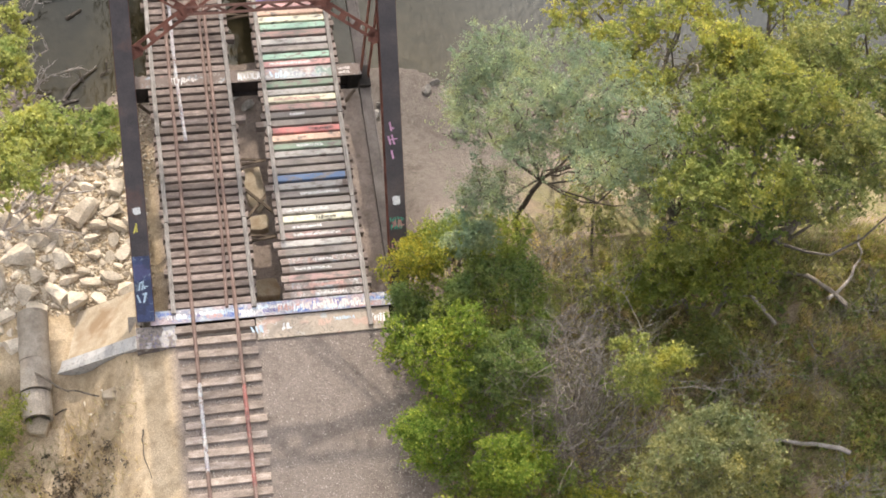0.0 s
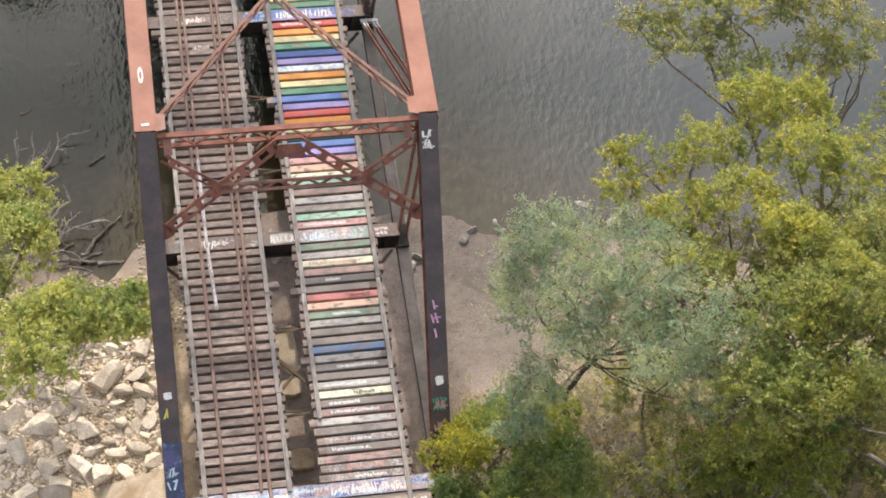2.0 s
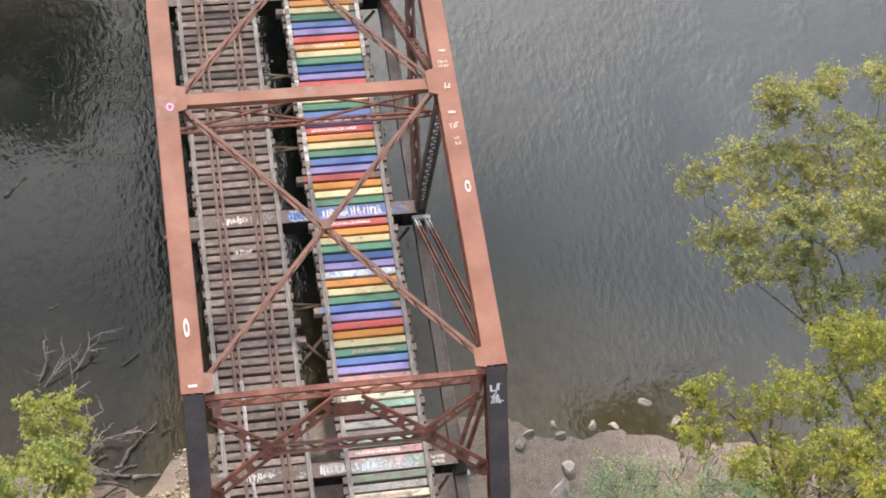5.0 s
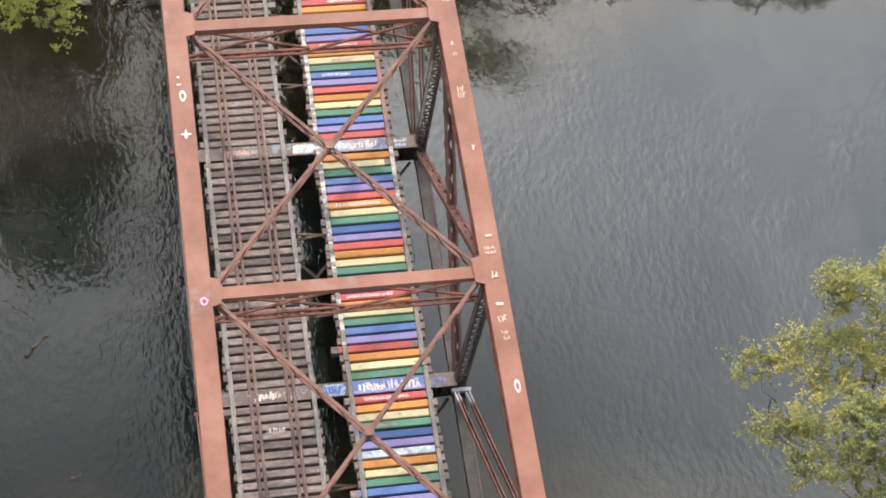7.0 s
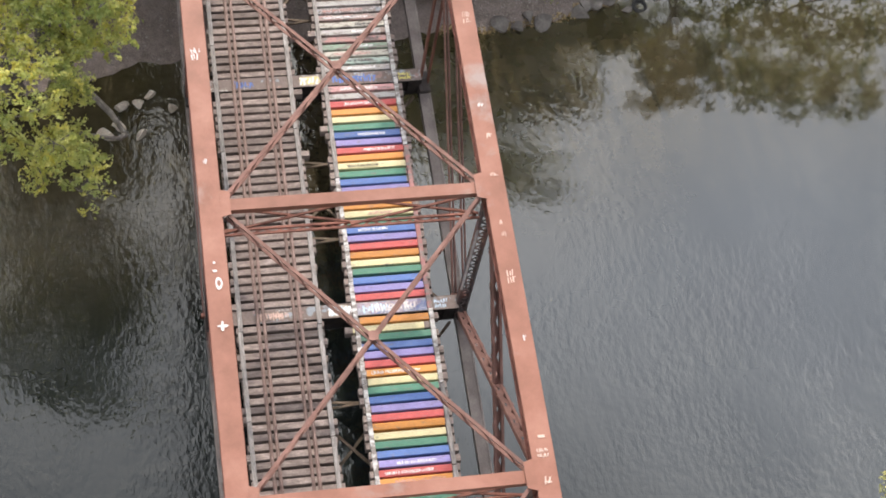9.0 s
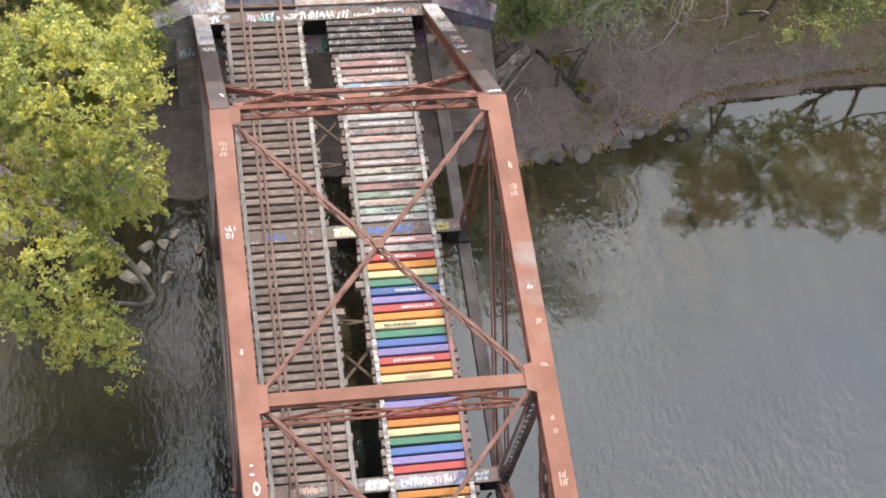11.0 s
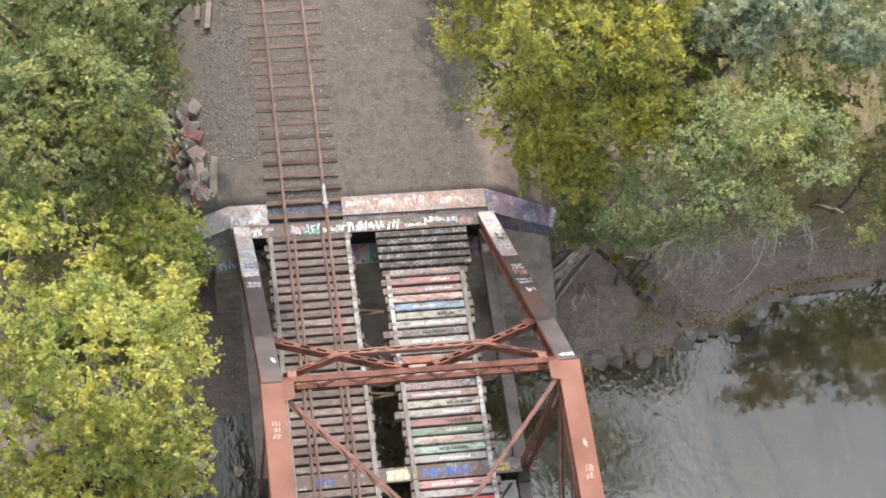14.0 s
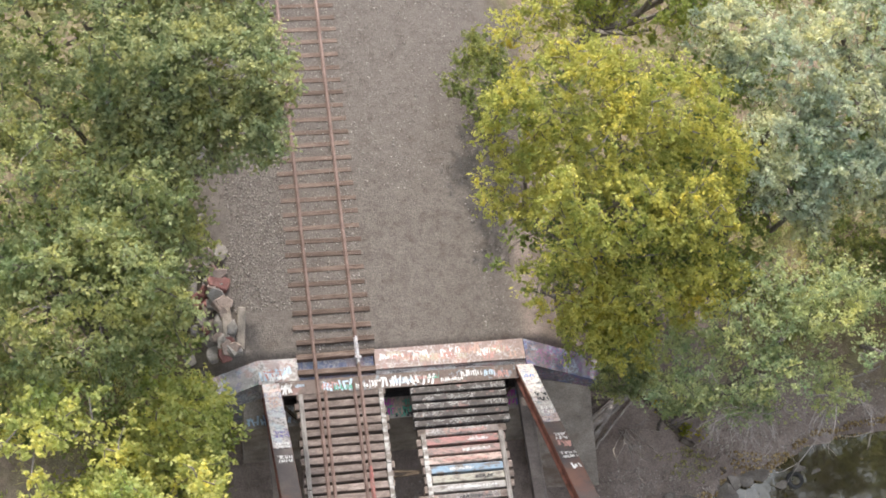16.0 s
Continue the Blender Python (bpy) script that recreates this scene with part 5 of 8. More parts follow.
for k in range(5):
    for j, c in enumerate(ROWS[k]):
        i = 26 - j
        y = k * PANEL + (i + 1.35) * PITCH
        dx = WEAR.uniform(-0.06, 0.06) + (-0.22 if WEAR.random() < 0.07 else 0)
        if c == "dark":
            if "dark" not in tie_cache:
                tie_cache["dark"] = tie_mesh(3.35, [TAG["darktie"]], w=0.215, seed=9)
            m = pose(4.12, y - 0.1 + 0.03 * j, 0.02, 0, 0, WEAR.uniform(-0.4, 0.4))
            t = child("tie", tie_cache["dark"], walkway, m, "dark tarred tie with white marks")
            continue
        if c not in tie_cache:
            PAINT["tagged"] = TAG["greytie"]
            PAINT["lettered"] = TAG["lettered"]
            tie_cache[c] = [tie_mesh(3.1, [TIE, PAINT[c]], (-1.27, 1.27), seed=20 + q) for q in range(2)]
        m = pose(4.035 + dx, y + WEAR.uniform(-0.01, 0.01), WEAR.uniform(-0.01, 0.008), 0, 0, WEAR.uniform(-0.35, 0.35))
        child("tie", WEAR.choice(tie_cache[c]), walkway, m, c + "-painted tie" if c in CYCLE else "")
        # words and doodles on some of the ties
        if WEAR.random() < (0.9 if k == 4 else 0.5 if k == 0 else 0.22):
            col = "white" if c in ("red", "blue", "grey", "sage", "rosy", "pink", "lgrey") else WEAR.choice(("black", "rose", "white"))
            w = WEAR.uniform(0.5, 1.8)
            mk = lettering("painted_mark", walkway, (4.035 + WEAR.uniform(-1.1, 1.1 - w), m.translation.y - 0.08, 0.012), (1, 0, 0), (0, 1, 0), w, 0.15, col, WEAR)
            mk.matrix_parent_inverse = walkway.matrix_basis.inverted()
for k, w in ((2, 2.0), (3, 1.6), (4, 1.0), (0, 2.3)):
    mk = lettering("painted_mark", walkway, (4.035 - w / 2 + 0.2, k * PANEL - 0.2, 0.016), (1, 0, 0), (0, 1, 0), w, 0.4, "worn" if k != 4 else "blue", WEAR)
    mk.matrix_parent_inverse = walkway.matrix_basis.inverted()
for x, y, w, c in ((-0.33, 18.13, 0.7, "worn"), (-0.36, 29.15, 0.78, "salmon"), (-0.36, 19.42, 0.7, "blush"), (-0.3, 9.7, 0.6, "worn")):
    mk = lettering("painted_mark", track, (x, y - 0.1, 0.014), (1, 0, 0), (0, 1, 0), w, 0.22, c, WEAR)
timber_run(walkway, 2.69, 2.6, 21, 4.5, [TIMBER], WEAR)
timber_run(walkway, 2.69, 21, 46.4, 4.5, [TIMBER, TIMBERWHITE], WEAR)
timber_run(walkway, 5.38, -1.0, 20, 4.5, [TIMBER], WEAR)
timber_run(walkway, 5.38, 20, 46.4, 3.4, [TIMBERWHITE, TIMBER, TIMBERRED, TIMBER], WEAR)

# approach tracks: shorter ties bedded in gravel
for north in (False, True):
    ap = thing("approach_track", (0, SPAN + 1 if north else -1, 0), "brown timber ties half sunk in gravel beyond the bridge", "railway track", "approach tracks")
    ap.matrix_basis = Matrix.Translation((0, SPAN + 1 if north else -1, 0))
    short = [tie_mesh(2.75, [BEDTIE if north else OLDTIE], seed=40 + q, w=0.2 if north else 0.27) for q in range(3)]
    for i in range(36 if north else 30):
        y = (49.06 + i * 0.565) if north else (-0.45 - i * 0.515)
        sink = -0.02 - 0.092 * min(1, max(0, (i - 1) / 4)) if north else -0.02 - 0.05 * min(1, i / 10)
        child("tie", WEAR.choice(short), ap, pose(WEAR.uniform(-0.05, 0.05), y + WEAR.uniform(-0.03, 0.03), sink, 0, 0, WEAR.uniform(-1.2, 1.2)))

# ---------------------------------------------------------------- abutments


def block(bm, lo, hi, mat=0, rough=0.012, r=random.Random(2)):
    vs = [bm.verts.new((x + r.uniform(-rough, rough), y + r.uniform(-rough, rough), z)) for z in (lo[2], hi[2]) for x, y in ((lo[0], lo[1]), (hi[0], lo[1]), (hi[0], hi[1]), (lo[0], hi[1]))]
    for f in ((3, 2, 1, 0), (4, 5, 6, 7), (0, 1, 5, 4), (1, 2, 6, 5), (2, 3, 7, 6), (3, 0, 4, 7)):
        bm.faces.new([vs[i] for i in f]).material_index = mat


def slab(bm, corners, t):
    """A four-cornered slab: corners of its upper face, counter-clockwise from above; t thick downwards."""
    a, b, c = (Vector(corners[i]) for i in (0, 1, 3))
    n = (b - a).cross(c - a).normalized()
    plate(bm, [Vector(p) - n * t for p in corners], n, t)


ab_s = thing("south_abutment", (XM, -0.6, -2), "weathered concrete bridge abutment with sloping wing wall and painted cap", "abutment", kind="structure")
ab_s.matrix_basis = Matrix.Translation((XM, -0.6, -2))


def apart_s(name, bm, mat, label="", parent=ab_s):
    ob = part(name, bm, mat, parent, label)
    ob.matrix_parent_inverse = parent.matrix_basis.inverted()
    return ob


bm = bmesh.new()
block(bm, (-2.75, -1.05, -5.6), (-1.36, -0.24, -0.10))
apart_s("backwall", bm, TAG["stained"], "stained concrete block with flaking white paint")
bm = bmesh.new()
block(bm, (-1.355, -1.05, -5.6), (1.40, -0.24, -0.26))
apart_s("backwall", bm, CONCRETE)
bm = bmesh.new()
block(bm, (1.405, -1.10, -5.6), (6.1, -0.26, -0.07))
apart_s("backwall", bm, TAG["cap"], "pale concrete cap with worn paint")
bm = bmesh.new()
block(bm, (-3.0, -0.235, -5.6), (7.1, 0.75, -1.2))
apart_s("bridge_seat", bm, CONCRETE)
bm = bmesh.new()
slab(bm, [(-5.75, 0.20, -4.35), (-2.76, -0.90, -0.28), (-2.76, -0.42, -0.28), (-5.65, 0.66, -4.35)], 1.6)
apart_s("wing_wall", bm, [TAG["wingwhite"]], "white-painted sloping wing wall")
bm = bmesh.new()
slab(bm, [(-5.62, 0.70, -4.48), (-2.74, -0.40, -0.62), (-2.74, 2.3, -2.3), (-5.1, 2.75, -4.75)], 0.5)
apart_s("apron", bm, APRON, "sandy concrete slope paving")
rng = random.Random(8)
ab_n = thing("north_abutment", (XM, 49.2, -2), "concrete abutment whose wall tops are covered in colourful graffiti", "abutment", kind="structure")
ab_n.matrix_basis = Matrix.Translation((XM, 49.2, -2))


def apart_n(name, bm, mat, label=""):
    return apart_s(name, bm, mat, label, ab_n)


bm = bmesh.new()
block(bm, (-2.75, 48.72, -5.6), (-1.36, 49.62, -0.06))
apart_n("backwall", bm, TAG["ledge"], "wall top under layers of pale graffiti")
bm = bmesh.new()
block(bm, (-1.355, 48.72, -5.6), (1.34, 49.62, -0.26))
apart_n("backwall", bm, TAG["beam"])
bm = bmesh.new()
block(bm, (1.345, 48.95, -5.6), (6.7, 49.72, -0.02))
apart_n("backwall", bm, TAG["walltop"], "wall top under layers of rosy graffiti")
bm = bmesh.new()
block(bm, (1.345, 48.70, -5.6), (6.7, 48.945, -0.14))
apart_n("backwall_ledge", bm, TAG["ledge"], "ledge under layers of white graffiti")
bm = bmesh.new()
block(bm, (-3.3, 47.6, -5.6), (7.3, 48.695, -1.35))
apart_n("bridge_seat", bm, CONCRETE)
bm = bmesh.new()
slab(bm, [(-4.75, 48.35, -0.75), (-2.76, 48.75, -0.06), (-2.76, 49.62, -0.06), (-4.75, 49.25, -0.75)], 2.5)
apart_n("wing_wall", bm, TAG["wingpale"], "wing wall under pale graffiti")
bm = bmesh.new()
slab(bm, [(6.71, 48.75, -0.04), (9.35, 48.05, -0.5), (9.45, 48.9, -0.5), (6.71, 49.72, -0.04)], 3.5)
apart_n("wing_wall", bm, TAG["wing"], "wing wall under dark and blue graffiti")
bm = bmesh.new()
slab(bm, [(7.35, 45.6, -4.6), (9.6, 45.4, -4.2), (9.1, 48.1, -1.1), (7.0, 48.55, -1.0)], 0.4)
apart_n("apron", bm, CONCRETE, "bare concrete slope paving")
rng = random.Random(21)
for xa, w, c in ((-0.55, 1.1, "pale"), (1.45, 2.0, "white"), (-2.0, 0.6, "white")):
    at_bridge(lettering("painted_mark", bridge, (xa, 48.24, 0.0075), (1, 0, 0), (0, 1, 0), w, 0.46, c, rng))
for xa, c in ((1.55, "magenta"), (1.9, "salmon"), (2.3, "green"), (6.0, "magenta"), (6.4, "blue"), (-2.2, "pale"), (-1.6, "white")):
    o = lettering("painted_mark", ab_n, (xa, 47.7, -1.343), (1, 0, 0), (0, 1, 0), 0.55, 0.7, c, rng, rows=2)
    o.matrix_parent_inverse = ab_n.matrix_basis.inverted()
# paint on the seat's river face, seen between and beside the decks
for xa, c in ((1.7, "green"), (2.0, "black"), (6.7, "magenta"), (6.9, "pale"), (-2.6, "blue"), (-3.2, "pale")):
    o = lettering("painted_mark", ab_n, (xa, 47.62, -1.345), (1, 0, 0), (0, 1, 0), 0.8, 0.5, c, rng)
    o.matrix_parent_inverse = ab_n.matrix_basis.inverted()
# strokes of writing over the painted wall tops and end beams
for y0, y1, z, x0, x1, n, cols, owner in (
        (48.97, 49.66, -0.018, 1.5, 6.5, 22, ("white", "cream", "rose", "salmon", "white", "rose"), ab_n),
        (48.71, 48.93, -0.137, 1.5, 6.5, 11, ("white", "black", "white", "rose", "white"), ab_n),
        (48.74, 49.55, -0.057, -2.7, -1.5, 6, ("white", "pale", "rose", "white"), ab_n),
        (48.25, 48.70, 0.008, -2.0, 6.2, 13, ("white", "pale", "rose", "green", "white"), bridge),
        (-0.22, 0.26, 0.008, -2.0, 6.2, 24, ("blue", "white", "pale", "violet", "white", "rose", "pale", "blue"), bridge),
        (-1.0, -0.4, -0.067, 1.5, 5.9, 5, ("pale", "white", "salmon"), ab_s)):
    for i in range(n):
        w, h = rng.uniform(0.35, 0.9), (y1 - y0) * rng.uniform(0.3, 0.7)
        o = lettering("painted_mark", owner, (x0 + (x1 - x0 - w) * (i + rng.uniform(-0.3, 0.3)) / max(1, n - 1), rng.uniform(y0, y1 - h), z + 0.0002 * (i % 4)), (1, 0, 0), (0, 1, 0), w, h, cols[i % len(cols)], rng)
        o.matrix_parent_inverse = owner.matrix_basis.inverted()

# ---------------------------------------------------------------- stones


def boulder_mesh(seed, mat, squash=0.7, angular=True, flat=False):
    r = random.Random(seed)
    bm = bmesh.new()
    bmesh.ops.create_icosphere(bm, subdivisions=2, radius=1.0)
    cuts = [(Vector((r.gauss(0, 1), r.gauss(0, 1), r.gauss(0, 1))).normalized(), r.uniform(0.3, 0.6) if flat else r.uniform(0.34, 0.62)) for _ in range(7 if flat else 9 if angular else 4)]
    for v in bm.verts:
        for n, d in cuts:
            k = v.co.dot(n) - d
            if k > 0:
                v.co -= n * k
        v.co += Vector((r.gauss(0, 1), r.gauss(0, 1), r.gauss(0, 1))) * 0.012
        v.co.z *= squash
    me = bpy.data.meshes.new("boulder")
    bm.to_mesh(me)
    bm.free()
    me.materials.append(mat)
    return me


SANDROCK = [boulder_mesh(i, STONE, 0.62 + 0.06 * (i % 3)) for i in range(7)]
SHORESLAB = [boulder_mesh(80 + i, MUDSTONE, 0.5, True, True) for i in range(6)]
RIVERROCK = [boulder_mesh(50 + i, GREYSTONE, 0.5 + 0.05 * (i % 3)) for i in range(6)]


def boulder(meshes, x, y, size, r, label, group, lift=0.12, stretch=None):
    ob = new("boulder", r.choice(meshes))
    z = max(float(height(x, y)), WATER_Z - 0.35 * size)
    s = stretch or (size * r.uniform(0.8, 1.25), size * r.uniform(0.75, 1.1), size * r.uniform(0.7, 1.0))
    ob.matrix_basis = Matrix.LocRotScale((x, y, z + size * lift), Euler((r.uniform(-0.25, 0.25), r.uniform(-0.25, 0.25), r.uniform(0, 6.3))), s)
    return tagged(ob, label, "boulder", group)


r = random.Random(4)
placed = []
tries = 0
while len(placed) < 230 and tries < 9000:
    tries += 1
    x, y = r.uniform(-9.5, -2.2), r.uniform(1.2, 10.8)
    if x > -5.9 and y < 3.0 or y > 10.6 + (x + 3.0) * 0.4:
        continue
    big = r.random() < 0.75 * (1 - smooth(y, 6.5, 9))
    s = r.uniform(0.36, 0.85) if big else r.uniform(0.14, 0.3)
    if any((x - a) ** 2 + (y - b) ** 2 < ((s + c) * 0.56) ** 2 for a, b, c in placed):
        continue
    placed.append((x, y, s))
    boulder(SANDROCK, x, y, s, r, "pale angular sandstone boulder on the rubble bank", "riprap boulders")
for x, y, s in ((-3.0, 9.4, 0.4), (-3.05, 8.3, 0.3), (-2.6, 10.4, 0.32)):
    boulder(SANDROCK, x, y, s, r, "rounded pale boulder beside the truss", "riprap boulders")
for x, y, s in ((9.85, 11.82, .28), (10.26, 12.27, .24), (11.34, 12.04, .27), (11.19, 12.49, .22), (12.75, 12.35, .25), (13.53, 12.27, .24), (14.93, 13.0, .32), (15.89, 12.05, .34),
                (7.76, 11.21, .3), (7.6, 10.8, .28), (11.39, 10.43, .36), (10.93, 9.65, .52)):
    boulder(RIVERROCK, x, y, s * 1.15, r, "grey river stone at the water's edge", "shore stones", 0.25)
for x, y, s in ((11.18, 44.57, .42), (11.96, 44.43, .3), (13.16, 44.6, .4), (14.75, 44.99, .42), (15.56, 45.5, .36), (16.09, 45.54, .38), (17.77, 45.81, .3), (18.43, 45.5, .26), (12.5, 44.9, .3), (15.1, 45.3, .3), (16.9, 45.2, .25)):
    boulder(SHORESLAB, x, y, s * 1.35, r, "flat grey stone on the muddy shore", "shore stones", 0.2)
for x, y, s in ((-5.69, 40.29, .36), (-5.16, 40.73, .34), (-4.31, 40.22, .3), (-5.02, 41.62, .34), (-4.33, 41.73, .3), (-3.82, 42.11, .26), (-3.02, 41.38, .28)):
    boulder(SANDROCK, x, y, s * 1.3, r, "pale stone standing in the shallows", "shallow stones", 0.5)
for x, y in ((1.9, 7.3), (2.1, 8.0), (1.6, 11.2), (2.3, 11.6), (1.8, 12.1), (2.2, 12.6), (5.9, 8.9), (6.0, 12.4)):
    boulder(RIVERROCK, x, y, r.uniform(0.22, 0.4), r, "dark stone under the bridge", "stones under the bridge", 0.2)


def scatter_stones(name, label, boxes, mat, seed, smin, smax):
    """Loose stones too many to count, as squashed octahedra in one mesh."""
    g = np.random.default_rng(seed)
    vs, fs, base = [], [], 0
    octa = np.array([(1, 0, 0), (0, 1, 0), (-1, 0, 0), (0, -1, 0), (0, 0, 1), (0, 0, -1)], float)
    of = np.array([(0, 1, 4), (1, 2, 4), (2, 3, 4), (3, 0, 4), (1, 0, 5), (2, 1, 5), (3, 2, 5), (0, 3, 5)])
    for x0, x1, y0, y1, n in boxes:
        x, y = g.uniform(x0, x1, n), g.uniform(y0, y1, n)
        z = height(x, y)
        s = g.uniform(smin, smax, n) ** 1.0
        jit = 1 + g.normal(0, 0.25, (n, 6, 3))
        a = g.uniform(0, 6.28, n)
        o = octa[None] * jit * s[:, None, None] * np.array([1, 0.8, 0.6])
        ca_, sa_ = np.cos(a)[:, None], np.sin(a)[:, None]
        v = np.stack([o[..., 0] * ca_ - o[..., 1] * sa_ + x[:, None], o[..., 0] * sa_ + o[..., 1] * ca_ + y[:, None], o[..., 2] + (z + s * 0.2)[:, None]], -1)
        vs.append(v.reshape(-1, 3))
        fs.append((of[None] + (np.arange(n) * 6)[:, None, None] + base).reshape(-1, 3))
        base += n * 6
    ob = link_mesh(name, np_mesh(name, np.concatenate(vs), np.concatenate(fs)), mat)
    return tagged(ob, label, "stones", kind="stuff")


def island_stone(name, dark, mid, light):
    m, nt, b = start(name, 0.92, 0, 0.2)
    g = nt.nodes.new("ShaderNodeNewGeometry")
    nt.links.new(ramp(nt, g.outputs["Random Per Island"], [(0, dark), (0.5, mid), (1, light)]), b.inputs["Base Color"])
    return m


RUBBLE = island_stone("mixed_rubble", (0.33, 0.265, 0.19), (0.51, 0.43, 0.33), (0.68, 0.60, 0.49))
SHINGLE = island_stone("mixed_shingle", (0.19, 0.16, 0.14), (0.28, 0.245, 0.215), (0.46, 0.42, 0.375))
BALLAST = island_stone("mixed_ballast", (0.15, 0.135, 0.12), (0.26, 0.235, 0.215), (0.42, 0.385, 0.36))
scatter_stones("rubble", "small pale rubble between the boulders", [(-10, -2.0, 2.6, 8.0, 8500), (-10, -2.0, 8.0, 11.4, 2600), (-6.2, -3.4, -5, -1.2, 90), (-3.0, -1.2, 8, 13, 500)], RUBBLE, 1, 0.025, 0.10)
scatter_stones("shingle", "grey-brown shingle along the shores", [(14, 25, 45, 48.5, 5200), (9.5, 14, 44.4, 46.2, 1100), (-7.5, -2.0, 43.6, 46, 400), (-1.5, 6.5, 44.2, 46.5, 400)], SHINGLE, 2, 0.014, 0.055)
SHORE_X = np.linspace(8.5, 26, 24)


def waterline(x):
    """Where the north beach meets the river."""
    ys = np.linspace(42, 50, 161)
    return float(ys[np.argmax(height(np.full_like(ys, x), ys) > WATER_Z)])


scatter_stones("beach_pebbles", "small pebbles on the sandy south shore", [(7.2, 16, 6.5, 12.8, 1500)], island_stone("beach_pebble", (0.15, 0.13, 0.11), (0.21, 0.18, 0.155), (0.33, 0.29, 0.25)), 12, 0.012, 0.04)
scatter_stones("leaf_shingle", "yellow-brown fallen leaves and shingle at the waterline", [(a, a + 0.8, waterline(a + 0.4) - 0.3, waterline(a + 0.4) + 0.2, 80) for a in SHORE_X] + [(14.6, 18.4, 44.9, 46.3, 600)],
               island_stone("yellow_shingle", (0.14, 0.09, 0.045), (0.30, 0.215, 0.10), (0.46, 0.36, 0.20)), 8, 0.03, 0.08)
scatter_stones("ballast", "loose grey ballast beside the track", [(-3.4, -1.3, 51.5, 66, 5200), (-1.3, 1.3, 49.7, 68, 2600), (1.4, 6.2, 56, 68, 1200), (-1.3, 1.3, -10, -1.2, 1500), (5.4, 6.8, 50, 68, 700)], BALLAST, 3, 0.015, 0.045)
scatter_stones("grit", "fine pale grit over the packed gravel", [(1.45, 6.5, -10, -5.4, 3600), (1.45, 6.5, -5.4, -1.2, 1900)], island_stone("pale_grit", (0.20, 0.175, 0.155), (0.36, 0.325, 0.29), (0.58, 0.53, 0.48)), 9, 0.010, 0.032)

# ---------------------------------------------------------------- trees and shrubs


def limb(bm, a, b, ra, rb, r, n=5, bend=0.08, sides=6):
    a, b = Vector(a), Vector(b)
    ln = (b - a).length
    pts, rad = [], []
    off = Vector((r.gauss(0, 1), r.gauss(0, 1), r.gauss(0, 0.6))) * ln * bend
    for i in range(n + 1):
        t = i / n
        pts.append(a.lerp(b, t) + off * math.sin(math.pi * t) + Vector((r.gauss(0, 1), r.gauss(0, 1), r.gauss(0, 1))) * ln * 0.012)
        rad.append(ra + (rb - ra) * t)
    tube(bm, pts, rad, sides)
    return pts


def leaf_cloud(centres, radii, per, size, g, flat=0.55, up=0.5, narrow=0.55, sprays=7):
    """Small folded leaves gathered in tufts round each clump's centre."""
    n = len(centres) * per
    c = np.repeat(centres, per, 0)
    rad = np.repeat(radii, per)[:, None]
    ray = g.normal(0, 1, (len(centres), sprays, 3)) * np.array([1, 1, 0.75])
    ray /= np.linalg.norm(ray, axis=2, keepdims=True)
    far = g.uniform(0.25, 1.2, (len(centres), sprays))
    which = np.repeat(np.arange(len(centres)), per), g.integers(0, sprays, n)
    d, u = ray[which], far[which][:, None]
    off = d * (u + g.normal(0, 0.2, (n, 1))) + g.normal(0, 0.13, (n, 3)).clip(-0.25, 0.25)
    p = c + off * rad * np.array([1, 1, flat])
    nrm = g.normal(0, 1, (n, 3)) + np.array([0, 0, up * 2.0]) + d * 0.5
    nrm /= np.linalg.norm(nrm, axis=1, keepdims=True)
    ax = np.cross(nrm, g.normal(0, 1, (n, 3)) + np.cross(nrm, d) * 1.2)
    ax /= np.linalg.norm(ax, axis=1, keepdims=True)
    sd = np.cross(nrm, ax)
    s = (size * g.uniform(0.6, 1.3, n))[:, None]
    v = np.stack([p - ax * s * 0.5, p + sd * s * narrow * 0.5 + nrm * s * 0.12, p + ax * s * 0.5, p - sd * s * narrow * 0.5 + nrm * s * 0.12], 1).reshape(-1, 3)
    i = np.arange(n)[:, None] * 4
    f = np.concatenate([i + np.array([0, 1, 2]), i + np.array([0, 2, 3])], 1).reshape(-1, 3)
    return v, f


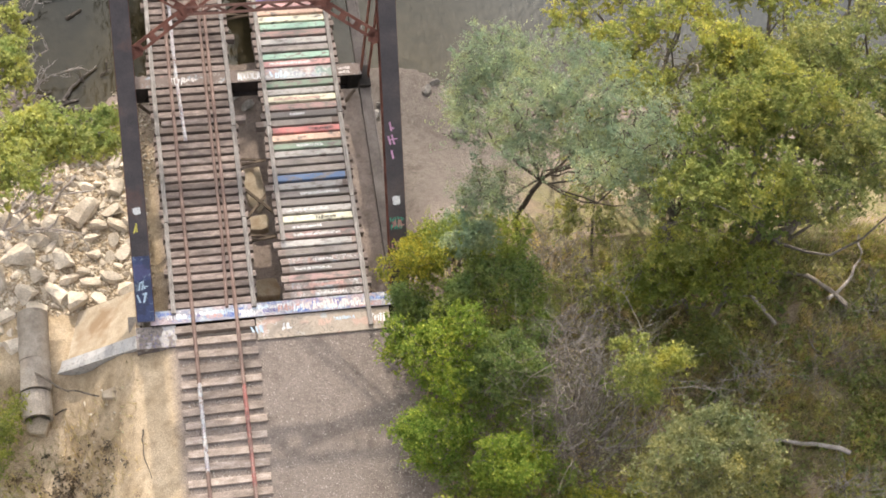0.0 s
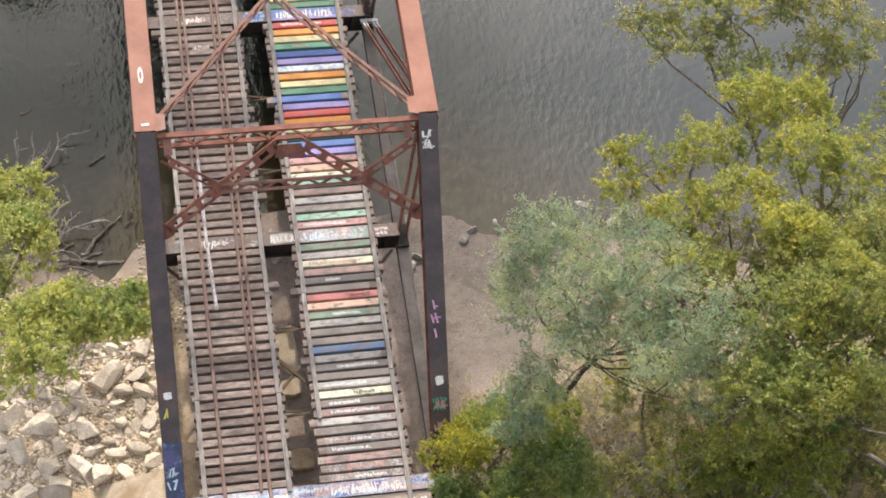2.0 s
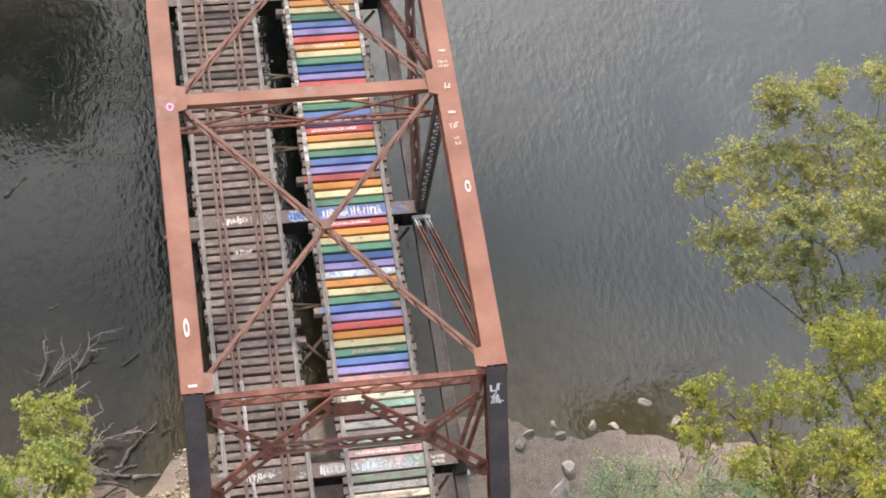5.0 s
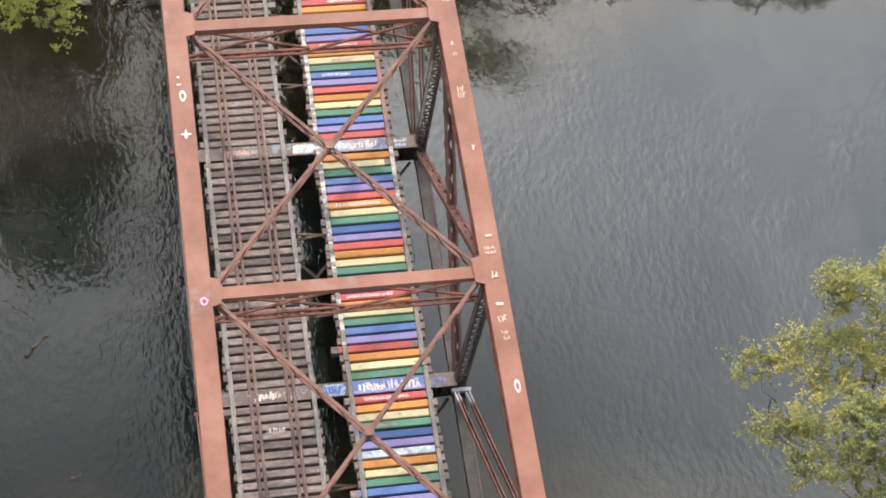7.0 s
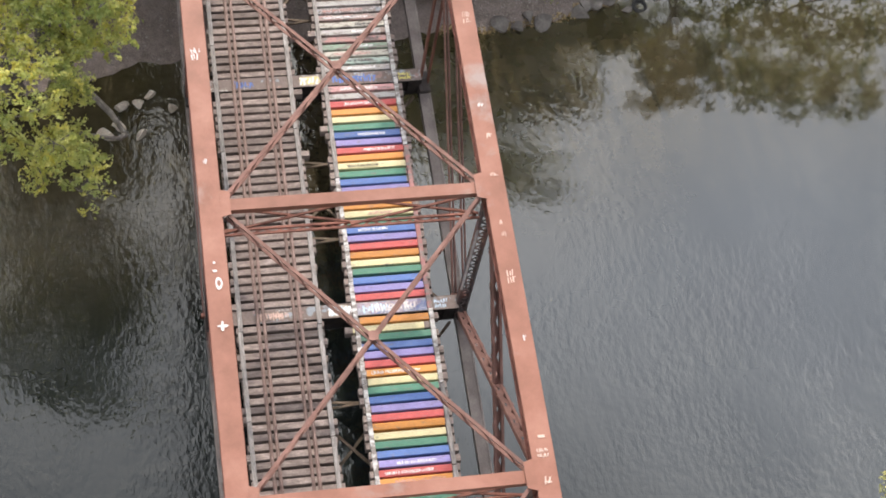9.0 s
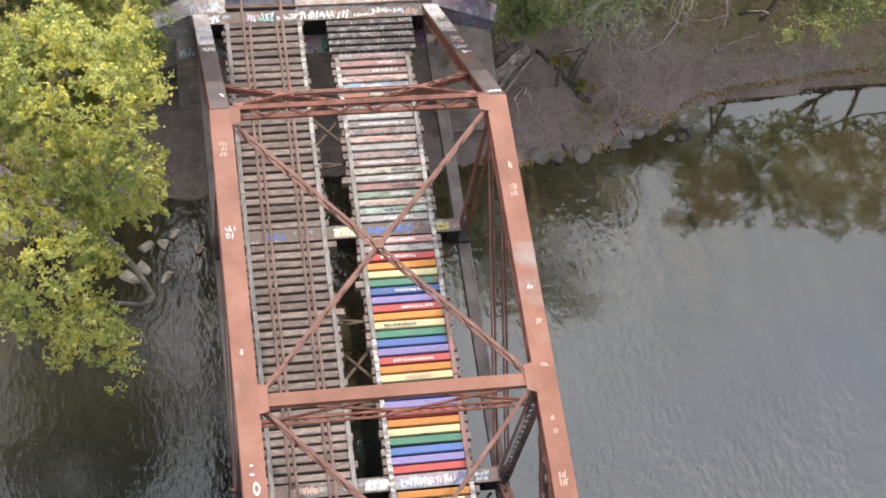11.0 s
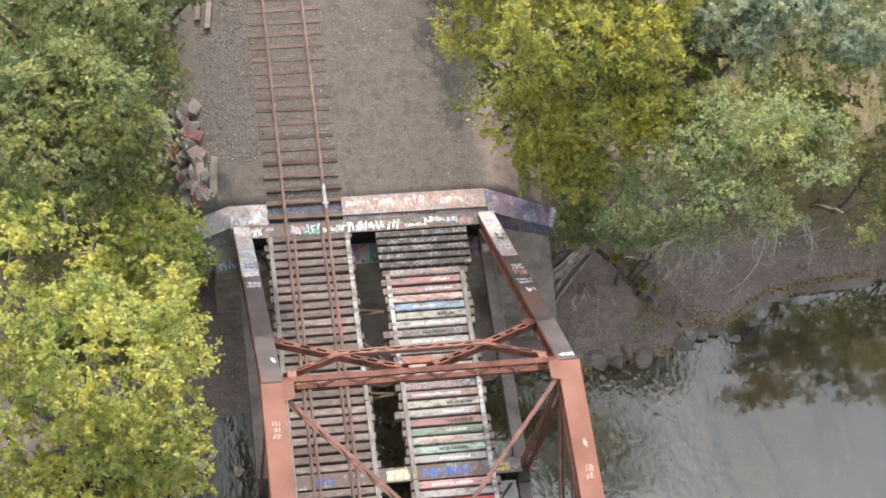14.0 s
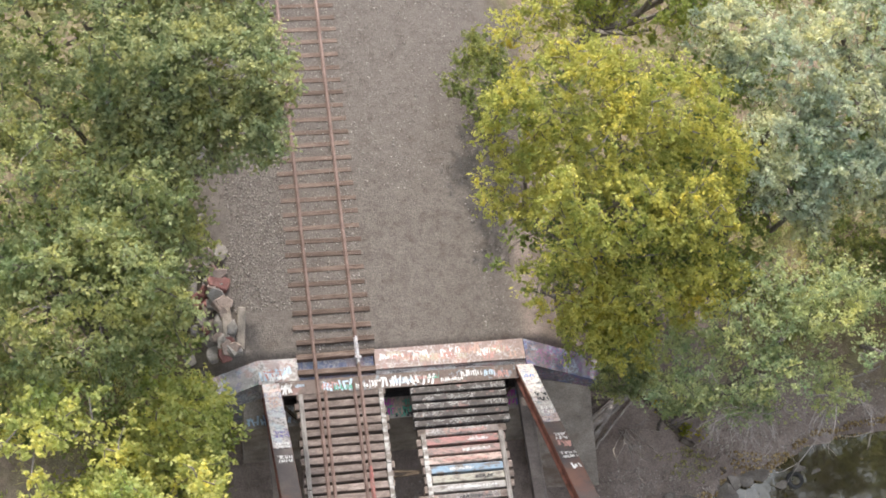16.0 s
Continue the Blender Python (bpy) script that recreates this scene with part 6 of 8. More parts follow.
def tree(name, base, crown, clumps, per, size, leaf, seed, label, clump_r=0.55, trunk_r=0.16, stems=1, gaps=0.35, shell=0.5, flat=0.55,
         up=0.5, narrow=0.55, fork=0.4, category="tree", group="", bark=GREYBARK, twig=0.022, low=-0.55, sunk=0.15, bare=0, stout=0.5):
    """A tapered trunk that forks into limbs, and a crown of leaf clumps spread over the given ellipsoids (centre, radii, weight)."""
    g = np.random.default_rng(seed)
    r = random.Random(seed)
    bx, by = base
    root = Vector((bx, by, float(height(bx, by)) - sunk))
    ob = thing(name, root, label, category, group)
    ob.matrix_basis = Matrix.Translation(root)
    wts = np.array([c[6] for c in crown], float)
    pts = []
    ph = g.uniform(0, 6, 6)
    clumps = int(clumps * 1.7)
    while len(pts) < clumps:
        c = crown[g.choice(len(crown), p=wts / wts.sum())]
        d = g.normal(0, 1, 3)
        d /= np.linalg.norm(d)
        if d[2] < low:
            continue
        d = d * (shell + (1 - shell) * math.sqrt(g.uniform())) * (1 + 0.13 * math.sin(3 * d[0] + 4 * d[1] + ph[0]) + 0.10 * math.sin(7 * d[1] - 5 * d[2] + ph[1]))
        p = np.array(c[:3]) + d * np.array(c[3:6])
        k = math.sin(p[0] * 1.5 + ph[2]) * math.sin(p[1] * 1.5 + ph[3]) * math.sin(p[2] * 1.7 + ph[4])
        if k > 0.9 - gaps and g.uniform() < 0.85:
            continue
        pts.append(p)
    pts = np.array(pts)
    rad = clump_r * 0.72 * g.uniform(0.6, 1.6, len(pts))
    v, f = leaf_cloud(pts, rad, int(per * 0.52), size * 0.9, g, flat, up, narrow)
    crown_ob = link_mesh("crown", np_mesh("crown", v - np.array(root), f), LEAF[leaf], ob)
    # limbs
    bm = bmesh.new()
    cen = pts.mean(0)
    na = max(4, min(14, clumps // 24))
    anchors = pts[g.choice(len(pts), na, replace=False)]
    rootn = np.array(root)
    forks = []
    for s in range(stems):
        off = Vector((r.gauss(0, 0.35), r.gauss(0, 0.35), 0)) * (stems > 1)
        lead = Vector(cen) if stems == 1 else Vector(anchors[s % na])
        fk = (root + off).lerp(lead, fork)
        limb(bm, root + off, fk, trunk_r, trunk_r * 0.7, r, 6, 0.05, 9)
        forks.append(fk)
    ends = []
    for a in anchors:
        fk = min(forks, key=lambda q: (q - Vector(a)).length)
        end = fk.lerp(Vector(a), 0.78)
        ends.append(end)
        limb(bm, fk, end, trunk_r * stout, trunk_r * 0.2, r, 6, 0.12)
    # each clump hangs from the nearest wood that is already there
    wood = np.empty((len(ends) + len(pts), 3))
    wood[:len(ends)] = [tuple(q) for q in ends]
    k = len(ends)
    for p in sorted(pts, key=lambda q: ((wood[:len(ends)] - q) ** 2).sum(1).min()):
        e = wood[((wood[:k] - p) ** 2).sum(1).argmin()]
        limb(bm, e, p, max(twig * 1.1, trunk_r * 0.10), twig * 0.5, r, 2, 0.1, 3)
        wood[k] = p
        k += 1
    bare_bm = bmesh.new()
    for p in sorted(pts, key=lambda q: q[1] + 0.3 * q[2])[:bare]:      # leafless ends that hang out over the river
        p = Vector(p)
        out = Vector((r.gauss(0, 0.6), -0.9, -0.7))
        for w in range(2):
            d = out + Vector((r.gauss(0, 0.5), r.gauss(0, 0.4), r.gauss(0, 0.3)))
            q = limb(bare_bm, p, p + d * r.uniform(0.4, 1.3), twig * 0.9, twig * 0.3, r, 4, 0.22, 4)
            limb(bare_bm, q[2], q[2] + d * 0.5 + Vector((r.gauss(0, 0.4), 0, r.gauss(0, 0.3))), twig * 0.5, twig * 0.2, r, 2, 0.1, 3)
    bmesh.ops.translate(bm, verts=bm.verts, vec=-root)
    part("trunk", bm, bark, ob)
    if bare:
        bmesh.ops.translate(bare_bm, verts=bare_bm.verts, vec=-root)
        part("bare_twigwork", bare_bm, DEADWOOD, ob, "pale leafless twig ends")["kind"] = "stuff"
    else:
        bare_bm.free()
    return ob


def bare_bush(name, base, spread, tall, n, seed, label, mat=DEADWOOD, thick=0.03, category="bush", lean=(0, 0), bend=0.12, wide=(1, 1), forks=4):
    """Leafless stems that fork twice."""
    r = random.Random(seed)
    bx, by = base
    root = Vector((bx, by, float(height(bx, by)) - 0.1))
    bm = bmesh.new()
    for _ in range(n):
        s = root + Vector((r.gauss(0, spread * 0.15), r.gauss(0, spread * 0.15), 0))
        e = s + Vector((r.gauss(0, spread * 0.5) * wide[0] + lean[0], r.gauss(0, spread * 0.5) * wide[1] + lean[1], tall * r.uniform(0.6, 1.1)))
        pts = limb(bm, s, e, thick, thick * 0.5, r, 5, bend, 5)
        reach = min(tall, 2.6)
        for q in range(forks):
            p = pts[r.randint(2, 5)]
            d = (e - s).normalized() * r.uniform(0.3, 0.7) + Vector((r.gauss(0, 0.5), r.gauss(0, 0.5), r.gauss(0, 0.3)))
            pp2 = limb(bm, p, p + d * reach * 0.42, thick * 0.5, thick * 0.22, r, 3, 0.1, 4)
            for w in range(2):
                d2 = d + Vector((r.gauss(0, 0.5), r.gauss(0, 0.5), r.gauss(0, 0.3)))
                limb(bm, pp2[r.randint(1, 3)], pp2[-1] + d2 * reach * 0.2, thick * 0.28, thick * 0.12, r, 2, 0.1, 3)
    bmesh.ops.translate(bm, verts=bm.verts, vec=-root)
    me = bpy.data.meshes.new(name)
    bm.to_mesh(me)
    bm.free()
    me.materials.append(mat)
    ob = new(name, me)
    ob.location = root
    return tagged(ob, label, category)


# south-east bank
tree("feathery_tree", (11.3, 1.2), [(10.1, 5.4, 7.0, 1.6, 1.2, 0.7, 3), (11.9, 4.7, 7.5, 1.8, 1.3, 0.8, 3), (8.9, 3.4, 6.4, 1.2, 1.3, 0.7, 2.4), (10.8, 2.9, 7.8, 1.7, 1.0, 0.7, 3), (12.7, 2.6, 8.3, 1.3, 1.0, 0.7, 2),
                                   (14.2, 0.9, 9.3, 1.6, 1.1, 0.8, 3), (12.7, -0.1, 8.3, 1.6, 0.6, 0.7, 2.4), (9.1, 1.1, 5.4, 1.2, 0.9, 0.8, 2.2), (13.9, -0.9, 7.4, 0.9, 0.6, 0.7, 1), (13.4, 3.9, 7.8, 1.2, 1.0, 0.7, 1.5), (9.4, 4.6, 6.2, 1.2, 1.2, 0.6, 1.5), (10.5, 1.7, 7.2, 1.4, 0.9, 0.5, 2.4), (12.4, 1.2, 7.8, 1.4, 0.9, 0.5, 2.4)],
     470, 165, 0.105, "feather", 31, "feathery blue-green tree with a dark bare trunk on the sandy bank", 0.56, 0.12, 1, 0.3, 0.1, 0.4, 0.6, 0.36, 0.6, low=-0.9, bark=BARK, stout=0.34)
tree("riverside_tree", (24.0, 9.4), [(22.4, 12.2, 6.6, 1.8, 1.2, 1.0, 2), (19.2, 9.9, 6.4, 1.6, 0.8, 0.9, 1.6), (17.4, 16.2, 6.6, 2.3, 1.1, 0.8, 3), (15.5, 16.8, 5.4, 0.9, 0.5, 0.5, 0.7), (15.6, 14.4, 5.4, 1.3, 0.5, 0.6, 0.9), (16.7, 12.8, 6.4, 1.7, 0.8, 0.8, 1.6), (19.8, 16.2, 7.6, 2.1, 1.5, 1.0, 3),
                                    (18.7, 13.5, 7.4, 1.9, 1.1, 1.0, 3), (21.1, 14.0, 8.0, 1.6, 1.8, 1.1, 3), (20.8, 11.6, 6.8, 1.3, 0.9, 0.9, 2), (23.4, 16.0, 7.4, 1.6, 1.8, 1.0, 2),
                                    (17.8, 17.9, 8.0, 1.2, 0.7, 0.9, 1.4), (20.4, 18.4, 8.0, 1.6, 0.8, 0.9, 1.6), (18.4, 11.2, 6.4, 1.3, 0.8, 0.9, 1.6), (16.6, 14.2, 7.4, 1.4, 0.8, 0.9, 1.6)],
     370, 145, 0.14, "sageolive", 32, "wide open grey-olive tree leaning over the river", 0.5, 0.11, 3, 0.4, 0.3, 0.5, fork=0.55, twig=0.024)
tree("riverside_tree", (17.4, 5.4), [(19.2, 9.2, 7.6, 1.5, 0.9, 0.9, 2), (13.2, 7.4, 5.6, 0.8, 0.6, 0.6, 0.8), (17.5, 8.9, 8.6, 1.1, 1.0, 0.9, 2), (15.9, 7.7, 7.8, 1.2, 1.0, 0.9, 2.5), (13.6, 8.8, 5.8, 0.9, 0.5, 0.6, 1.2), (14.6, 8.0, 6.2, 1.0, 0.6, 0.6, 1.2), (14.6, 5.8, 6.8, 1.3, 1.0, 0.9, 2), (16.2, 5.3, 8.4, 1.5, 1.1, 1.1, 2.6),
                                    (18.5, 6.7, 8.6, 1.3, 1.1, 1.1, 3), (17.4, 3.7, 9.0, 1.3, 1.0, 1.1, 3), (14.6, 3.5, 7.6, 1.2, 0.7, 0.9, 1.6), (20.4, 6.2, 8.2, 1.4, 1.6, 1.1, 2.5)],
     310, 165, 0.125, "leafgold", 33, "yellow-green tree with golden tips and bare grey branches at the shore", 0.46, 0.15, 3, 0.5, 0.35)
tree("thicket_tree", (16.6, 0.8), [(16.3, 0.6, 9.8, 1.6, 1.1, 1.1, 3), (18.1, 0.9, 10.4, 1.6, 1.2, 1.2, 3), (15.2, -1.4, 8.8, 1.6, 1.0, 1.1, 2.5), (16.7, -1.8, 9.8, 1.5, 1.0, 1.2, 3), (14.9, -2.0, 6.6, 1.1, 0.6, 1.0, 0.8), (17.6, 3.0, 9.2, 1.4, 1.0, 1.0, 2)],
     260, 170, 0.13, "yellowgreen", 34, "dense yellow-green tree on the bank", 0.5, 0.2, 2, 0.5, 0.35)
tree("thicket_tree", (20.4, 1.2), [(19.8, -0.1, 9.4, 1.4, 1.4, 1.2, 3), (19.9, 3.0, 9.4, 1.4, 1.2, 1.1, 3), (19.0, -2.2, 9.0, 1.4, 0.9, 1.2, 2), (22.4, 3.4, 8.8, 1.6, 1.8, 1.2, 3), (21.4, -0.8, 9.0, 1.4, 1.4, 1.2, 2), (23.6, 0.6, 8.6, 1.6, 1.8, 1.2, 2)],
     250, 160, 0.13, "olive", 35, "dense olive-green tree on the bank", 0.5, 0.2, 2, 0.5, 0.35)
tree("thicket_tree", (17.6, 4.4), [(17.0, 5.0, 3.4, 2.2, 1.8, 1.4, 3), (20.0, 6.2, 3.2, 2.2, 2.0, 1.4, 3), (22.6, 5.4, 3.6, 2.0, 2.2, 1.4, 2), (14.6, 5.6, 0.6, 1.4, 1.2, 1.2, 1.2)], 170, 130, 0.15, "olive", 39, "low olive-green thicket behind the shore", 0.5, 0.1, 3, 0.4, 0.4)
tree("thicket_tree", (17.2, -2.4), [(17.2, -2.4, 4.6, 1.6, 1.0, 1.6, 2), (15.4, -1.6, 3.2, 1.4, 1.0, 1.6, 2), (14.2, -1.2, 1.8, 1.0, 0.8, 1.0, 1)], 130, 140, 0.14, "green", 36, "mid-green shrubby tree under the thicket", 0.46, 0.1, 3, 0.5, 0.35)
tree("thicket_tree", (13.6, 1.2), [(13.4, 1.8, 1.6, 1.4, 1.2, 1.2, 2), (14.6, 2.6, 3.4, 1.4, 1.2, 1.2, 2), (13.0, -1.0, 1.6, 0.9, 0.7, 0.9, 1)], 60, 110, 0.13, "olive", 38, "thin olive shrub among dry stems", 0.46, 0.06, 3, 0.5, 0.3)
tree("thicket_tree", (19.4, 2.6), [(17.4, 1.6, 6.0, 2.0, 1.8, 1.8, 2), (20.6, 2.2, 6.0, 2.2, 2.0, 1.8, 2), (17.8, -0.7, 6.0, 1.8, 1.1, 1.8, 2), (23.2, 2.6, 6.0, 2.2, 2.2, 1.8, 2), (22.6, 0.6, 5.6, 2.0, 1.2, 1.6, 2), (25.6, 0.4, 6.0, 2.0, 2.4, 1.8, 2)],
     230, 90, 0.2, "deep", 40, "dark leafy understorey of the bank", 0.6, 0.14, 3, 0.3, 0.2)
tree("thicket_tree", (25.2, 5.0), [(24.6, 6.4, 7.6, 2.0, 2.0, 1.4, 3), (26.6, 3.6, 8.0, 2.0, 2.2, 1.4, 3), (24.4, 9.6, 6.6, 1.8, 1.8, 1.2, 2), (26.4, -1.6, 7.6, 1.8, 1.8, 1.4, 2)], 150, 120, 0.15, "olive", 37, "dense olive-green tree further along the bank", 0.5, 0.16, 2, 0.4, 0.35)
tree("thicket_tree", (8.6, -2.4), [(7.3, -1.0, 1.4, 0.9, 1.2, 1.0, 2), (8.4, -2.2, 2.6, 1.3, 1.2, 1.2, 3), (7.5, -5.4, 2.6, 1.2, 1.4, 1.2, 3), (9.7, -6.2, 2.8, 1.4, 1.4, 1.2, 3), (7.9, -7.8, 2.2, 1.4, 1.2, 1.2, 2), (10.1, -2.6, 2.6, 1.3, 1.2, 1.0, 2.5), (9.8, 0.6, 2.2, 1.3, 1.2, 1.0, 2.5), (8.0, 0.8, 2.6, 1.0, 0.9, 1.0, 2), (10.2, -8.6, 2.0, 1.4, 1.2, 1.0, 2)],
     380, 110, 0.115, "mid", 57, "dense green thicket of shoots beside the gravel", 0.42, 0.05, 4, 0.3, 0.2, 0.8, category="thicket", fork=0.3, twig=0.012)
NEAR_SHRUBS = (   # base, crown, clumps, leaf, seed, words
    ((7.1, 0.4), [(7.0, 0.1, 3.2, 1.0, 0.9, 1.0, 2), (6.9, 0.7, 1.2, 0.9, 0.9, 1.2, 1)], 60, "goldtip", 41, "golden-leaved shrub beside the bridge"),
    ((8.4, 0.6), [(8.4, 0.2, 4.1, 1.1, 0.7, 1.0, 2), (8.6, 1.4, 1.8, 1.2, 1.0, 1.4, 1.5)], 80, "feather", 42, "tall grey-green shrub beside the bridge"),
    ((9.4, -0.8), [(9.3, -1.4, 3.3, 1.5, 1.1, 1.1, 2), (10.2, 0.2, 1.4, 1.2, 1.0, 1.4, 1.2)], 90, "deep", 43, "dark green shrub on the bank"),
    ((6.8, -1.4), [(6.5, -1.6, 2.2, 0.7, 0.8, 1.1, 1)], 40, "deep", 44, "dark green shrub beside the abutment"),
    ((7.0, -3.6), [(6.8, -4.2, 4.4, 1.6, 1.2, 1.2, 3), (6.9, -3.4, 2.0, 1.3, 1.2, 1.4, 2)], 130, "bright", 45, "bright green shrub with yellow tips"),
    ((9.0, -4.0), [(9.0, -4.5, 4.1, 1.5, 1.2, 1.2, 3), (9.2, -3.6, 1.8, 1.4, 1.2, 1.4, 1.5)], 110, "deep", 46, "mid-green shrub with dense leaves"),
    ((6.9, -6.4), [(6.5, -6.6, 3.5, 1.3, 1.0, 1.0, 2), (6.9, -6.2, 1.4, 1.2, 1.2, 1.2, 1)], 80, "bright", 47, "light green shrub beside the gravel"),
)
FAR_SHRUBS = (
    ((8.7, -7.6), [(8.6, -8.1, 3.7, 1.5, 0.9, 1.0, 2), (8.9, -7.4, 1.6, 1.4, 1.2, 1.2, 1)], 85, "bright", 48, "leafy green shrub beside dead stems"),
    ((7.3, -9.4), [(7.2, -9.6, 2.6, 1.4, 1.4, 1.4, 1)], 70, "green", 49, "mid-green shrub beside the gravel"),
    ((11.4, -0.9), [(11.3, -0.9, 0.9, 1.0, 0.9, 1.1, 1)], 36, "olive", 50, "olive shrub among dry stems"),
    ((12.8, -6.2), [(12.7, -6.5, 7.4, 1.1, 0.7, 0.9, 3), (12.8, -6.2, 5.0, 0.8, 0.6, 1.2, 1)], 60, "yellowgreen", 51, "slender yellow-green tree among dead stems"),
    ((16.6, -3.6), [(16.6, -3.4, 1.2, 1.1, 0.9, 1.0, 1)], 40, "dark", 52, "dark shrub at the foot of the thicket"),
    ((23.2, -7.0), [(23.2, -6.8, 2.4, 1.2, 1.0, 1.0, 1)], 44, "yellowgreen", 53, "yellow-green shrub on the dry slope"),
    ((11.9, -9.2), [(11.9, -9.2, 2.2, 1.0, 0.9, 0.9, 1)], 36, "goldtip", 54, "golden shrub on the dry slope"),
    ((-8.2, -2.6), [(-8.2, -2.4, -3.6, 1.2, 1.6, 1.0, 1)], 56, "green", 55, "low green shrub beside the pipe"),
)
def uneven(crown, seed):
    """The same shrub broken up into shoots that rise and lean apart."""
    r = random.Random(seed)
    out = []
    for x, y, z, a, b, c, w in crown:
        out.append((x, y, z - 0.2, a * 0.8, b * 0.8, c, w))
        for _ in range(5):
            t, q = r.uniform(0, 6.28), r.uniform(0.45, 1.05)
            out.append((x + a * q * math.cos(t), y + b * q * math.sin(t), z + r.uniform(-0.5, 0.7) * c, a * r.uniform(0.25, 0.45), b * r.uniform(0.25, 0.45), c * r.uniform(0.4, 0.8), w * 0.28))
    return out


for base, crown, n, leaf, seed, words in NEAR_SHRUBS + FAR_SHRUBS:
    tree("shrub", base, uneven(crown, seed), int(n * 1.6), 90, 0.115, leaf, seed, words, 0.36, 0.05, 3, 0.4, 0.3, 0.7, category="shrub", fork=0.35, twig=0.012, low=-0.3)
tree("round_tree", (13.8, -9.6), [(13.6, -10.2, 8.4, 2.1, 1.3, 1.6, 3), (13.8, -9.4, 6.0, 1.6, 1.2, 1.4, 1)], 170, 170, 0.12, "paleolive", 56, "round grey-olive tree on the dry slope", 0.5, 0.14, 1, 0.2, 0.5)
bare_bush("dead_tree", (10.7, -6.0), 1.5, 7.4, 24, 61, "tall grey leafless stems of a dead tree", GREYWOOD, thick=0.024, bend=0.16, forks=11, category="tree", lean=(-0.3, 0.5))
bare_bush("dead_tree", (12.0, -5.9), 1.6, 6.6, 24, 62, "tall grey leafless stems of a dead tree", DEADWOOD, thick=0.022, bend=0.16, forks=11, category="tree", lean=(0.5, 0.4))
bare_bush("dead_bush", (11.6, -7.2), 1.8, 3.6, 14, 63, "tangle of grey leafless stems", GREYWOOD, thick=0.020)
bare_bush("dead_bush", (14.4, 6.8), 0.8, 10.6, 5, 64, "pale bare branches above the water's edge", lean=(-0.6, 0.4), thick=0.045, forks=8, bend=0.05)
bare_bush("dead_bush", (15.6, 5.6), 1.0, 11.6, 6, 65, "tall bare grey branches above the thicket", thick=0.045, lean=(0.2, 0.2), forks=8, bend=0.05)
bare_bush("dead_bush", (18.4, 5.0), 1.0, 11.6, 6, 66, "tall bare grey branches above the thicket", thick=0.045, lean=(0.2, 0.4), forks=8, bend=0.05)
bare_bush("dry_brush", (12.6, 1.4), 2.2, 1.6, 40, 67, "dry straw-coloured brush under the feathery tree", thick=0.018)
bare_bush("dry_brush", (12.2, -1.2), 2.0, 2.2, 36, 68, "dry straw-coloured brush under the feathery tree", thick=0.018)

for i, (x, y) in enumerate(((18.2, -4.6), (21.0, -4.4), (23.6, -2.6), (15.6, -7.4), (20.2, -9.4), (24.6, -6.4), (17.4, -10.6))):
    bare_bush("dry_brush", (x, y), 1.5, 1.7, 22, 500 + i, "dry grey-brown stems standing on the slope", GREYWOOD if i % 2 else DEADWOOD, thick=0.016, forks=3)

# south-west bank
tree("riverbank_tree", (-9.5, 7.5), [(-6.3, 6.3, 2.0, 1.3, 0.8, 0.9, 2), (-4.6, 6.3, 2.2, 1.3, 0.7, 0.8, 2), (-3.3, 6.6, 2.4, 0.9, 0.7, 0.6, 1.2), (-6.3, 4.6, 2.4, 1.1, 0.6, 0.8, 1.6), (-7.6, 9.6, 1.2, 1.9, 1.7, 1.2, 3.6), (-7.0, 12.4, 0.6, 1.2, 0.8, 0.8, 1.5), (-6.6, 10.6, 1.0, 1.0, 0.8, 0.8, 1.2), (-4.9, 6.2, 2.6, 1.7, 1.2, 1.0, 2), (-7.6, 4.6, 3.2, 2.4, 1.8, 1.6, 3), (-3.6, 5.6, 2.8, 0.9, 0.6, 0.6, 1)],
     420, 100, 0.16, "palelime", 71, "light yellow-green tree reaching over the rubble bank", 0.42, 0.2, 2, 0.6, 0.35)
bare_bush("dead_branch", (-6.6, 12.6), 2.0, 1.0, 8, 72, "grey dead branches stuck in the shallows", lean=(1.2, 0.8), thick=0.05, category="branches")
bare_bush("dead_branch", (-3.9, 13.2), 1.4, 0.7, 7, 73, "dark dead branches stuck in the shallows", BARK, 0.045, "branches")
bare_bush("dead_branch", (-7.6, 15.6), 1.6, 1.4, 6, 74, "grey dead branches reaching out of the water", thick=0.05, category="branches", lean=(0.6, 1.2))
bare_bush("dead_branch", (-7.6, 6.5), 2.2, 1.6, 9, 75, "bleached dead branches on the rubble bank", thick=0.06, category="branches", lean=(1.0, 0.5))
bare_bush("dead_branch", (-5.6, -1.6), 1.2, 0.6, 4, 76, "dark dead branch lying behind the wing wall", BARK, 0.04, "branches", lean=(1.2, -0.4))

# north-west bank
tree("riverbank_tree", (-9.0, 42.5), [(-7.0, 40.5, 7.6, 3.0, 3.4, 3.2, 4), (-8.6, 36.0, 5.4, 2.8, 3.0, 2.4, 3), (-9.5, 43.0, 8.0, 3.0, 3.0, 3.0, 2), (-5.9, 38.4, 5.6, 1.6, 1.8, 2.2, 1.5), (-5.6, 45.4, 5.2, 1.5, 1.7, 1.8, 2), (-6.9, 33.6, 4.0, 1.3, 1.2, 1.4, 0.7), (-11.2, 39.0, 6.6, 2.0, 2.4, 2.4, 1.6)],
     420, 165, 0.185, "limegold", 81, "large light yellow-green tree hanging over the river", 0.62, 0.3, 2, 0.3, 0.5)
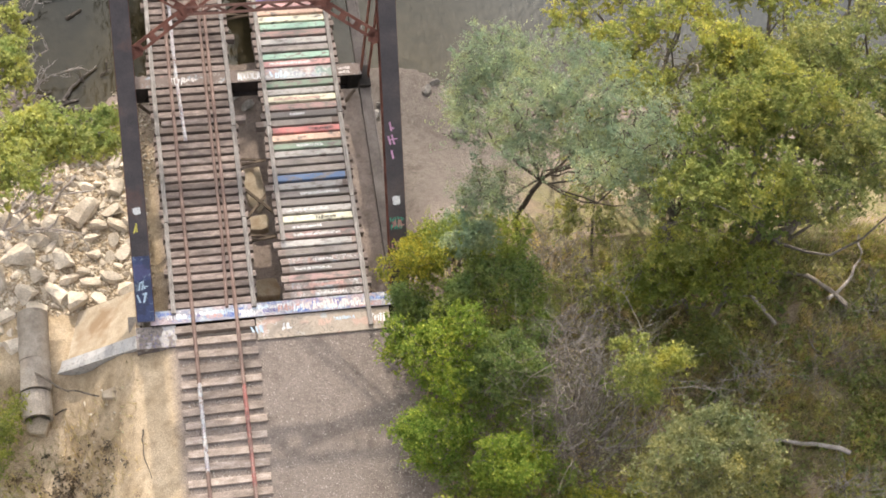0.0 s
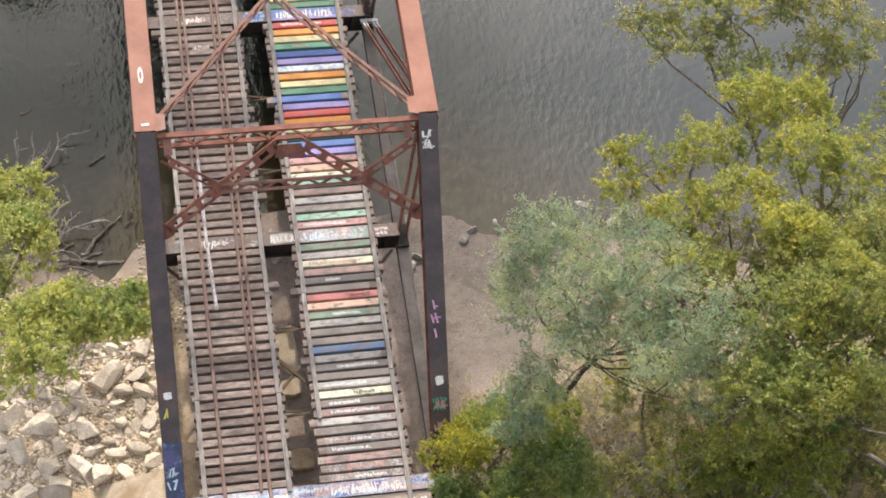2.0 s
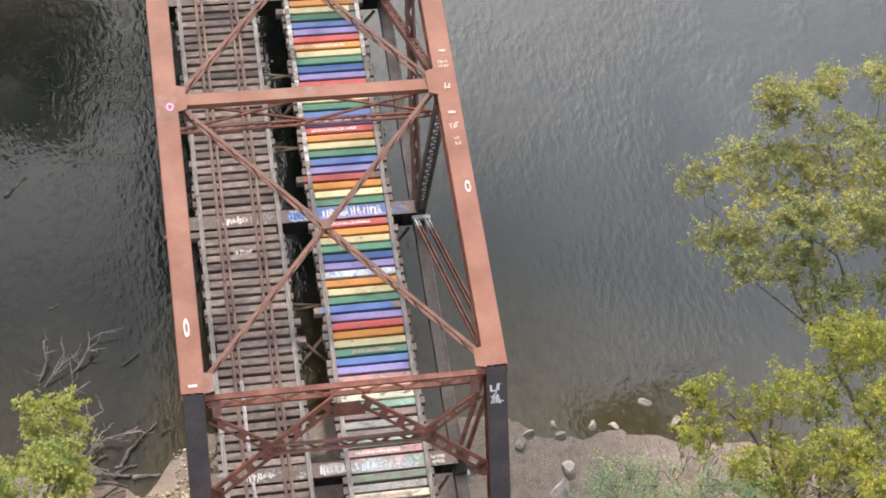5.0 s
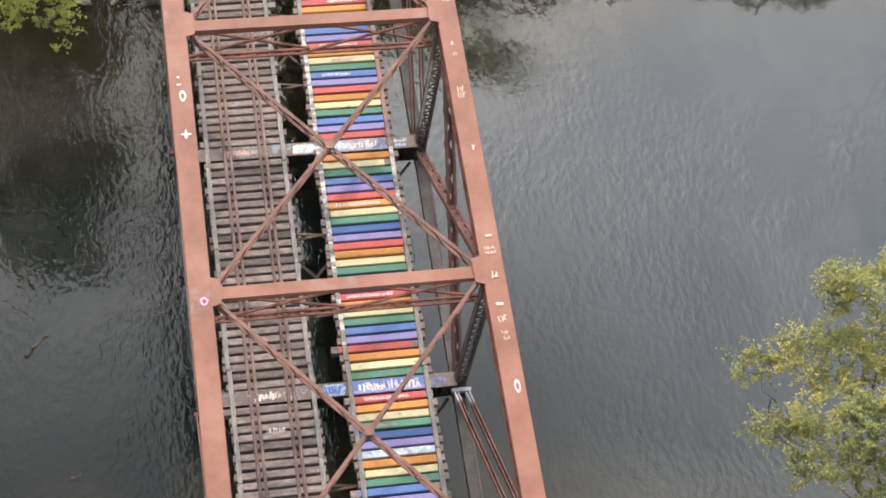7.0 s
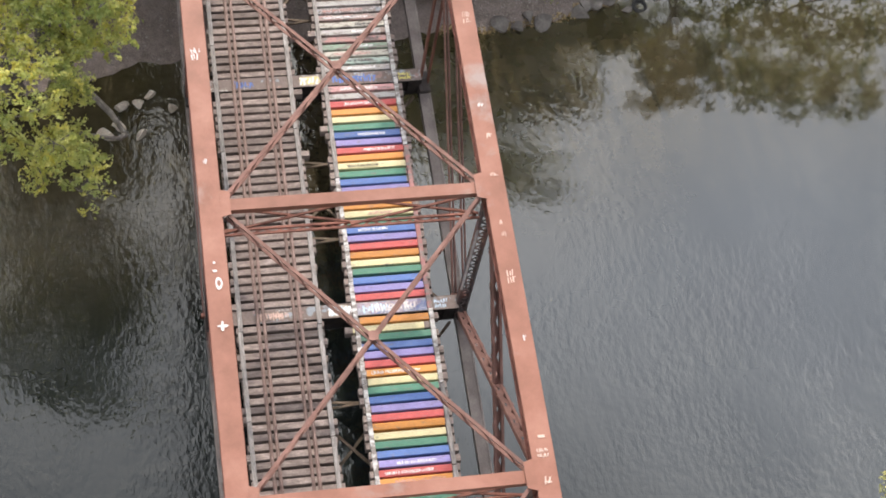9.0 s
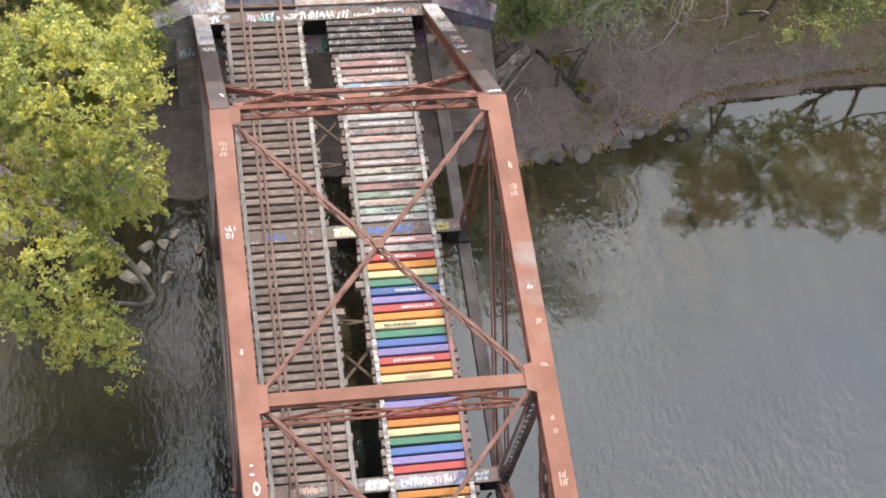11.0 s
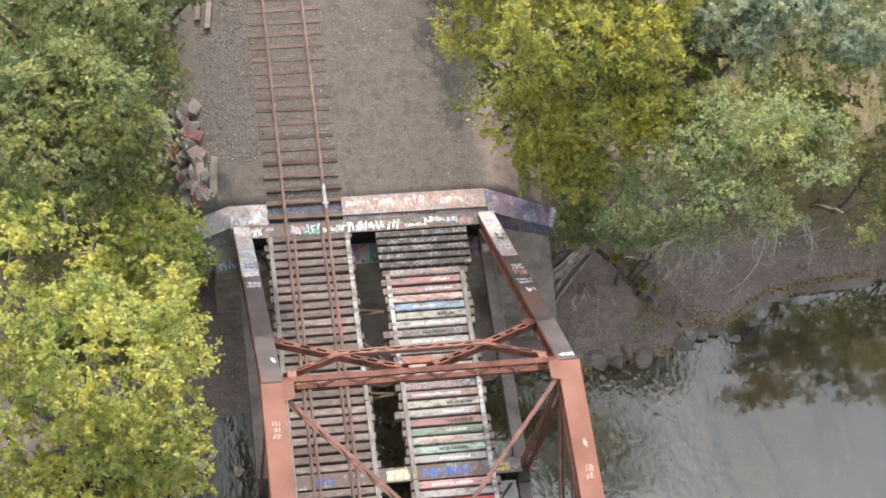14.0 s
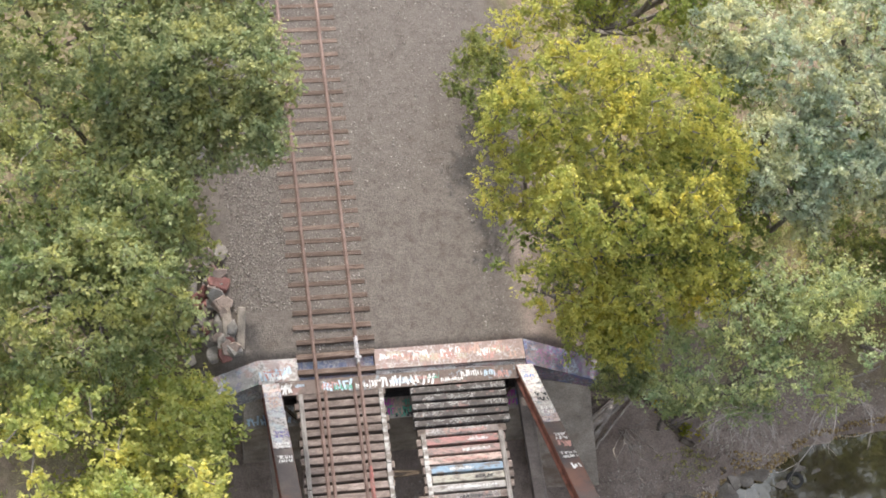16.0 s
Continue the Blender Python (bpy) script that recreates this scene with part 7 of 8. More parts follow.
tree("woodland_tree", (-8.0, 50.5), [(-8.4, 48.2, 8.4, 3.2, 2.6, 3.2, 3), (-6.5, 50.6, 8.0, 1.9, 2.4, 3.0, 3), (-10.5, 51.5, 9.0, 3.0, 3.0, 3.0, 2)], 370, 150, 0.185, "woodland", 82, "dense grey-green tree at the edge of the track", 0.66, 0.28, 1, 0.25, 0.6)
tree("woodland_tree", (-7.0, 56.5), [(-6.0, 54.6, 9.6, 2.0, 2.0, 2.2, 3), (-8.5, 56.0, 10.4, 3.2, 3.0, 2.8, 3), (-3.6, 54.4, 11.3, 2.0, 1.6, 1.4, 2.2), (-2.8, 52.3, 11.0, 0.8, 0.9, 0.9, 0.6), (-4.0, 57.2, 10.6, 2.0, 1.8, 1.8, 1.5), (-3.4, 53.0, 10.4, 1.3, 1.0, 1.0, 1.0), (-4.9, 52.4, 9.6, 1.4, 1.0, 1.2, 1.2)], 390, 150, 0.185, "greyolive", 83, "open pale grey-olive tree at the edge of the track", 0.66, 0.28, 1, 0.25, 0.6)
tree("woodland_tree", (-6.5, 63.5), [(-4.2, 60.6, 9.8, 2.6, 2.8, 2.6, 3), (-9.0, 62.0, 10.4, 3.4, 3.4, 3.0, 3), (-5.5, 65.5, 10.2, 3.2, 3.0, 2.8, 2)], 300, 140, 0.21, "woodland", 84, "dense grey-green tree at the edge of the track", 0.7, 0.28, 1, 0.25, 0.6)
tree("woodland_tree", (-13.0, 52.0), [(-13.2, 47.5, 7.6, 2.8, 3.4, 3.0, 3), (-14.0, 55.0, 8.6, 3.0, 3.6, 3.0, 3)], 150, 130, 0.2, "woodland", 85, "green tree behind the riverside trees", 0.7, 0.25, 1, 0.25, 0.6)
tree("shrub", (-5.6, 46.4), [(-5.4, 46.2, 0.6, 1.5, 1.7, 2.0, 1)], 100, 130, 0.15, "green", 86, "green shrub below the wing wall", 0.45, 0.06, 3, 0.3, category="shrub", fork=0.35, low=-0.3)
tree("shrub", (-7.6, 44.4), [(-7.6, 44.6, 1.5, 1.8, 1.8, 2.2, 1)], 100, 130, 0.16, "green", 87, "green undergrowth on the north bank", 0.5, 0.06, 3, 0.3, category="shrub", fork=0.35, low=-0.3)

tree("thicket_tree", (-7.6, 52.4), [(-6.6, 49.4, 4.4, 1.6, 2.0, 2.4, 2), (-6.4, 53.2, 5.2, 1.6, 2.2, 2.6, 2), (-9.6, 51.0, 5.6, 2.4, 2.6, 2.6, 2), (-6.2, 57.4, 5.8, 1.8, 2.4, 2.6, 2), (-9.6, 57.0, 6.2, 2.4, 2.8, 2.6, 2), (-6.6, 61.6, 6.2, 2.2, 2.6, 2.6, 2), (-9.4, 47.0, 4.8, 2.4, 1.8, 2.4, 2)],
     240, 90, 0.2, "deep", 88, "dark green understorey of the wood", 0.6, 0.14, 3, 0.3, 0.2)

# north-east bank
tree("thicket_tree", (11.0, 53.0), [(8.4, 51.2, 4.4, 2.6, 2.2, 2.0, 3), (11.4, 52.4, 5.4, 2.4, 2.6, 2.2, 3), (9.0, 55.6, 5.2, 2.6, 2.2, 2.2, 2), (13.6, 55.6, 6.2, 2.4, 2.4, 2.2, 2), (15.4, 52.2, 5.4, 2.4, 2.2, 2.2, 3), (18.4, 53.6, 5.6, 2.2, 2.6, 2.2, 2), (12.4, 49.4, 5.0, 1.6, 1.2, 1.8, 1.5)],
     260, 90, 0.2, "deep", 104, "dark green understorey of the north bank", 0.6, 0.14, 3, 0.3, 0.2)
tree("golden_tree", (8.6, 52.0), [(7.1, 53.9, 10.0, 2.3, 1.7, 1.8, 3), (10.1, 52.7, 10.2, 2.1, 1.7, 1.8, 3), (5.9, 51.9, 7.4, 1.7, 1.4, 1.6, 2.5), (7.9, 49.7, 9.4, 2.6, 1.6, 1.8, 4), (10.6, 49.5, 9.4, 1.6, 1.3, 1.5, 2.5), (8.6, 52.0, 9.8, 2.6, 1.4, 1.6, 3), (5.8, 53.6, 8.4, 1.3, 1.3, 1.4, 1.5), (11.4, 51.2, 9.6, 1.3, 1.4, 1.4, 1.5),
                                  (7.0, 48.4, 7.0, 1.7, 1.1, 1.5, 2.5), (9.2, 47.5, 7.6, 1.9, 0.9, 1.5, 2), (11.2, 47.6, 8.2, 1.1, 0.8, 1.2, 1.2), (6.8, 56.4, 9.6, 1.5, 0.9, 1.4, 1), (7.5, 47.3, 6.0, 1.0, 0.8, 1.0, 1.2), (8.7, 46.8, 5.8, 1.1, 0.7, 1.0, 1.2)],
     540, 145, 0.155, "golden", 91, "large yellow-green tree turning gold beside the gravel", 0.56, 0.3, 1, 0.15, 0.5)
tree("silver_tree", (15.4, 54.0), [(14.5, 54.0, 10.4, 2.2, 1.8, 1.6, 3), (16.5, 52.5, 10.0, 1.7, 2.0, 1.5, 3), (12.9, 55.4, 10.4, 1.3, 1.2, 1.4, 2), (14.0, 51.6, 9.6, 1.6, 1.2, 1.4, 2), (14.8, 49.6, 8.4, 0.8, 0.8, 0.9, 0.8), (17.1, 54.8, 11.0, 1.8, 1.7, 1.5, 2),
                                  (18.6, 52.0, 9.4, 1.6, 1.8, 1.5, 2), (14.0, 50.3, 9.5, 1.3, 0.9, 1.2, 2), (16.4, 50.3, 9.5, 1.5, 1.0, 1.2, 2.4), (18.1, 49.5, 9.2, 1.1, 0.8, 1.2, 1.6)],
     460, 160, 0.155, "silver", 92, "tall silver-leaved tree on the north bank", 0.5, 0.28, 1, 0.3, 0.45, narrow=0.5)
tree("woodland_tree", (28.0, 50.6), [(22.6, 47.6, -1.4, 1.2, 0.7, 1.2, 1), (25.0, 48.0, 0.2, 1.8, 1.2, 1.8, 3), (28.4, 47.8, 0.6, 2.0, 1.2, 2.0, 3), (31.4, 47.8, 0.6, 2.0, 1.2, 2.0, 3), (24.2, 48.0, 3.4, 1.6, 1.3, 1.6, 2), (26.4, 47.2, 4.4, 1.8, 1.3, 1.6, 3), (28.8, 46.8, 4.8, 2.0, 1.4, 1.8, 3), (31.4, 47.0, 5.2, 2.0, 1.5, 1.8, 3), (25.6, 50.0, 6.4, 2.0, 1.6, 1.8, 2), (29.0, 49.8, 7.2, 2.4, 1.8, 2.0, 3), (32.4, 50.4, 7.2, 2.2, 2.0, 2.0, 2)],
     400, 100, 0.17, "woodland", 101, "open grey-green tree mirrored in the river", 0.55, 0.14, 2, 0.5, 0.35)
tree("riverbank_tree", (12.6, 47.6), [(11.1, 46.3, 6.0, 1.7, 1.1, 1.1, 3), (12.2, 46.0, 8.6, 1.7, 0.9, 1.0, 3), (14.7, 46.3, 9.2, 1.9, 0.9, 0.9, 3), (16.0, 46.0, 9.2, 1.1, 0.8, 0.8, 1.2), (13.7, 45.1, 7.4, 1.6, 0.6, 0.8, 1.5),
                                     (10.9, 45.8, 3.6, 1.3, 0.6, 0.9, 1.5), (12.5, 45.4, 3.4, 1.6, 0.5, 0.7, 1), (13.8, 47.5, 9.0, 1.9, 0.9, 1.0, 2),
                                     (11.2, 44.5, 7.4, 1.4, 0.6, 0.8, 1.4), (13.2, 44.5, 8.2, 1.4, 0.6, 0.8, 1.4), (14.3, 43.9, 7.6, 1.2, 0.5, 0.7, 0.9), (12.2, 44.0, 6.2, 1.2, 0.5, 0.7, 0.9), (9.7, 44.9, 6.4, 0.9, 0.5, 0.6, 0.7), (15.6, 44.5, 9.2, 1.1, 0.6, 0.7, 1.0)],
     240, 110, 0.135, "airy", 93, "sparse light green tree with bare branch ends leaning over the shore", 0.5, 0.075, 3, 0.5, 0.3, bare=30)
tree("woodland_tree", (10.5, 61.5), [(8.4, 58.8, 9.4, 2.4, 1.8, 2.2, 3), (11.6, 58.0, 9.6, 2.4, 1.8, 2.2, 3), (9.4, 61.8, 8.8, 3.0, 2.4, 2.6, 2), (13.6, 61.0, 9.0, 3.0, 2.6, 2.6, 2)], 200, 120, 0.18, "green", 94, "yellow-green tree beyond the golden one", 0.65, 0.25, 1, 0.3, 0.6)
tree("woodland_tree", (20.5, 60.0), [(19.6, 58.6, 9.0, 3.2, 3.0, 2.6, 3), (21.6, 54.0, 7.6, 2.8, 2.6, 2.4, 3), (22.4, 50.6, 5.6, 2.2, 1.8, 2.0, 2), (16.6, 59.6, 9.4, 2.4, 2.4, 2.2, 2), (19.6, 51.6, 6.0, 1.2, 1.0, 1.4, 1.6)], 190, 120, 0.21, "woodland", 95, "grey-green tree beyond the silver one", 0.7, 0.25, 1, 0.3, 0.6)
tree("woodland_tree", (20.9, 49.2), [(20.3, 46.7, 4.2, 1.0, 1.0, 1.0, 2), (21.2, 46.0, 3.0, 0.9, 0.6, 0.9, 1), (21.6, 48.2, 3.9, 1.5, 1.2, 1.2, 2.4), (23.2, 47.2, 4.2, 1.4, 1.2, 1.2, 2), (22.0, 47.4, 1.6, 1.2, 0.9, 1.4, 1)], 130, 90, 0.14, "paleolive", 96, "thin olive tree with open branches on the north bank", 0.46, 0.1, 2, 0.5, 0.3)
tree("thicket_tree", (16.4, 49.6), [(16.2, 49.2, 2.0, 1.8, 1.2, 1.6, 2), (18.6, 50.2, 3.0, 1.8, 1.4, 1.8, 2), (13.6, 50.0, 3.0, 1.6, 1.2, 2.0, 2), (11.8, 51.0, 3.4, 1.4, 1.4, 2.0, 2)], 150, 110, 0.16, "dark", 102, "dark green undergrowth below the silver tree", 0.5, 0.08, 3, 0.3, 0.35)
tree("shrub", (10.0, 49.9), [(9.9, 49.2, 2.2, 1.0, 0.8, 1.0, 2), (9.9, 49.6, 0.8, 0.8, 0.7, 0.9, 1)], 70, 110, 0.14, "lime", 100, "bright lime-green shrub under the golden tree", 0.4, 0.05, 3, 0.3, category="shrub", fork=0.35, low=-0.3)
tree("shrub", (6.6, 59.6), [(6.3, 59.4, 1.4, 1.0, 1.8, 1.6, 1)], 60, 120, 0.15, "dark", 97, "dark green shrub beside the gravel", 0.45, 0.05, 3, 0.3, category="shrub", fork=0.35, low=-0.3)
tree("shrub", (10.3, 48.6), [(10.3, 48.3, -0.6, 1.1, 0.8, 1.1, 1)], 70, 120, 0.15, "woodland", 98, "soft grey-green shrub beside the wing wall", 0.42, 0.05, 3, 0.3, category="shrub", fork=0.35, low=-0.3)
tree("shrub", (12.7, 48.2), [(12.7, 48.2, -3.6, 0.55, 0.4, 0.35, 1), (13.5, 47.3, -4.1, 0.6, 0.4, 0.2, 1)], 26, 60, 0.12, "autumn", 99, "small yellow-orange shrub on the eroded bank", 0.26, 0.03, 2, 0.3, category="shrub", fork=0.35, twig=0.01, low=-0.3)
bare_bush("dead_bush", (10.9, 47.6), 1.1, 0.7, 12, 103, "grey roots and twigs below the wing wall", lean=(0.2, -0.9), thick=0.022)


def grass(name, label, boxes, leaf, seed, tall):
    """Blades as thin upright triangles."""
    g = np.random.default_rng(seed)
    vs = []
    for x0, x1, y0, y1, n in boxes:
        x, y = g.uniform(x0, x1, n), g.uniform(y0, y1, n)
        keep = np.sin(x * 2.1 + 1.7 * np.sin(y * 1.3)) * np.sin(y * 1.9) > -0.35 + 0.4 * g.normal(size=n)
        x, y = x[keep], y[keep]
        edge = np.minimum(np.minimum(x - x0, x1 - x), np.minimum(y - y0, y1 - y)) > g.uniform(0, 3.0, len(x)) * min(1, (x1 - x0) / 8)
        x, y = x[edge], y[edge]
        z = height(x, y) - 0.02
        m = len(x)
        a = g.uniform(0, 6.28, m)
        w = g.uniform(0.012, 0.03, m)
        t = tall * g.uniform(0.5, 1.3, m)
        lx, ly = g.normal(0, 0.4, m) * t, g.normal(0, 0.4, m) * t
        b = np.stack([x, y, z], 1)
        s = np.stack([np.cos(a) * w, np.sin(a) * w, 0 * w], 1)
        vs.append(np.stack([b - s, b + s, b + np.stack([lx, ly, t], 1)], 1).reshape(-1, 3))
    v = np.concatenate(vs)
    ob = link_mesh(name, np_mesh(name, v, np.arange(len(v)).reshape(-1, 3)), LEAF[leaf])
    return tagged(ob, label, "grass", kind="stuff")


grass("dry_grass", "dry straw-coloured grass on the slopes", [(13, 30, -16, 1, 56000), (9, 14, -12, 4, 16000), (-8, -2.6, -9, -1, 5000), (6.8, 9, -12, 4, 3500)], "dry", 5, 0.42)
grass("green_grass", "green weeds and low grass on the slopes", [(12, 30, -16, 3, 52000), (7, 12, -12, 5, 9000), (8, 24, 50, 58, 10000), (-12, -4.6, 45, 64, 12000), (-10, -6.3, -8, 0, 3000)], "weed", 6, 0.4)


def undergrowth(name, label, boxes, leaf, seed, size=0.11, spread=(0.15, 0.45), lift=0.12):
    """Low weeds: small leaf clumps hugging the slope."""
    g = np.random.default_rng(seed)
    cs = []
    for x0, x1, y0, y1, n in boxes:
        x, y = g.uniform(x0, x1, n), g.uniform(y0, y1, n)
        keep = np.sin(x * 1.3 + seed + 1.7 * np.sin(y * 0.9)) * np.sin(y * 1.2 + seed) > -0.25 + 0.3 * g.normal(size=n)
        keep &= np.minimum(np.minimum(x - x0, x1 - x), np.minimum(y - y0, y1 - y)) > g.uniform(0, 3.0, n) * min(1, (x1 - x0) / 8)
        cs.append(np.stack([x, y, height(x, y) + lift], 1)[keep])
    c = np.concatenate(cs)
    v, f = leaf_cloud(c, g.uniform(*spread, len(c)), 26, size, g, 0.5, 0.5, 0.5)
    ob = link_mesh(name, np_mesh(name, v, f), LEAF[leaf])
    return tagged(ob, label, "weeds", kind="stuff")


SLOPES = [(13, 30, -16, 2, 1700), (9.5, 14, -12, 5, 350)]
undergrowth("weeds", "low olive-green weeds on the slopes", SLOPES + [(8.5, 24, 50.5, 58, 500), (16, 24, 47.6, 51, 60), (12.3, 14.6, 45.6, 48.2, 90), (-12, -4.8, 45, 64, 500), (-9, -6.6, -8, 1, 120)], "weed", 1)
undergrowth("dry_weeds", "low straw-coloured weeds on the slopes", SLOPES, "dry", 2)
undergrowth("north_weeds", "low dark green undergrowth on the north bank", [(9, 34, 52, 70, 1500), (16, 34, 48.5, 54, 420), (-14, -5, 46, 70, 500)], "deep", 7)
undergrowth("scrub", "knee-high olive scrub on the slope", [(13, 30, -16, 1, 620), (11, 15, -13, -4, 90)], "olive", 8, 0.19, (0.3, 0.75), 0.4)
undergrowth("dark_scrub", "low dark green scrub on the slope", [(13, 30, -16, 1, 420)], "deep", 9, 0.17, (0.25, 0.6), 0.25)
# Dark flakes imitate the dappled shadow a tree throws on the sandy bank.
undergrowth("leaf_litter", "brown flakes standing in for dappled tree shade on the sand", [(-8, -2.9, -7, -2.6, 330)], "litter_shade", 4)
undergrowth("young_weeds", "low yellow-green weeds on the slopes", SLOPES, "yellowgreen", 3)

# ---------------------------------------------------------------- debris


def log(name, a, b, ra, rb, seed, label, mat=DEADWOOD, lift=0.06):
    r = random.Random(seed)
    za = max(float(height(*a)), WATER_Z) + ra * 0.5 + lift
    zb = max(float(height(*b)), WATER_Z) + rb * 0.5 + lift
    mid = Vector(((a[0] + b[0]) / 2, (a[1] + b[1]) / 2, (za + zb) / 2))
    bm = bmesh.new()
    limb(bm, Vector((*a, za)) - mid, Vector((*b, zb)) - mid, ra, rb, r, 8, 0.06, 9)
    me = bpy.data.meshes.new(name)
    bm.to_mesh(me)
    bm.free()
    me.materials.append(mat)
    ob = new(name, me)
    ob.location = mid
    return tagged(ob, label, "log")


log("log", (19.4, -0.6), (22.1, -2.6), 0.07, 0.10, 1, "grey fallen trunk on the dry slope", GREYWOOD, 0.45)
log("log", (21.5, -2.3), (23.6, 0.4), 0.07, 0.04, 2, "bleached broken branch on the dry slope", lift=0.5)
log("log", (18.0, -7.1), (20.9, -8.0), 0.06, 0.09, 3, "pale fallen trunk on the dry slope", DEADWOOD, 0.4)
log("log", (18.9, -1.7), (19.5, -2.9), 0.07, 0.06, 4, "pale fallen branch on the dry slope", lift=0.4)
log("log", (-4.6, 16.6), (-4.0, 17.0), 0.09, 0.07, 5, "short dark log floating on the river", BARK, lift=-0.03)
log("log", (-7.2, 19.2), (-6.8, 19.35), 0.07, 0.06, 6, "short dark log floating on the river", BARK, lift=-0.03)
log("log", (-8.6, 24.2), (-7.8, 25.0), 0.10, 0.06, 7, "long dark log floating on the river", BARK, lift=-0.03)
log("log", (-7.0, 7.2), (-5.2, 8.6), 0.10, 0.07, 8, "grey driftwood on the rubble bank")
log("log", (-5.9, 6.6), (-4.6, 8.9), 0.06, 0.05, 9, "thin driftwood on the rubble bank")
r = random.Random(31)
for i in range(26):          # tangled driftwood on the south-west shore
    x, y, a = r.uniform(-7.6, -4.4), r.uniform(9.6, 12.6), r.uniform(-0.5, 0.9)
    ln = r.uniform(0.7, 2.2)
    log("driftwood", (x, y), (x + ln * math.cos(a), y + ln * math.sin(a)), r.uniform(0.04, 0.10), r.uniform(0.02, 0.05), 200 + i, "grey driftwood branch tangled on the shore", GREYWOOD, r.uniform(0.0, 0.25))
log("log", (-6.6, 0.2), (-4.2, -1.9), 0.05, 0.03, 10, "dark dead branch across the broken pipe", BARK, 0.7)
log("log", (-2.75, -3.8), (-2.6, -5.6), 0.03, 0.015, 11, "thin dark twig on the sandy shoulder", BARK)
log("log", (19.2, 48.2), (21.2, 48.8), 0.06, 0.04, 12, "pale driftwood on the north shore")
log("log", (11.5, 48.5), (13.1, 47.1), 0.10, 0.13, 13, "dark curved root along the eroded bank", BARK)
log("log", (13.15, 47.0), (14.8, 45.7), 0.12, 0.06, 14, "dark curved root along the eroded bank", BARK)

# broken concrete pipe by the wing wall
PIPE = surface("old_concrete_pipe", (0.27, 0.235, 0.195), (0.36, 0.315, 0.265), (0.44, 0.39, 0.335), 1.5, 22, 0.9, varied=0.1, stain=(0.22, 0.18, 0.15), stain_at=0.58)


def pipe_segment(parent, y0, y1, z, tilt):
    bm = bmesh.new()
    n = 28
    rings = []
    for y in (y0, y1):
        for rad in (0.56, 0.47):
            rings.append([bm.verts.new((-6.5 + rad * math.cos(2 * math.pi * i / n) + tilt * (y - y0), y, z + rad * math.sin(2 * math.pi * i / n))) for i in range(n)])
    o0, i0, o1, i1 = rings
    for i in range(n):
        j = (i + 1) % n
        bm.faces.new((o0[i], o0[j], o1[j], o1[i]))
        bm.faces.new((i0[j], i0[i], i1[i], i1[j]))
        bm.faces.new((o0[j], o0[i], i0[i], i0[j]))
        bm.faces.new((o1[i], o1[j], i1[j], i1[i]))
    bmesh.ops.recalc_face_normals(bm, faces=bm.faces)
    o = part("segment", bm, PIPE, parent)
    o.matrix_parent_inverse = parent.matrix_basis.inverted()


pipe = thing("concrete_pipe", (-6.5, 1.0, -4.9), "weathered concrete drain pipe lying on the rubble bank", "pipe")
pipe.matrix_basis = Matrix.Translation((-6.5, 1.0, -4.9))
pipe_segment(pipe, 0.65, 2.6, -4.1, 0.0)
pipe_segment(pipe, -0.55, 0.62, -4.07, 0.02)
pipe_segment(pipe, -1.6, -0.6, -4.18, -0.03)


def loose_slab(x, y, sx, sy, sz, rot, mat, label, seed, tilt=6, k=7, lift=0.0, group="debris blocks", cat="rubble", name="concrete_block"):
    r = random.Random(seed)
    bm = bmesh.new()
    pts = []
    for i in range(k):
        t = 2 * math.pi * (i + r.uniform(-0.3, 0.3)) / k if k > 4 else math.pi * (i + 0.5) / 2
        q = max(abs(math.cos(t)), abs(math.sin(t)))
        pts.append((sx / 2 * math.cos(t) / q * r.uniform(0.85, 1), sy / 2 * math.sin(t) / q * r.uniform(0.85, 1), -sz / 2))
    plate(bm, pts, (0, 0, 1), sz)
    bmesh.ops.bevel(bm, geom=list(bm.edges), offset=min(sz, sx, sy) * 0.12, segments=1, affect="EDGES")
    me = bpy.data.meshes.new(name)
    bm.to_mesh(me)
    bm.free()
    me.materials.append(mat)
    ob = new(name, me)
    ob.matrix_basis = pose(x, y, max(float(height(x, y)), WATER_Z - 0.1) + sz * 0.3 + lift, r.uniform(-tilt, tilt), r.uniform(-tilt, tilt), rot)
    return tagged(ob, label, cat, group)


loose_slab(2.2, 7.4, 0.8, 2.2, 0.3, 5, APRON, "pale broken concrete slab under the bridge", 1)
loose_slab(2.15, 5.7, 1.0, 0.8, 0.35, 12, APRON, "pale concrete block under the bridge", 2)
loose_slab(2.2, 2.8, 1.1, 0.9, 0.4, 0, APRON, "pale concrete block under the bridge", 3)
for i, (x, y, sx, sy, rot) in enumerate(((-4.45, 52.4, .8, .7, 20), (-3.85, 52.75, .9, .6, -25))):
    loose_slab(x, y, sx, sy, 0.3, rot, REDBLOCK, "red-painted broken concrete block beside the track", 10 + i, 14)
loose_slab(-3.65, 51.0, 0.38, 2.0, 0.28, 3, CONCRETE, "long concrete beam with faded paint beside the track", 14, 2, 4)
loose_slab(-3.2, 50.9, 0.3, 1.8, 0.26, -6, CONCRETE, "long concrete beam with faded paint beside the track", 15, 2, 4)
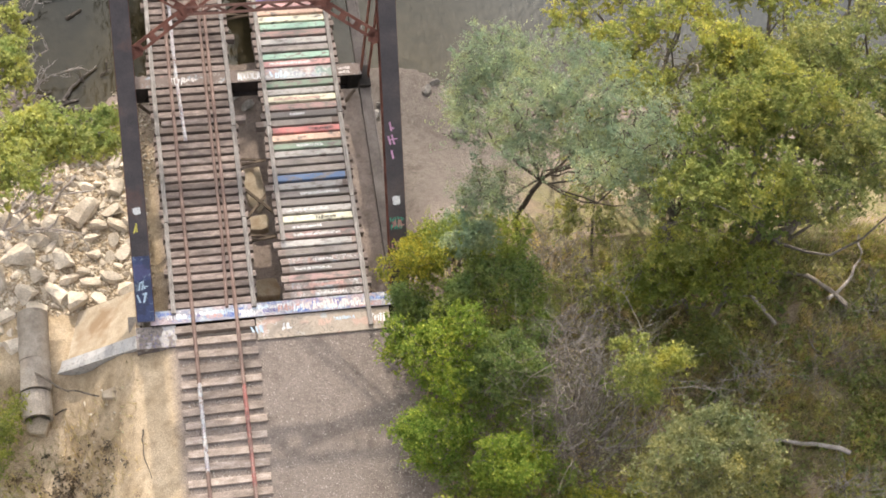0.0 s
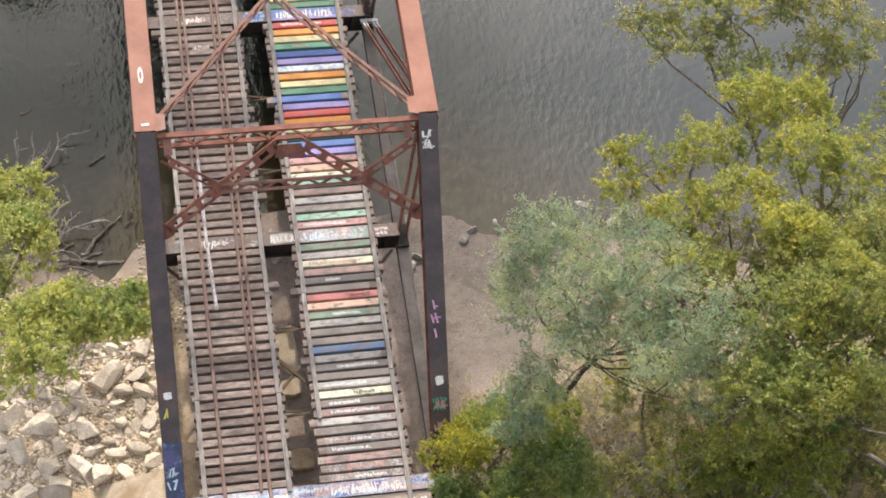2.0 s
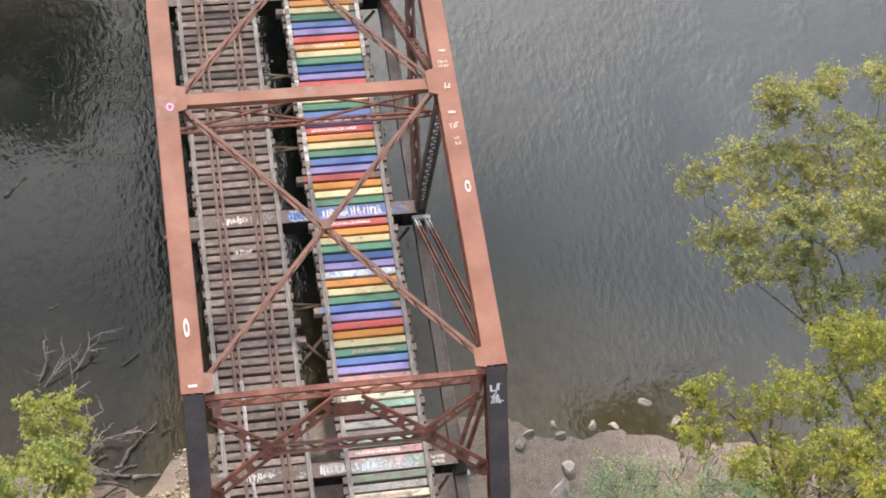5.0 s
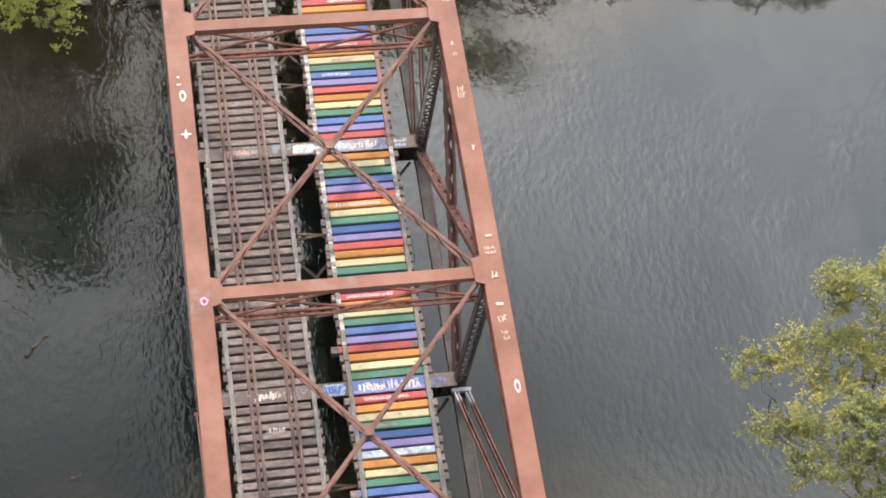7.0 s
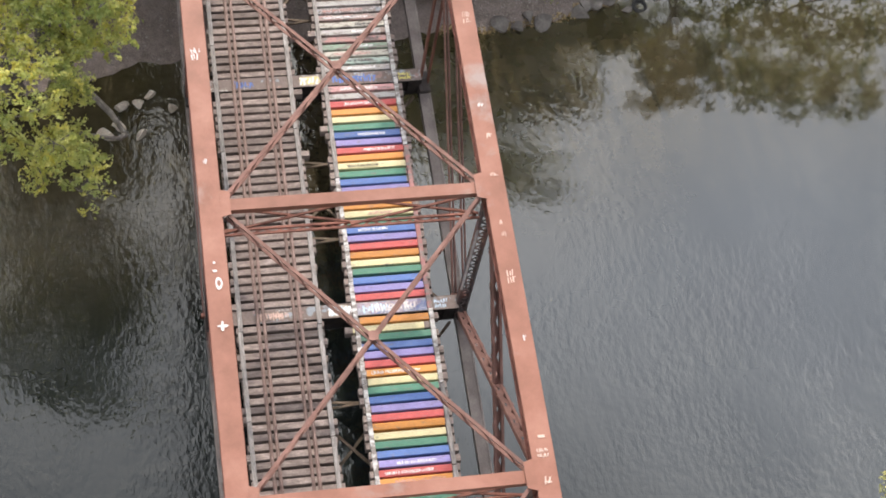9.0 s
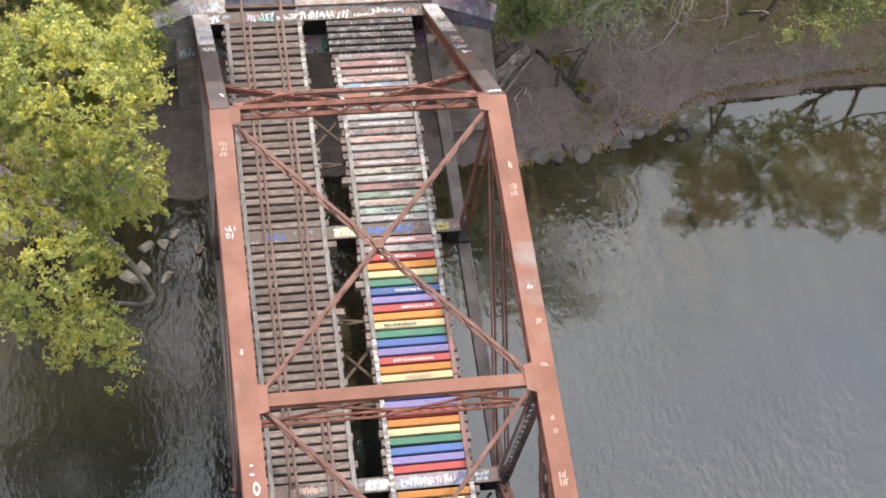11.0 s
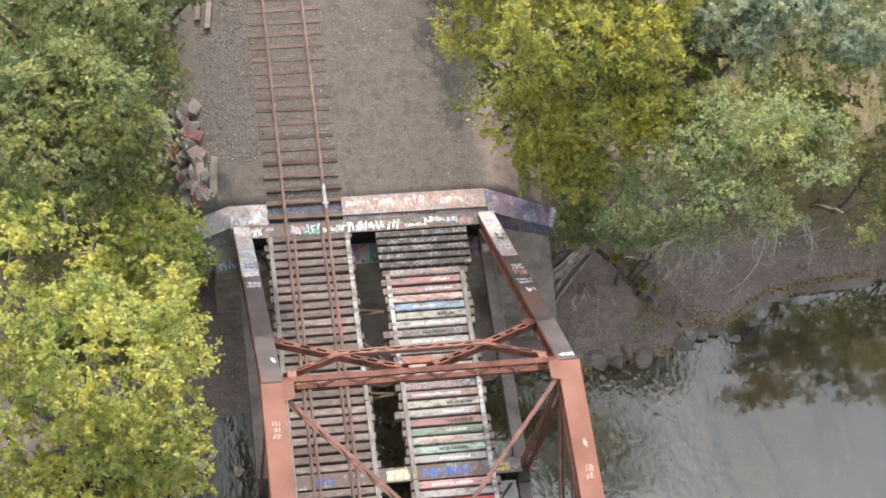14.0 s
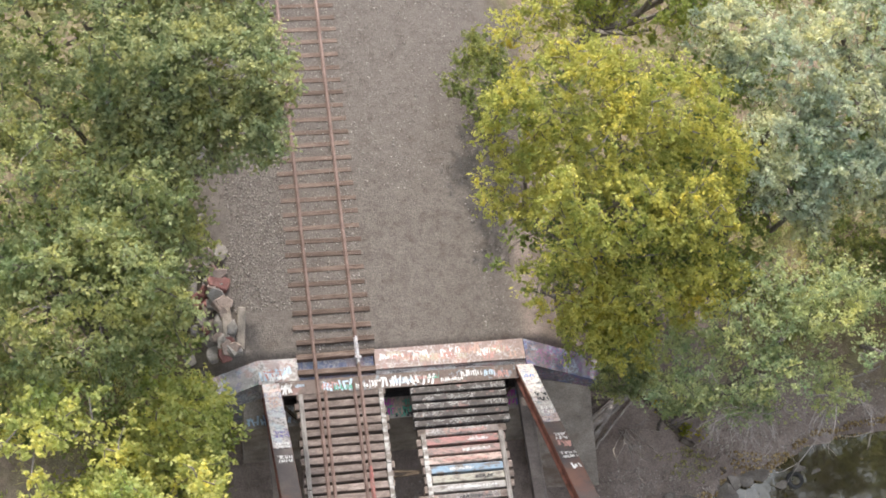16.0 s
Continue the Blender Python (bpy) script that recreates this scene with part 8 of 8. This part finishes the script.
for i, (x, y) in enumerate(((-4.6, 51.3), (-4.2, 50.7), (-4.2, 50.2), (-4.4, 54.8), (-6.0, 56.6), (-4.3, 55.5), (-5.0, 50.6), (-4.1, 53.6), (-4.7, 53.2), (-3.7, 53.9), (-4.1, 58.2), (-3.9, 60.5))):
    loose_slab(x, y, 0.7, 0.5, 0.25, i * 47, MUDSTONE if i % 2 else GREYSTONE, "grey rubble block beside the track", 20 + i, 18)
for i, (a, b) in enumerate((((-3.35, 57.6), (-3.0, 59.8)), ((-2.95, 57.4), (-2.7, 59.2)))):
    loose_slab((a[0] + b[0]) / 2, (a[1] + b[1]) / 2, 0.24, 2.1, 0.2, -8, TIE, "old timber tie lying beside the track", 40 + i, 2, 4, name="loose_tie", cat="timber", group="loose timbers")
r = random.Random(77)
for i in range(34):
    t = i / 33
    x, y = -5.6 + 1.7 * t + r.uniform(-0.55, 0.55), 57.2 - 7.4 * t + r.uniform(-0.4, 0.4)
    loose_slab(x, y, r.uniform(0.35, 0.8), r.uniform(0.3, 0.6), 0.25, r.uniform(0, 180), (GREYSTONE, MUDSTONE, REDBLOCK)[(i % 7 == 3) * 2 or i % 2], "broken concrete rubble heaped beside the track", 60 + i, 20, 6)
for i in range(30):          # the heap's toe beside the track
    t = i / 29
    x, y = -4.5 + 0.9 * t + r.uniform(-0.4, 0.4), 54.6 - 4.6 * t + r.uniform(-0.3, 0.3)
    loose_slab(x, y, r.uniform(0.4, 0.95), r.uniform(0.3, 0.6), 0.22, r.uniform(0, 180), (GREYSTONE, RUBBLEBROWN, REDBLOCK)[(i % 6 == 2) * 2 or i % 2], "jagged broken concrete heaped beside the track", 130 + i, 24, 5, 0.1)
loose_slab(-6.5, -1.7, 0.95, 0.9, 0.5, 12, APRON, "broken pale concrete block below the pipe", 95, 8, 5)
loose_slab(-3.75, -1.9, 0.8, 0.5, 0.25, 8, APRON, "pale concrete block half sunk in the sand", 96, 5, 5)
# Parallel logs stand in for the apron's pale sloped concrete edge.
for i, (dx, dy, ra) in enumerate(((0, 0, 0.15), (0.12, -0.3, 0.11), (-0.1, 0.28, 0.1), (0.3, -0.5, 0.06))):
    log("log", (9.4 + dx, 47.35 + dy), (11.1 + dx * 0.5, 48.6 + dy * 0.5), ra, ra * 0.8, 50 + i, "pale grey log standing in for the sloped concrete edge by the wing wall", lift=0.12)

# old tyre in the shallows
bm = bmesh.new()
n, k = 28, 10
rings = [[bm.verts.new(((0.27 + 0.09 * math.cos(2 * math.pi * j / k)) * math.cos(2 * math.pi * i / n), (0.27 + 0.09 * math.cos(2 * math.pi * j / k)) * math.sin(2 * math.pi * i / n), 0.08 * math.sin(2 * math.pi * j / k)))
          for j in range(k)] for i in range(n)]
for i in range(n):
    for j in range(k):
        bm.faces.new((rings[i][j], rings[(i + 1) % n][j], rings[(i + 1) % n][(j + 1) % k], rings[i][(j + 1) % k]))
me = bpy.data.meshes.new("tyre")
bm.to_mesh(me)
bm.free()
me.materials.append(surface("old_rubber", (0.02, 0.02, 0.02), (0.035, 0.035, 0.035), (0.06, 0.06, 0.06), 3, 20, 0.8, varied=0))
tyre = new("tyre", me)
tyre.matrix_basis = pose(17.55, 45.25, WATER_Z - 0.01, 8, 5, 0)
tagged(tyre, "old black car tyre half sunk at the water's edge", "tyre")
